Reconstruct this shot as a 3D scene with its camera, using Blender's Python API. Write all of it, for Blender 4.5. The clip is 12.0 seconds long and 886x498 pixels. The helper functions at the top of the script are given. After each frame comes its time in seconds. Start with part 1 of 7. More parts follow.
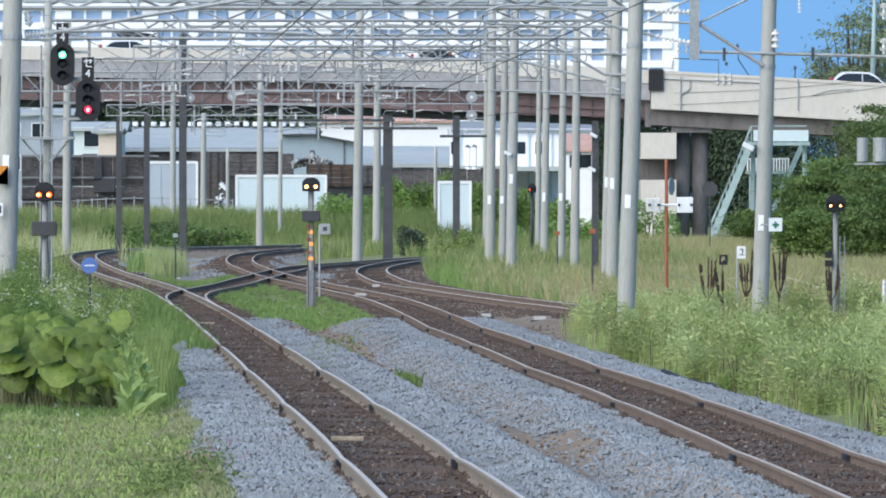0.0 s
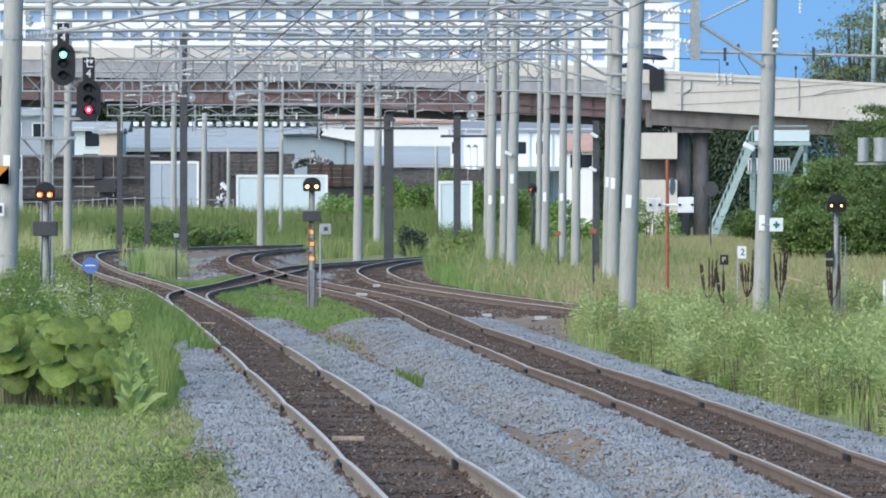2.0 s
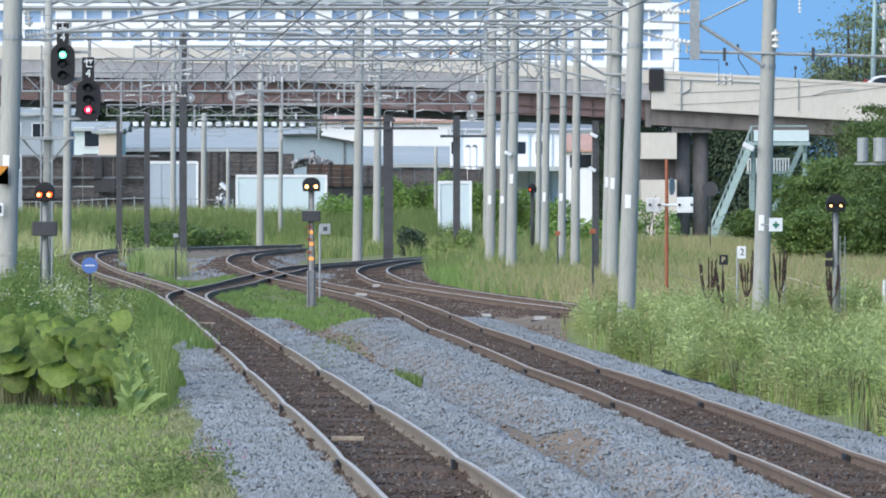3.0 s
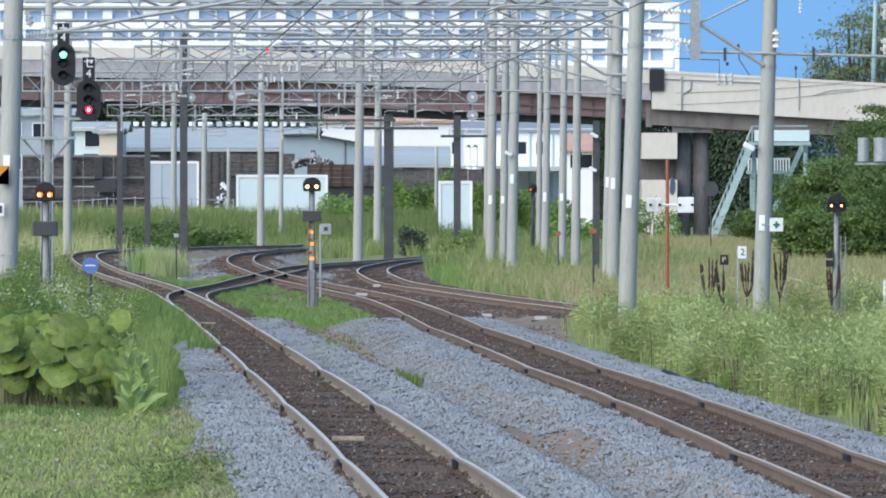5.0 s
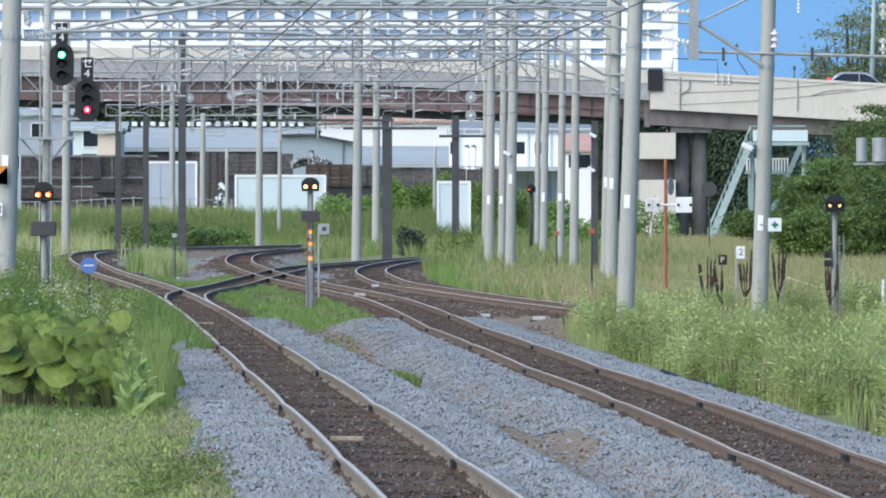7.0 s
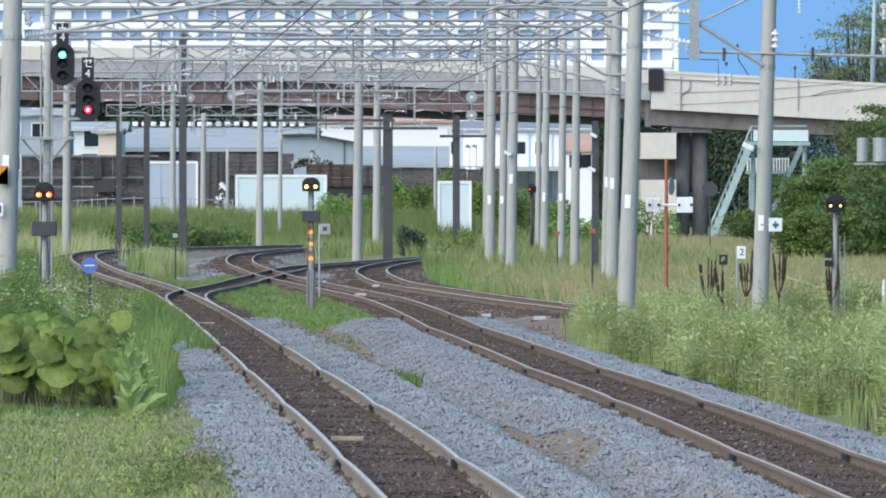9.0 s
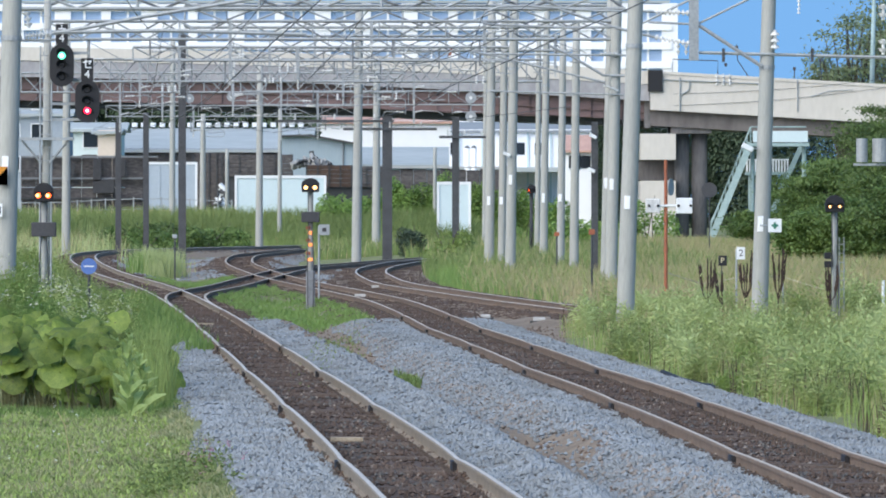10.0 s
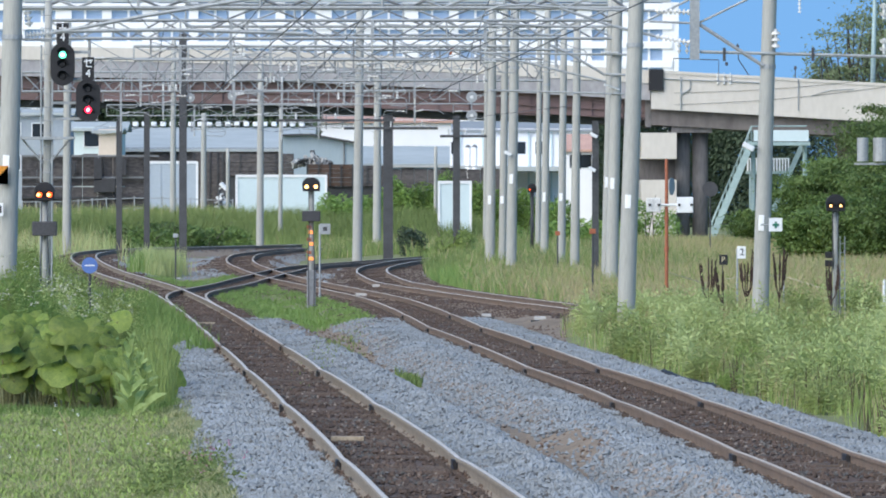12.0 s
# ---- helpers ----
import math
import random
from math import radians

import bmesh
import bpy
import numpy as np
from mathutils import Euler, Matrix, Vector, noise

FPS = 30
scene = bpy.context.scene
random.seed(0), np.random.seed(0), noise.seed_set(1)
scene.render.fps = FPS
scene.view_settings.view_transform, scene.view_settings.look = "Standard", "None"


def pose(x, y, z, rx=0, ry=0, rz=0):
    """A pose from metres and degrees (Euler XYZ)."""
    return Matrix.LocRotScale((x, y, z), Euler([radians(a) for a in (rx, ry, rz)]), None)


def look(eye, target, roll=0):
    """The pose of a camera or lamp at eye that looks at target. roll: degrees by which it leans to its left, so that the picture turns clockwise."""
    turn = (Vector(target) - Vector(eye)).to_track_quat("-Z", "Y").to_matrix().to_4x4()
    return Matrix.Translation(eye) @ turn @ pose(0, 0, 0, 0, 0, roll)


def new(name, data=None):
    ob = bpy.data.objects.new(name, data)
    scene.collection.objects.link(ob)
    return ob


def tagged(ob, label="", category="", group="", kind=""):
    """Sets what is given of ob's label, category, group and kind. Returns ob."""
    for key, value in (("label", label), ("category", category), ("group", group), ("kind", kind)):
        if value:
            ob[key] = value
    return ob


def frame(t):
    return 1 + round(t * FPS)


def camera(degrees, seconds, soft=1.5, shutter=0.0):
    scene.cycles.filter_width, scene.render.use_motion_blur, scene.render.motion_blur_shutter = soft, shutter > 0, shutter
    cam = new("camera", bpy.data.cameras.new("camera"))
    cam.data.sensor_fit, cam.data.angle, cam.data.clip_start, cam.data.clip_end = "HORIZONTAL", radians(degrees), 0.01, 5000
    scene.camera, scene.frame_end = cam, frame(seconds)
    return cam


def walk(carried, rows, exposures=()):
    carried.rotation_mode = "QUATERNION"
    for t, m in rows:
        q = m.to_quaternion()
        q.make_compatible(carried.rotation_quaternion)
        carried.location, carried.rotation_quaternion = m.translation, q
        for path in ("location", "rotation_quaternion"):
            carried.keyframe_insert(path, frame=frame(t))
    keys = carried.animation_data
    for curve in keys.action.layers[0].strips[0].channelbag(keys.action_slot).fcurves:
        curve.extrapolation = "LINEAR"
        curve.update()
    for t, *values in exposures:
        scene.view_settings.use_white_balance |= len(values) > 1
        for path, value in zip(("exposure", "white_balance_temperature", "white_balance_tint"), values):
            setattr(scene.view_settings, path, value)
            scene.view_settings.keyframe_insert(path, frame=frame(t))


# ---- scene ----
cam = camera(5.682, 12.0, soft=1.9)
# seconds, turn to the right and downward sway, both in thousandths of a degree
SWAY = [(0, 5.4, 0), (0.5, 8.3, 0), (1, 5.4, 0), (1.5, 0.4, 3), (2, 0.3, 0), (2.5, 0, 0), (3, 3.6, 0), (5, 0, 0),
        (5.5, -4.4, 4.8), (6, 4.4, 0), (6.5, 5.2, 2), (7, 10.2, 0), (9, 5.8, 0), (9.5, 10.2, 0), (10, 9.6, -5.4),
        (10.5, 5, -3.4), (11, 4.4, 3.4), (11.5, 0.2, 3.6), (12, 4.4, 0)]
EYE_HEIGHT = 2.32
walk(cam, [(t, pose(0, 0, EYE_HEIGHT, 90 - 0.2067 - down / 1000, 0, -turn / 1000)) for t, turn, down in SWAY],
     exposures=[(0, 0.70, 7020, 9), (12, 0.70, 7020, 9)])

# ---- light ----
SUN_ELEVATION, SUN_AZIMUTH = radians(37), radians(222)
world = bpy.data.worlds.new("sky")
scene.world = world
world.use_nodes = True
wn, wl = world.node_tree.nodes, world.node_tree.links
sky = wn.new("ShaderNodeTexSky")
sky.sky_type, sky.sun_disc = "NISHITA", False
sky.sun_elevation, sky.sun_rotation = SUN_ELEVATION, SUN_AZIMUTH
sky.air_density, sky.dust_density, sky.ozone_density = 1.0, 0.3, 2.6
coords, lift, unit = wn.new("ShaderNodeTexCoord"), wn.new("ShaderNodeVectorMath"), wn.new("ShaderNodeVectorMath")
lift.operation, unit.operation = "ADD", "NORMALIZE"
lift.inputs[1].default_value = (0, 0, 0.66)
wl.new(coords.outputs["Generated"], lift.inputs[0])
wl.new(lift.outputs[0], unit.inputs[0])
wl.new(unit.outputs[0], sky.inputs["Vector"])
clear = wn.new("ShaderNodeHueSaturation")
clear.inputs["Saturation"].default_value = 1.15
clear.inputs["Hue"].default_value = 0.494
wl.new(sky.outputs[0], clear.inputs["Color"])
wl.new(clear.outputs[0], wn["Background"].inputs["Color"])
wn["Background"].inputs["Strength"].default_value = 0.212
sun = new("sun", bpy.data.lights.new("sun", "SUN"))
sun.data.energy, sun.data.angle, sun.data.color = 2.4, radians(70), (1, 0.95, 0.88)
sun.matrix_world = look((math.sin(SUN_AZIMUTH) * 10, math.cos(SUN_AZIMUTH) * 10, 10 * math.tan(SUN_ELEVATION)), (0, 0, 0))


# ---- materials ----
def surface(name, colour, other=None, rough=0.8, metal=0.0, size=1.0, fine=8.0, bump=0.2, vary=0.15, depth=0.01,
            glow=0.0, island=0.0, stretch=(1, 1, 1), coords_from="Object", translucent=0.0):
    """Two colours mixed by coarse stains and fine grain, with a fine relief."""
    m = bpy.data.materials.new(name)
    m.use_nodes = True
    ns, ls = m.node_tree.nodes, m.node_tree.links
    p = ns["Principled BSDF"]
    other = other or tuple(c * 0.6 for c in colour)
    tc, mp = ns.new("ShaderNodeTexCoord"), ns.new("ShaderNodeMapping")
    mp.inputs["Scale"].default_value = stretch
    ls.new(tc.outputs[coords_from], mp.inputs[0])
    big, small = ns.new("ShaderNodeTexNoise"), ns.new("ShaderNodeTexNoise")
    for node, scale in ((big, 1 / size), (small, fine / size)):
        node.inputs["Scale"].default_value = scale
        node.inputs["Detail"].default_value = 4
        ls.new(mp.outputs[0], node.inputs["Vector"])
    add = ns.new("ShaderNodeMath")
    add.operation = "MULTIPLY_ADD"
    add.inputs[1].default_value = 0.5
    half = ns.new("ShaderNodeMath")
    half.operation = "MULTIPLY"
    half.inputs[1].default_value = 0.5
    ls.new(small.outputs["Fac"], half.inputs[0])
    ls.new(big.outputs["Fac"], add.inputs[0])
    ls.new(half.outputs[0], add.inputs[2])
    ramp = ns.new("ShaderNodeValToRGB")
    ramp.color_ramp.elements[0].position, ramp.color_ramp.elements[1].position = 0.5 - vary, 0.5 + vary
    ramp.color_ramp.elements[0].color, ramp.color_ramp.elements[1].color = (*other, 1), (*colour, 1)
    ls.new(add.outputs[0], ramp.inputs[0])
    out = ramp.outputs[0]
    if island:
        geo, ob_info, both, hsv = (ns.new(k) for k in ("ShaderNodeNewGeometry", "ShaderNodeObjectInfo", "ShaderNodeMath", "ShaderNodeHueSaturation"))
        both.operation = "ADD"
        ls.new(geo.outputs["Random Per Island"], both.inputs[0])
        ls.new(ob_info.outputs["Random"], both.inputs[1])
        rng = ns.new("ShaderNodeMapRange")
        rng.inputs["From Max"].default_value = 2
        rng.inputs["To Min"].default_value, rng.inputs["To Max"].default_value = 1 - island, 1 + island
        ls.new(both.outputs[0], rng.inputs[0])
        ls.new(rng.outputs[0], hsv.inputs["Value"])
        ls.new(out, hsv.inputs["Color"])
        out = hsv.outputs[0]
    ls.new(out, p.inputs["Base Color"])
    p.inputs["Roughness"].default_value, p.inputs["Metallic"].default_value = rough, metal
    if bump:
        b = ns.new("ShaderNodeBump")
        b.inputs["Strength"].default_value, b.inputs["Distance"].default_value = bump, depth
        ls.new(small.outputs["Fac"], b.inputs["Height"])
        ls.new(b.outputs[0], p.inputs["Normal"])
    if glow:
        p.inputs["Emission Color"].default_value = (*colour, 1)
        p.inputs["Emission Strength"].default_value = glow
    if translucent:
        tr, mix = ns.new("ShaderNodeBsdfTranslucent"), ns.new("ShaderNodeMixShader")
        ls.new(out, tr.inputs["Color"])
        mix.inputs[0].default_value = translucent
        ls.new(p.outputs[0], mix.inputs[1])
        ls.new(tr.outputs[0], mix.inputs[2])
        ls.new(mix.outputs[0], ns["Material Output"].inputs["Surface"])
    return m


CONCRETE = surface("concrete", (0.50, 0.50, 0.49), (0.36, 0.36, 0.36), size=1.5, stretch=(3, 3, 0.5), vary=0.2)
POLE_CONCRETE = surface("pole_concrete", (0.435, 0.435, 0.405), (0.305, 0.31, 0.29), size=0.8, stretch=(4, 4, 0.4), vary=0.2)
BRIDGE_CONCRETE = surface("bridge_concrete", (0.66, 0.615, 0.555), (0.56, 0.52, 0.465), size=2.4, stretch=(1.2, 1, 0.5), vary=0.22)
# box girder concrete, darkened in its colour for the shade below the parapet
SHADED_GIRDER_CONCRETE = surface("shaded_girder_concrete", (0.2, 0.175, 0.165), (0.12, 0.105, 0.1), size=3.0, stretch=(1, 1, 0.5))
OILY_STONE = surface("dark_oily_stone", (0.11, 0.105, 0.10), (0.06, 0.058, 0.055), size=0.4, island=0.4)
BROWN_STONE = surface("brown_grey_stone", (0.235, 0.205, 0.185), (0.14, 0.12, 0.105), size=0.4, island=0.4)
# grey of the fascia holds both dirt and the shade below the parapet
GREY_FASCIA = surface("weathered_shaded_fascia", (0.42, 0.41, 0.42), (0.28, 0.27, 0.28), size=2.5, stretch=(1, 1, 0.6), vary=0.2)
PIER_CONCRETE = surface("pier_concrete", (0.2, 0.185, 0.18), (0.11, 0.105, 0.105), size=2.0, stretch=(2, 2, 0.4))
GALVANISED = surface("galvanised_steel", (0.39, 0.41, 0.42), (0.27, 0.29, 0.30), rough=0.55, metal=0.25, size=0.5)
MID_GREY_STEEL = surface("mid_grey_galvanised_steel", (0.25, 0.26, 0.275), (0.16, 0.17, 0.18), rough=0.6, metal=0.15, size=0.5)
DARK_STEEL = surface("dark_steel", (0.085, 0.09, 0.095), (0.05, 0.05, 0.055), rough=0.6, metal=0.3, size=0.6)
BLACK_PAINT = surface("black_paint", (0.012, 0.012, 0.016), rough=0.6, size=0.4, bump=0.05)
WHITE_PAINT = surface("white_paint", (0.82, 0.84, 0.85), (0.70, 0.72, 0.73), rough=0.5, size=1.2, vary=0.4, bump=0.05)
RAIL_STEEL = surface("rusty_rail", (0.22, 0.155, 0.112), (0.135, 0.095, 0.07), rough=0.9, metal=0.0, size=0.7)
RAIL_HEAD = surface("worn_rail_head", (0.56, 0.49, 0.42), (0.38, 0.33, 0.27), rough=0.7, metal=0.0, size=0.5, bump=0.05)
RAIL_STEEL_PALE = surface("grey_tan_rail", (0.265, 0.22, 0.17), (0.18, 0.145, 0.11), rough=0.9, metal=0.0, size=0.7)
RAIL_HEAD_BRIGHT = surface("polished_rail_head", (0.68, 0.615, 0.54), (0.48, 0.43, 0.37), rough=0.5, metal=0.1, size=0.5, bump=0.05)
SLEEPER_WOOD = surface("weathered_sleeper", (0.12, 0.088, 0.068), (0.06, 0.043, 0.034), size=0.3, stretch=(1, 6, 6), island=0.3)
GIRDER_BROWN = surface("brown_girder_paint", (0.205, 0.13, 0.125), (0.135, 0.09, 0.085), rough=0.6, size=3.0, stretch=(0.5, 1, 2))
GRAVEL = surface("blue_grey_gravel", (0.22, 0.235, 0.25), (0.11, 0.12, 0.13), size=0.5, fine=9, bump=0.9, depth=0.03, vary=0.12, rough=0.95)
STONE = surface("crushed_stone", (0.252, 0.286, 0.318), (0.175, 0.186, 0.19), size=2.2, fine=9, vary=0.13, island=0.26, rough=0.9)
DIRTY_STONE = surface("rust_stained_stone", (0.135, 0.094, 0.074), (0.065, 0.045, 0.037), size=0.3, island=0.4, rough=0.95)
RUSTY_BED = surface("rust_stained_ballast", (0.12, 0.078, 0.06), (0.05, 0.034, 0.027), size=0.6, fine=10, bump=0.9, depth=0.03, rough=0.95)
SOIL = surface("sandy_soil", (0.26, 0.20, 0.145), (0.15, 0.115, 0.085), size=0.8, fine=8, bump=0.6, depth=0.02, rough=0.95)
TURF = surface("turf", (0.22, 0.225, 0.09), (0.14, 0.16, 0.06), size=2.0, fine=12, bump=0.6, depth=0.03, rough=0.95)
GRASS = surface("green_grass", (0.32, 0.40, 0.13), (0.20, 0.29, 0.075), size=3.0, fine=5, island=0.45, bump=0, rough=0.6, translucent=0.35)
DRY_GRASS = surface("drying_grass", (0.56, 0.47, 0.27), (0.38, 0.34, 0.16), size=4.0, fine=5, island=0.35, bump=0, rough=0.7, translucent=0.35)
BANK_GRASS = surface("bank_grass_blades", (0.245, 0.315, 0.105), (0.145, 0.205, 0.062), size=5.0, fine=5, island=0.4, bump=0, rough=0.7, vary=0.1, translucent=0.3)
LAWN = surface("lawn_blades", (0.42, 0.41, 0.23), (0.15, 0.20, 0.075), size=1.1, fine=4, island=0.45, bump=0, rough=0.7, vary=0.07, translucent=0.3)
LUSH_GRASS = surface("lush_short_grass", (0.21, 0.32, 0.09), (0.12, 0.21, 0.05), size=2.0, fine=5, island=0.4, bump=0, rough=0.6, translucent=0.35)
WEED_LEAF = surface("grey_green_weed_leaf", (0.5, 0.56, 0.27), (0.33, 0.41, 0.16), size=2.5, fine=4, island=0.2, bump=0, rough=0.9, translucent=0.3)
HERB_LEAF = surface("fresh_herb_leaf", (0.46, 0.53, 0.22), (0.29, 0.37, 0.125), size=2.0, fine=4, island=0.35, bump=0, rough=0.9, translucent=0.3)
BIG_LEAF = surface("broad_green_leaf", (0.25, 0.325, 0.055), (0.085, 0.155, 0.03), size=0.45, fine=6, island=0.45, bump=0.3, rough=0.6, translucent=0.3)
TREE_LEAF = surface("tree_leaf", (0.18, 0.265, 0.075), (0.075, 0.135, 0.036), size=2.0, fine=4, island=0.5, bump=0, rough=0.55, translucent=0.3)
# dark shrub leaf; for the far woods the bridge's shade is in this colour
DARK_SHADED_LEAF = surface("dark_shaded_leaf", (0.07, 0.11, 0.06), (0.035, 0.06, 0.035), size=2.0, fine=4, island=0.5, bump=0, rough=0.7)
PALE_LEAF = surface("olive_tree_leaf", (0.31, 0.375, 0.21), (0.19, 0.255, 0.13), size=2.0, fine=4, island=0.4, bump=0, rough=0.55, translucent=0.3)
BARK = surface("bark", (0.12, 0.10, 0.085), (0.06, 0.05, 0.04), size=0.3, stretch=(3, 3, 0.6), bump=0.6)
DEAD_STALK = surface("dead_stalk", (0.07, 0.04, 0.03), (0.035, 0.022, 0.018), size=0.3)
ORANGE = surface("orange_paint", (0.40, 0.12, 0.055), (0.24, 0.075, 0.04), rough=0.6, size=0.5)
TEAL_STEEL = surface("teal_painted_steel", (0.36, 0.48, 0.47), (0.25, 0.34, 0.34), rough=0.5, size=1.0)
FACADE_WHITE = surface("white_facade", (0.92, 0.92, 0.93), (0.82, 0.83, 0.85), size=8.0, vary=0.4, bump=0.05)
SHED_GREY = surface("grey_corrugated_roof", (0.43, 0.47, 0.475), (0.34, 0.375, 0.385), size=5.0, stretch=(0.4, 1, 2))
YARD_PANEL = surface("stained_steel_panel", (0.135, 0.122, 0.12), (0.05, 0.046, 0.05), size=1.6, stretch=(0.6, 1, 1.5), vary=0.12)
BROWN_WOOD = surface("brown_boards", (0.15, 0.09, 0.066), (0.07, 0.048, 0.04), size=1.0, stretch=(0.4, 1, 3))
CONTAINER_BLUE = surface("pale_container_paint", (0.62, 0.73, 0.75), (0.52, 0.63, 0.66), size=2.0, vary=0.4, bump=0.05)
ROOF_RED = surface("faded_red_roof", (0.58, 0.36, 0.29), (0.46, 0.28, 0.23), size=2.0)
PORCELAIN = surface("white_porcelain", (0.80, 0.80, 0.78), rough=0.25, size=0.3, bump=0)
FASTENING_RUST = surface("rusty_fastening", (0.105, 0.08, 0.065), (0.05, 0.038, 0.032), rough=0.85, size=0.2)
PALE_CHIP = surface("pale_brown_chip", (0.33, 0.28, 0.24), (0.20, 0.165, 0.14), size=0.4, island=0.4)
ROPE = surface("pale_rope", (0.55, 0.49, 0.38), (0.4, 0.35, 0.27), size=0.2)
# white house front with its bluish shade mixed into the wall colour
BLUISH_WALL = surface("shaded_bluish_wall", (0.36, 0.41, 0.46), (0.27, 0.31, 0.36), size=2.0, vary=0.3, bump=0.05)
PALE_TEAL_WALL = surface("pale_teal_wall", (0.66, 0.75, 0.74), (0.56, 0.65, 0.65), size=2.0, vary=0.3, bump=0.05)
GREY_CONTAINER = surface("lavender_grey_container", (0.43, 0.49, 0.55), (0.34, 0.40, 0.46), size=1.5, vary=0.3, bump=0.05)
# darker copy of the grey roof, roof shading put into the colour
FACTORY_ROOF = surface("shaded_grey_roof", (0.30, 0.325, 0.34), (0.23, 0.25, 0.27), size=5.0, stretch=(0.4, 1, 2))
SHED_BLUE = surface("blue_grey_sheet_wall", (0.36, 0.44, 0.49), (0.28, 0.35, 0.40), size=3.0, stretch=(2, 1, 0.4), vary=0.3, bump=0.05)
HEDGE_LEAF = surface("bright_hedge_leaf", (0.29, 0.42, 0.12), (0.13, 0.235, 0.055), size=1.5, fine=4, island=0.5, bump=0, rough=0.7, translucent=0.3)
CREAM_WALL = surface("peach_cream_wall", (0.74, 0.63, 0.53), (0.64, 0.54, 0.45), size=2.0, vary=0.3, bump=0.05)
GREY_BOX = surface("grey_equipment_paint", (0.06, 0.06, 0.066), (0.035, 0.035, 0.04), rough=0.6, size=0.4)


def glass(name, colour, rough=0.12):
    m = bpy.data.materials.new(name)
    m.use_nodes = True
    p = m.node_tree.nodes["Principled BSDF"]
    p.inputs["Base Color"].default_value = (*colour, 1)
    p.inputs["Roughness"].default_value, p.inputs["Metallic"].default_value = rough, 0.3
    return m


WINDOW_BLUE = glass("window_glass", (0.36, 0.47, 0.62), 0.3)
CAR_GLASS = glass("car_glass", (0.03, 0.035, 0.04))
LAMP_GREEN = surface("green_lens", (0.10, 0.95, 0.62), (0.10, 0.95, 0.62), glow=2.2, bump=0)
LAMP_RED = surface("red_lens", (1.0, 0.02, 0.07), (1.0, 0.02, 0.07), glow=2.5, bump=0)
LAMP_CORE = surface("lamp_core", (1.0, 0.9, 0.92), (1.0, 0.9, 0.92), glow=2.0, bump=0)
BRIGHT_WHITE = surface("fresh_white_enamel", (0.93, 0.93, 0.93), (0.88, 0.88, 0.88), rough=0.3, size=0.3, bump=0)
TAIL_GLOW = surface("lit_tail_lens", (0.85, 0.04, 0.05), (0.8, 0.04, 0.05), glow=0.5, rough=0.3, bump=0)
LAMP_WARM = surface("warm_lens", (1.0, 0.55, 0.22), (1.0, 0.55, 0.22), glow=3.0, bump=0)
LAMP_REDDISH = surface("orange_red_lens", (1.0, 0.12, 0.03), (1.0, 0.12, 0.03), glow=2.5, bump=0)


# ---- small mesh tools ----
def thing(name, label, category, at=(0, 0, 0), group="", kind="", turn=0.0):
    ob = new(name)
    ob.matrix_basis = pose(at[0], at[1], at[2], 0, 0, turn)
    ob.empty_display_size = 0.2
    return tagged(ob, label, category, group, kind)


def mesh_of(name, bm, material, smooth=False):
    me = bpy.data.meshes.new(name)
    bm.normal_update()
    bm.to_mesh(me)
    bm.free()
    if smooth:
        for f in me.polygons:
            f.use_smooth = True
    me.materials.append(material)
    return me


def part(name, bm, material, parent, label="", smooth=False, kind=""):
    ob = new(name, mesh_of(name, bm, material, smooth))
    ob.parent = parent
    return tagged(ob, label, kind=kind)


def arrays(name, verts, faces, material, smooth=False):
    me = bpy.data.meshes.new(name)
    me.from_pydata([tuple(v) for v in verts], [], [tuple(f) for f in faces])
    if smooth:
        for f in me.polygons:
            f.use_smooth = True
    me.materials.append(material)
    return me


def box(bm, x0, x1, y0, y1, z0, z1, m=None):
    """A block between two corners, with m a pose of its own."""
    vs = [Vector((x, y, z)) for x in (x0, x1) for y in (y0, y1) for z in (z0, z1)]
    vs = [bm.verts.new(m @ v if m else v) for v in vs]
    for q in ((0, 1, 3, 2), (4, 6, 7, 5), (0, 4, 5, 1), (2, 3, 7, 6), (0, 2, 6, 4), (1, 5, 7, 3)):
        bm.faces.new([vs[i] for i in q])
    return bm


def soft_box(x0, x1, y0, y1, z0, z1, r=0.02, m=None):
    bm = box(bmesh.new(), x0, x1, y0, y1, z0, z1, m)
    bmesh.ops.bevel(bm, geom=bm.edges[:], offset=r, segments=2, affect="EDGES", profile=0.5)
    return bm


def rod(bm, a, b, ra, rb=None, n=8, caps=True):
    """A round bar from a to b that tapers from ra to rb."""
    a, b, rb = Vector(a), Vector(b), ra if rb is None else rb
    d = (b - a).normalized()
    u = d.orthogonal().normalized()
    v = d.cross(u)
    rings = []
    for c, r in ((a, ra), (b, rb)):
        rings.append([bm.verts.new(c + r * (math.cos(k * math.tau / n) * u + math.sin(k * math.tau / n) * v)) for k in range(n)])
    for k in range(n):
        bm.faces.new((rings[0][k], rings[0][k - 1], rings[1][k - 1], rings[1][k]))
    if caps:
        bm.faces.new(rings[0])
        bm.faces.new(rings[1][::-1])
    return bm


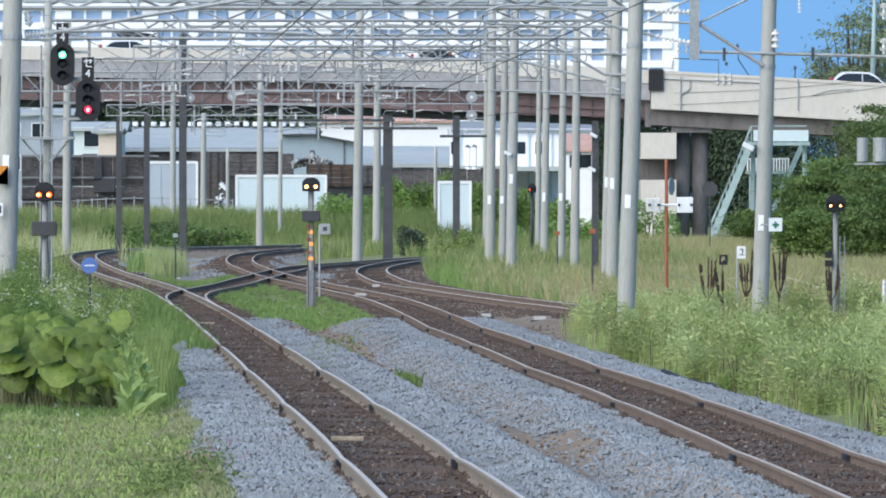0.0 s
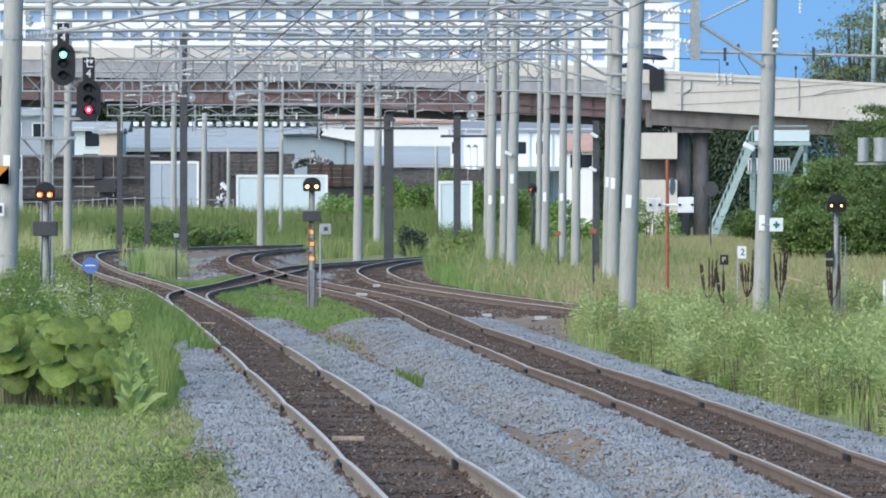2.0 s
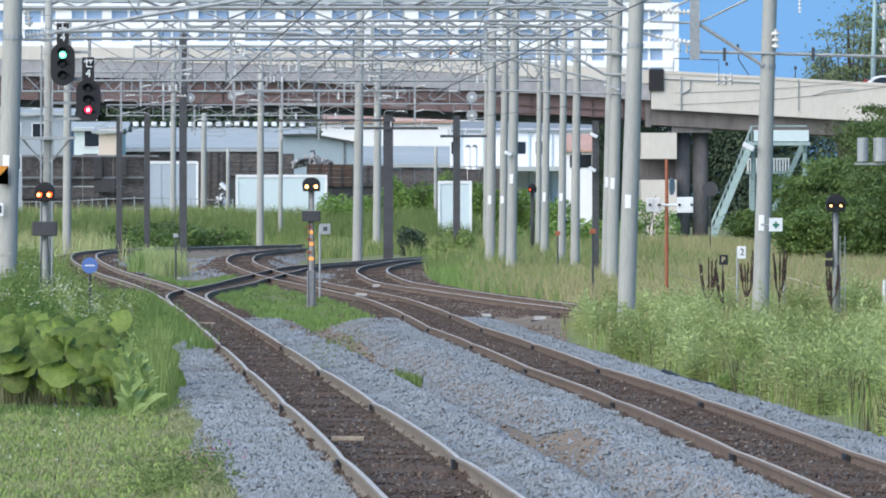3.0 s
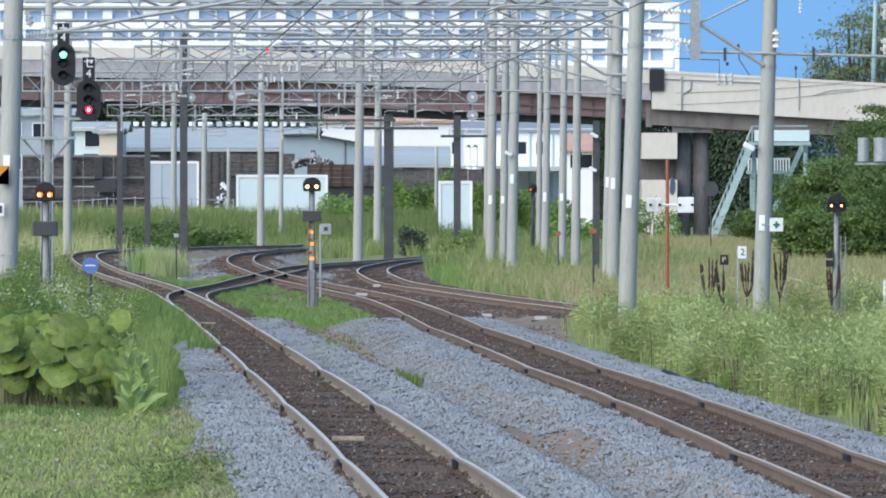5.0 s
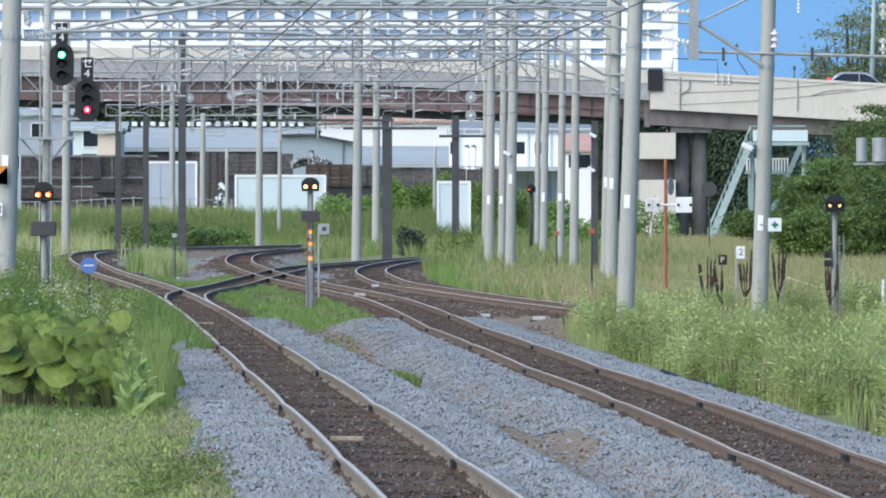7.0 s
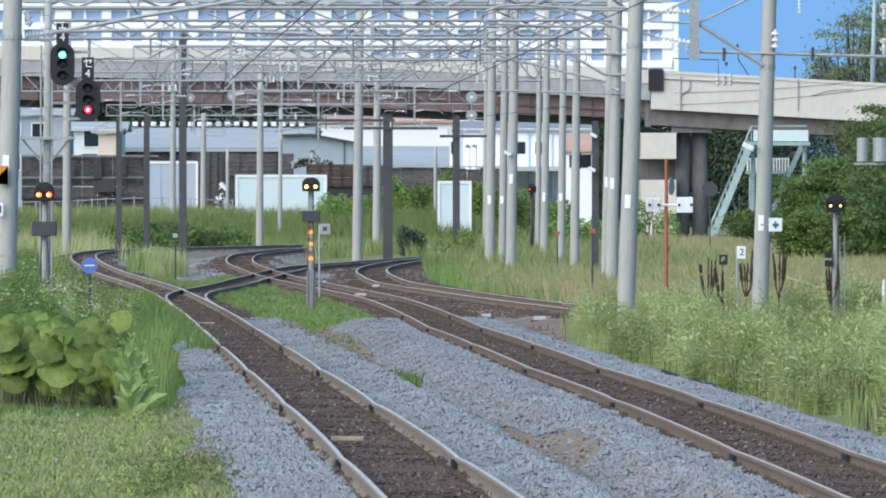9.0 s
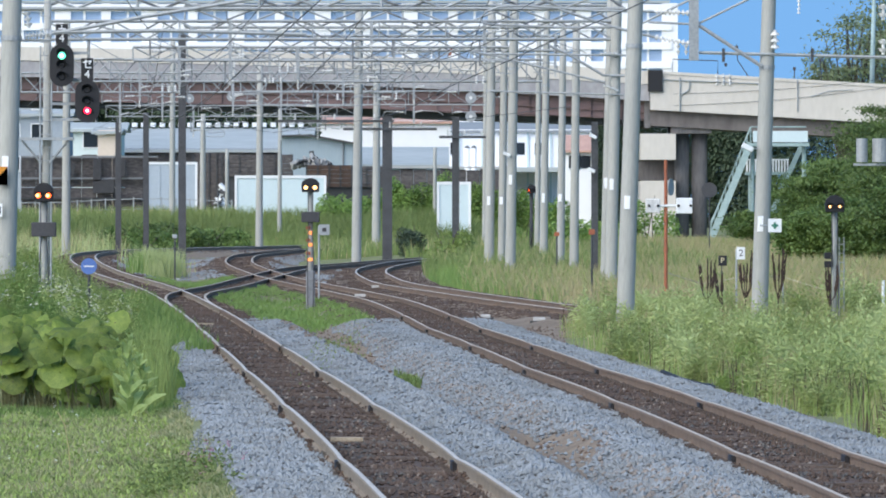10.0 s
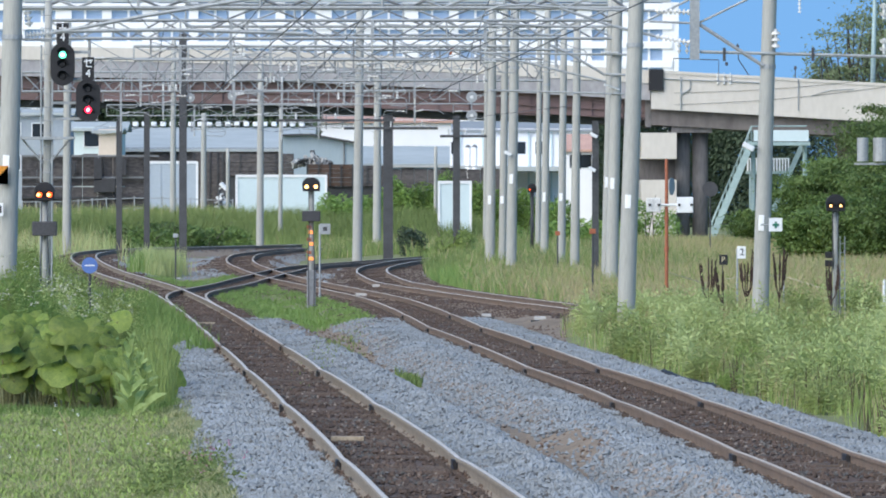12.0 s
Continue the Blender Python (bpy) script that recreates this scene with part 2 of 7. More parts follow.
def tube(bm, points, r, n=6):
    """A bent bar through points, with joined rings (for wires and pipes)."""
    pts = [Vector(p) for p in points]
    last = None
    for i, p in enumerate(pts):
        d = (pts[min(i + 1, len(pts) - 1)] - pts[max(i - 1, 0)]).normalized()
        u = d.orthogonal().normalized() if abs(d.z) > 0.9 else d.cross(Vector((0, 0, 1))).normalized()
        v = d.cross(u)
        ring = [bm.verts.new(p + r * (math.cos(k * math.tau / n) * u + math.sin(k * math.tau / n) * v)) for k in range(n)]
        if last:
            for k in range(n):
                bm.faces.new((last[k - 1], last[k], ring[k], ring[k - 1]))
        last = ring
    return bm


def profile_y(bm, outline, y0, y1):
    """An outline in x and z, drawn out from y0 to y1."""
    a = [bm.verts.new((x, y0, z)) for x, z in outline]
    b = [bm.verts.new((x, y1, z)) for x, z in outline]
    for k in range(len(a)):
        bm.faces.new((a[k - 1], a[k], b[k], b[k - 1]))
    bm.faces.new(a[::-1])
    bm.faces.new(b)
    return bm


# ---- the lie of the land and the tracks ----
def rise(y):
    u = max(0.0, y - 230.0)
    return 0.0042 * u * u / (u + 60.0)


def smooth_line(points, step=2.0):
    """A smooth line through plan points, sampled at even steps."""
    ps = [np.array(p, float) for p in points]
    ps = [2 * ps[0] - ps[1]] + ps + [2 * ps[-1] - ps[-2]]
    out = []
    for i in range(1, len(ps) - 2):
        a, b, c, d = ps[i - 1:i + 3]
        k = max(2, int(np.linalg.norm(c - b) / step))
        for s in np.arange(k) / k:
            out.append(0.5 * (2 * b + (c - a) * s + (2 * a - 5 * b + 4 * c - d) * s ** 2 + (3 * b - a - 3 * c + d) * s ** 3))
    out.append(ps[-2])
    out = np.array(out)
    for _ in range(6):
        out[1:-1] = 0.25 * out[:-2] + 0.5 * out[1:-1] + 0.25 * out[2:]
    return out


LINE_ONE = smooth_line([(1.049, 45), (0.572, 60), (0.040, 75), (-0.531, 90), (-1.327, 110), (-2.143, 130), (-2.963, 150), (-3.782, 170), (-4.602, 190), (-5.437, 210), (-6.307, 230), (-7.243, 250), (-8.286, 270), (-9.483, 290),
                        (-12.862, 339.821), (-15.788, 393.451), (-16.779, 428.291), (-15.205, 449.876), (-11.264, 463.456), (-7.228, 477.847), (0.497, 490.886)])
LINE_TWO = smooth_line([(4.124, 64.763), (3.925, 73.312), (3.578, 86.047), (2.686, 116.739), (1.919, 137.805), (1.113, 164.377), (0.281, 188.948), (-0.507, 219.497), (-1.481, 248.993), (-2.782, 271.29),
                        (-4.009, 289.205), (-5.507, 311.838), (-6.88, 337.599), (-8.26, 368.684), (-8.915, 393.451), (-9.07, 416.59), (-8.307, 431.75), (-6.805, 449.876), (0.471, 465.46)])
LINE_CROSS = smooth_line([(-3.454, 161.48), (-5.378, 208.273), (-6.51, 234.822), (-7.263, 253.309), (-7.552, 265.145), (-7.442, 276.019), (-7.006, 287.507), (-6.703, 305.219), (-6.414, 320.709), (-6.068, 337.599), (-5.5, 356.136), (-3.854, 371.292), (-2.29, 384.859), (0.414, 408.597)])
LINE_THREE = smooth_line([(4.169, 218.842), (3.191, 233.401), (1.839, 250.426), (0.275, 271.29), (-1.537, 296.154), (-2.355, 320.709), (-2.654, 335.403), (-2.597, 353.719), (-1.716, 376.611), (-0.717, 390.547), (1.707, 408.597)])


def lead_in(line, y0=-40.0):
    """The line carried on straight towards and past the near end."""
    a, d = line[0], (line[6] - line[0]) / (line[6] - line[0])[1]
    return np.concatenate([[a + d * (y - a[1]) for y in np.arange(y0, a[1] - 1, 2.0)], line])


LINE_ONE, LINE_TWO = lead_in(LINE_ONE), lead_in(LINE_TWO)
LINES = [LINE_ONE, LINE_TWO, LINE_CROSS, LINE_THREE]


def x_of(line, y):
    """Where a line passes at depth y, on its first way out."""
    k = int(np.argmax(line[:, 1])) + 1
    return np.interp(y, line[:k, 1], line[:k, 0])


def track_distance(xs, ys):
    """The distance of plan points from the nearest track's centre."""
    best = np.full(np.shape(xs), 1e9)
    for line in LINES:
        for k in range(0, len(line) - 1):
            a, b = line[k], line[k + 1]
            d = b - a
            t = np.clip(((xs - a[0]) * d[0] + (ys - a[1]) * d[1]) / (d @ d + 1e-9), 0, 1)
            best = np.minimum(best, np.hypot(xs - a[0] - t * d[0], ys - a[1] - t * d[1]))
    return best


def rise_all(ys):
    u = np.maximum(0.0, ys - 230.0)
    return 0.0042 * u * u / (u + 60.0)


def lumps(xs, ys, size, seed=0.0):
    return (np.sin(xs / size * 2.1 + seed) * np.cos(ys / size * 1.7 + 2 * seed) + 0.6 * np.sin(xs / size * 4.3 + ys / size * 3.1 + seed)) / 1.6


def ground_height(xs, ys):
    xs, ys = np.asarray(xs, float), np.asarray(ys, float)
    near = GROUND_FIELD(xs, ys)
    far_rise = np.minimum(rise_all(ys), 1.6)
    shoulder = np.clip((near - 1.3) / 1.3, 0, 1)
    one, two = x_of(LINE_ONE, ys), x_of(LINE_TWO, ys)
    gauge = np.minimum(np.abs(xs - one), np.abs(xs - two))
    base = -0.145 - 0.015 * np.clip((ys - 218) / 25, 0, 1) - 0.24 * shoulder * shoulder * (3 - 2 * shoulder) - 0.012 * np.clip((0.55 - gauge) / 0.1, 0, 1) * (ys < 235)
    # the ridge of new ballast heaped between the two tracks
    s = np.clip((xs - one) / np.maximum(two - one, 0.1), 0, 1)
    between = np.where((s > 0) & (s < 1) & (ys < 218), 1.0, 0.0) * np.clip((218 - ys) / 10, 0, 1)
    heap = np.exp(-((s - 0.66) / 0.09) ** 2) * 0.10 + np.exp(-((s - 0.33) / 0.07) ** 2) * 0.11
    base = base + between * (heap * (1 + 0.35 * lumps(xs, ys, 3.0)) + -0.07 * np.exp(-((s - 0.47) / 0.07) ** 2))
    right = np.clip((xs - two - 2.2) / 4.0, 0, 1) * np.clip((ys - 150) / 70, 0, 1) * np.clip((near - 1.2) / 1.5, 0, 1)
    base = base + right * 0.25
    left = np.clip((one - 2.4 - xs) / 1.8, 0, 1) * np.clip((ys - 128) / 30, 0, 1) * np.clip((420 - ys) / 120, 0, 1)
    base = base + left * 0.85
    bank = np.clip((ys - 492) / 30, 0, 1) * np.clip((5 - xs) / 4, 0, 1) * np.clip((xs + 60) / 20, 0, 1)
    base = base + bank * (1.45 + 0.3 * lumps(xs, ys, 9.0))
    rough = 0.03 * lumps(xs, ys, 1.3, 1.0) + 0.05 * lumps(xs, ys, 7.0, 2.0) * shoulder
    return base + far_rise + rough


# a coarse table of track distances, looked up when things are scattered
TABLE_X, TABLE_Y = np.arange(-40, 45.01, 0.5), np.arange(-50, 560.01, 2.0)
TABLE = track_distance(*np.meshgrid(TABLE_X, TABLE_Y))


def GROUND_FIELD(xs, ys):
    fx = np.clip((xs + 40) / 0.5, 0, len(TABLE_X) - 1.001)
    fy = np.clip((ys + 50) / 2.0, 0, len(TABLE_Y) - 1.001)
    i, j = fx.astype(int), fy.astype(int)
    u, v = fx - i, fy - j
    t = TABLE
    near = (t[j, i] * (1 - u) + t[j, i + 1] * u) * (1 - v) + (t[j + 1, i] * (1 - u) + t[j + 1, i + 1] * u) * v
    return near + np.maximum(0, np.abs(xs) - 45)


def grid_mesh(name, xs, ys, zs, material):
    ny, nx = zs.shape
    verts = np.stack([*np.meshgrid(xs, ys), zs], -1).reshape(-1, 3)
    i = (np.arange(ny - 1)[:, None] * nx + np.arange(nx - 1)[None]).reshape(-1)
    faces = np.stack([i, i + 1, i + nx + 1, i + nx], -1)
    me = bpy.data.meshes.new(name)
    me.from_pydata(verts.tolist(), [], faces.tolist())
    for f in me.polygons:
        f.use_smooth = True
    me.materials.append(material)
    return me, verts, faces


gx = np.concatenate([np.linspace(-4000, -60, 14), np.arange(-58, -24, 2.0), np.arange(-24, -9, 0.25), np.arange(-9, 9, 0.08), np.arange(9, 26, 0.25), np.arange(26, 60, 2.0), np.linspace(60, 4000, 14)])
gy = np.concatenate([np.linspace(-300, -50, 8), np.arange(-46, 54, 4.0), np.arange(54, 250, 0.9), np.arange(250, 560, 2.2), np.arange(560, 900, 20), np.linspace(900, 4900, 12)])
GX, GY = np.meshgrid(gx, gy)
ground_mesh, gv, gf = grid_mesh("ground", gx, gy, ground_height(GX, GY), TURF)
for m in (GRAVEL, RUSTY_BED, SOIL):
    ground_mesh.materials.append(m)


def ground_zone(xs, ys):
    """0 turf, 1 clean gravel, 2 stained bed, 3 bare soil."""
    near = GROUND_FIELD(xs, ys) + 0.16 * lumps(xs, ys, 2.5)
    one, two = x_of(LINE_ONE, ys), x_of(LINE_TWO, ys)
    zone = np.zeros(np.shape(xs), int)
    zone[near < 2.3] = 3
    zone[near < 1.5] = 2
    zone[(near < 1.5) & (ys > 232) & (lumps(xs, ys / 3, 1.8, 2.0) > -0.1)] = 3
    s = (xs - one) / np.maximum(two - one, 0.1)
    wob = 0.25 * lumps(xs, ys / 4, 2.0, 4.0) + 0.12 * lumps(xs, ys / 4, 0.7)
    edge = 1.8 - 0.95 * np.clip((ys - 158) / 20, 0, 1)
    band = (xs > one - edge + 0.6 * wob) & (xs < two + 2.1 + wob) & (ys < 214 + 8 * lumps(xs, ys, 2.0))
    zone[band] = 1
    inside = np.minimum(np.abs(xs - one), np.abs(xs - two)) + 0.05 * lumps(xs, ys / 6, 0.5)
    zone[band & (inside < 0.66)] = 2
    bare = np.exp(-((ys - 99) / 6) ** 2) * 0.12 + np.clip((ys - 132) / 50, 0, 1) * 0.13
    mid = 0.50 - 0.07 * np.clip((ys - 115) / 40, 0, 1)
    zone[band & (np.abs(s - mid + 0.02 * lumps(xs, ys, 6.0)) < bare + 0.02 * lumps(xs, ys, 3.0, 1.0))] = 3
    bearing = xs / np.maximum(ys, 1)
    yard_bed = (bearing > -0.042) & (bearing < -0.016) & (ys > 310) & (ys < 488 + 6 * lumps(xs, ys, 5.0)) & (xs > one + 1)
    zone[yard_bed & (zone == 0) & (lumps(xs, ys / 3, 2.5, 5.0) > -0.35)] = 3
    zone[(zone == 0) & (bearing < 0.0140 + 0.0006 * lumps(xs, ys, 2.0)) & (ys > 176) & (ys < 262) & (xs > two)] = 3
    left = (xs < one - edge + 0.6 * wob)
    zone[left & (ys < 205)] = 0
    return zone


centres = gv[gf].mean(1)
ground_mesh.polygons.foreach_set("material_index", ground_zone(centres[:, 0], centres[:, 1]).astype(np.int32))
tagged(new("ground", ground_mesh), "turf, blue-grey ballast and rust-stained track beds", "ground", kind="structure")
GZ = lambda x, y: float(ground_height(np.array([x]), np.array([y]))[0])

RAIL_OUTLINE = [(-0.0635, -0.153), (0.0635, -0.153), (0.0635, -0.142), (0.012, -0.125), (0.012, -0.045), (0.0325, -0.036), (0.0325, -0.006), (0.022, 0.0),
                (-0.022, 0.0), (-0.0325, -0.006), (-0.0325, -0.036), (-0.012, -0.045), (-0.012, -0.125), (-0.0635, -0.142)]


def sweep_rail(name, line, side, dips=(), parent=None, sag=0.0, steel=None, head=None):
    """One rail of a track, drawn along its line; dips: depths of the rail joints, where the head sags."""
    d = np.gradient(line, axis=0)
    d /= np.linalg.norm(d, axis=1)[:, None]
    nrm = np.stack([d[:, 1], -d[:, 0]], 1)
    path = line + nrm * side * 0.566
    verts, faces, mats = [], [], []
    k = len(RAIL_OUTLINE)
    for i, (p, q) in enumerate(zip(path, nrm)):
        z = rise(p[1]) + 0.3 * sag
        for dip in dips:
            z -= sag * math.exp(-abs(p[1] - dip) / 3.0)
        verts += [(p[0] + q[0] * a, p[1] + q[1] * a, z + b) for a, b in RAIL_OUTLINE]
        if i:
            for j in range(k):
                faces.append(((i - 1) * k + j, (i - 1) * k + (j + 1) % k, i * k + (j + 1) % k, i * k + j))
                mats.append(1 if j == 7 or (j in (6, 8) and p[1] > 225) else 0)
    me = arrays(name, verts, faces, steel or RAIL_STEEL)
    me.materials.append(head or RAIL_HEAD)
    me.polygons.foreach_set("material_index", mats)
    ob = new(name, me)
    ob.parent = parent
    return ob


def refine(line, step):
    s = np.concatenate([[0], np.cumsum(np.linalg.norm(np.diff(line, axis=0), axis=1))])
    t = np.arange(0, s[-1], step)
    return np.stack([np.interp(t, s, line[:, 0]), np.interp(t, s, line[:, 1])], 1)


JOINTS_ONE = [86.9, 112.2, 137.2, 162.2, 187.2]
JOINTS_TWO = [89.0, 114.0, 139.0, 164.0, 189.0, 214.0]
sleeper_mesh = mesh_of("sleeper", soft_box(-1.05, 1.05, -0.1, 0.1, -0.14, 0, 0.012), SLEEPER_WOOD)
TRACKS = []
for name, line, dips, label in (
        ("railway_track", LINE_ONE, JOINTS_ONE, "jointed rusty rails with bright heads curving away"),
        ("railway_track", LINE_TWO, JOINTS_TWO, "jointed rusty rails on close wooden sleepers"),
        ("railway_track", LINE_CROSS, (), "crossover rails leading between two curving tracks"),
        ("railway_track", LINE_THREE, (), "rusty side track curving off behind tall grass")):
    track = thing(name, label, "railway track", group="station tracks", kind="structure")
    TRACKS.append(track)
    fine = refine(line, 0.5 if dips else 1.0)
    for side in (-1, 1):
        rail = sweep_rail("rail", fine, side, dips, track, 0.036 if line is LINE_ONE else 0.02, RAIL_STEEL_PALE if line is LINE_ONE else None, RAIL_HEAD_BRIGHT if line is LINE_ONE or line is LINE_THREE else None)
        for dip in dips:
            k = int(np.argmin(np.abs(fine[:600, 1] - dip)))
            d = fine[k + 1] - fine[k - 1]
            a = math.atan2(d[1], d[0]) - math.pi / 2
            m = Matrix.Translation((*fine[k], 0)) @ Matrix.Rotation(a, 4, "Z") @ Matrix.Translation((side * 0.566, 0, 0))
            bm = bmesh.new()
            for s in (-1, 1):
                box(bm, s * 0.014, s * 0.06, -0.28, 0.28, -0.15, -0.045, m)
            part("fishplate", bm, BLACK_PAINT, rail, "dark bolted fishplate")


# ---- overpass ----
BRIDGE_Y = 565.0


def bridge_top(x):
    """Height of the parapet's top along the overpass, which falls to the right."""
    u = x + 6.6
    fall = 4 * math.log1p(math.exp(max(-40.0, u) / 4)) if u < 100 else u
    return max(2.3, 12.75 - 0.0187 * max(-26.0, u) - 0.0393 * fall)


def bridge_strip(x0, x1, y0, y1, below_top0, below_top1, step=2.0, taper=0.0):
    """A block along the overpass between two depths below the parapet's top."""
    bm = bmesh.new()
    n = max(2, int((x1 - x0) / step))
    last = None
    for i in range(n + 1):
        x = x0 + (x1 - x0) * i / n
        t = bridge_top(x)
        high, low = below_top0, below_top1 - taper * max(0.0, x + 1.0)
        ring = [bm.verts.new((x, y, t - b)) for y, b in ((y0, high), (y1, high), (y1, low), (y0, low))]
        if last:
            for k in range(4):
                bm.faces.new((last[k - 1], last[k], ring[k], ring[k - 1]))
        else:
            bm.faces.new(ring)
        last = ring
    bm.faces.new(last[::-1])
    return bm


JOIN_X = 13.159
overpass = thing("overpass", "road overpass, brown steel girders and pale concrete ramp", "bridge", kind="structure")
LEFT_X, RIGHT_X = -130.0, 280.0
part("deck", bridge_strip(LEFT_X, JOIN_X, BRIDGE_Y + 0.02, BRIDGE_Y + 10, 0.92, 1.75), CONCRETE, overpass, "grey concrete deck slab")
part("parapet", bridge_strip(LEFT_X, JOIN_X, BRIDGE_Y - 0.25, BRIDGE_Y, 0, 0.85), BRIDGE_CONCRETE, overpass, "pale concrete parapet")
part("fascia", bridge_strip(LEFT_X, JOIN_X, BRIDGE_Y - 0.18, BRIDGE_Y, 0.85, 1.9), GREY_FASCIA, overpass, "weathered grey deck fascia with shade in its colour")
part("parapet", bridge_strip(LEFT_X, JOIN_X, BRIDGE_Y + 10, BRIDGE_Y + 10.25, 0, 1.9), BRIDGE_CONCRETE, overpass)
for y in (0.5, 5.0, 9.2):
    g = part("girder", bridge_strip(LEFT_X, JOIN_X - 0.3, BRIDGE_Y + y, BRIDGE_Y + y + 0.06, 1.76, 3.30, taper=0.02), GIRDER_BROWN, overpass, "brown painted steel girder")
    for k in range(24):
        xa, xb = LEFT_X + (JOIN_X - 0.3 - LEFT_X) * k / 24, LEFT_X + (JOIN_X - 0.3 - LEFT_X) * (k + 1) / 24
        part("flange", bridge_strip(xa + 0.01, xb - 0.01, BRIDGE_Y + y - 0.22, BRIDGE_Y + y + 0.25, 3.31 - 0.02 * max(0, xa + 1), 3.38 - 0.02 * max(0, xb + 1)), GIRDER_BROWN, g)
    part("flange", bridge_strip(LEFT_X, JOIN_X - 0.3, BRIDGE_Y + y - 0.18, BRIDGE_Y + y - 0.01, 2.6, 2.66), GIRDER_BROWN, g)
    if y < 1:
        for i in range(75):
            x = LEFT_X + 1 + i * 1.95
            if x < JOIN_X - 0.5:
                t = bridge_top(x)
                part("stiffener", box(bmesh.new(), x - 0.02, x + 0.02, BRIDGE_Y + y - 0.17, BRIDGE_Y + y - 0.002, t - 3.29 + 0.02 * max(0.0, x + 1.0), t - 1.78), GIRDER_BROWN, g)
# added dark block that draws the shadow strip below the girders
part("under_deck_shade", bridge_strip(LEFT_X, JOIN_X - 0.3, BRIDGE_Y + 2.0, BRIDGE_Y + 8.5, 2.9, 3.78, taper=0.02), DARK_STEEL, overpass, "dark block standing in for the shade between the girders")
part("deck", bridge_strip(JOIN_X + 0.05, RIGHT_X, BRIDGE_Y + 0.02, BRIDGE_Y + 10, 0.92, 1.6), CONCRETE, overpass)
part("parapet", bridge_strip(JOIN_X + 0.05, RIGHT_X, BRIDGE_Y - 0.3, BRIDGE_Y, 0, 2.45), BRIDGE_CONCRETE, overpass, "pale stained concrete fascia of the ramp")
part("coping", bridge_strip(JOIN_X + 0.05, RIGHT_X, BRIDGE_Y - 0.36, BRIDGE_Y + 0.05, -0.02, 0.16), BRIDGE_CONCRETE, overpass)
part("parapet", bridge_strip(JOIN_X + 0.05, RIGHT_X, BRIDGE_Y + 10, BRIDGE_Y + 10.3, 0, 2.45), BRIDGE_CONCRETE, overpass)
part("box_girder", bridge_strip(JOIN_X + 0.05, RIGHT_X, BRIDGE_Y + 0.35, BRIDGE_Y + 9.5, 1.62, 3.45), SHADED_GIRDER_CONCRETE, overpass, "shaded grey concrete box girder")
# end post in dark pier concrete, deck shade included in the tone
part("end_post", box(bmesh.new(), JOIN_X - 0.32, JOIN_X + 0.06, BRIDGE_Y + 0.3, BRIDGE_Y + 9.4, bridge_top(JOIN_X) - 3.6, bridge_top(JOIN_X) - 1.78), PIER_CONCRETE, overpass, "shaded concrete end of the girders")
part("joint_plate", box(bmesh.new(), 13.052, 13.982, BRIDGE_Y - 0.5, BRIDGE_Y - 0.31, 10.294, 11.653), BLACK_PAINT, overpass, "black expansion joint plate")
for x0, x1 in ((14.769, 15.734), (15.877, 16.878)):
    bm = bmesh.new()
    rod(bm, ((x0 + x1) / 2, BRIDGE_Y + 2, -1), ((x0 + x1) / 2, BRIDGE_Y + 2, bridge_top(x0) - 3.4), (x1 - x0) / 2, n=20)
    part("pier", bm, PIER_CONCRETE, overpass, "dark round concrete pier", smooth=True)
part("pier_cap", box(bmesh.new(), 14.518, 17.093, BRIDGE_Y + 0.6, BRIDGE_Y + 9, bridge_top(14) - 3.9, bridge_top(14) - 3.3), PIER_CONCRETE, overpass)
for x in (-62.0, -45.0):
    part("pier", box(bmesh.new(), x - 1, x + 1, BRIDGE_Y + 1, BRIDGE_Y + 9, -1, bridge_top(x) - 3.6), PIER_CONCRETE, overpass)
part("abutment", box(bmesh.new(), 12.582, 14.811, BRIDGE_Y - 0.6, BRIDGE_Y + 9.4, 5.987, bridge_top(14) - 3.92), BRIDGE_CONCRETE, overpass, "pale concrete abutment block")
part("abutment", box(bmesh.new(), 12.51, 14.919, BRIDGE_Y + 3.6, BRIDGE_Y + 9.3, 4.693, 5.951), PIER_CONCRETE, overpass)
part("abutment", box(bmesh.new(), 12.582, 14.811, BRIDGE_Y - 0.5, BRIDGE_Y + 9.4, -1, 4.657), BRIDGE_CONCRETE, overpass)


# ---- far buildings ----
def apartment_block():
    """A long white block with rows of bluish windows behind the overpass."""
    y = 1500.0
    x0, x1 = -78.228, 38.354
    top = 38.396
    house = thing("apartment_building", "long white building with rows of bluish windows", "building", (0, 0, 0))
    part("wall", box(bmesh.new(), x0, x1, y + 0.6, y + 18, -2, top), WINDOW_BLUE, house, "bluish glazed front")
    for k in range(12):
        z = top - 0.2 - k * 3.2
        part("floor_band", box(bmesh.new(), x0 - 0.3, x1 + 0.3, y - 0.5, y + 0.62, z - 1.2, z), FACADE_WHITE, house, "white floor band")
    n = 16
    rng = random.Random(5)
    for i in range(n + 1):
        x = x0 + (x1 - x0) * i / n
        w = 0.8 if i % 2 else 1.35
        part("column", box(bmesh.new(), x - w, x + w, y - 0.2, y + 0.61, -2, top - 0.05), FACADE_WHITE, house, "white column")
    for k in range(6):
        z = top - 2.4 - k * 3.2
        for i in range(n):
            x = x0 + (x1 - x0) * (i + 0.5) / n
            part("mullion", box(bmesh.new(), x - 0.2, x + 0.2, y + 0.3, y + 0.61, z - 1.02, z + 1.02), FACADE_WHITE, house)
    part("roof", box(bmesh.new(), x0, x1, y - 0.4, y + 18, top, top + 0.4), SHED_GREY, house)
    return house


apartment_block()


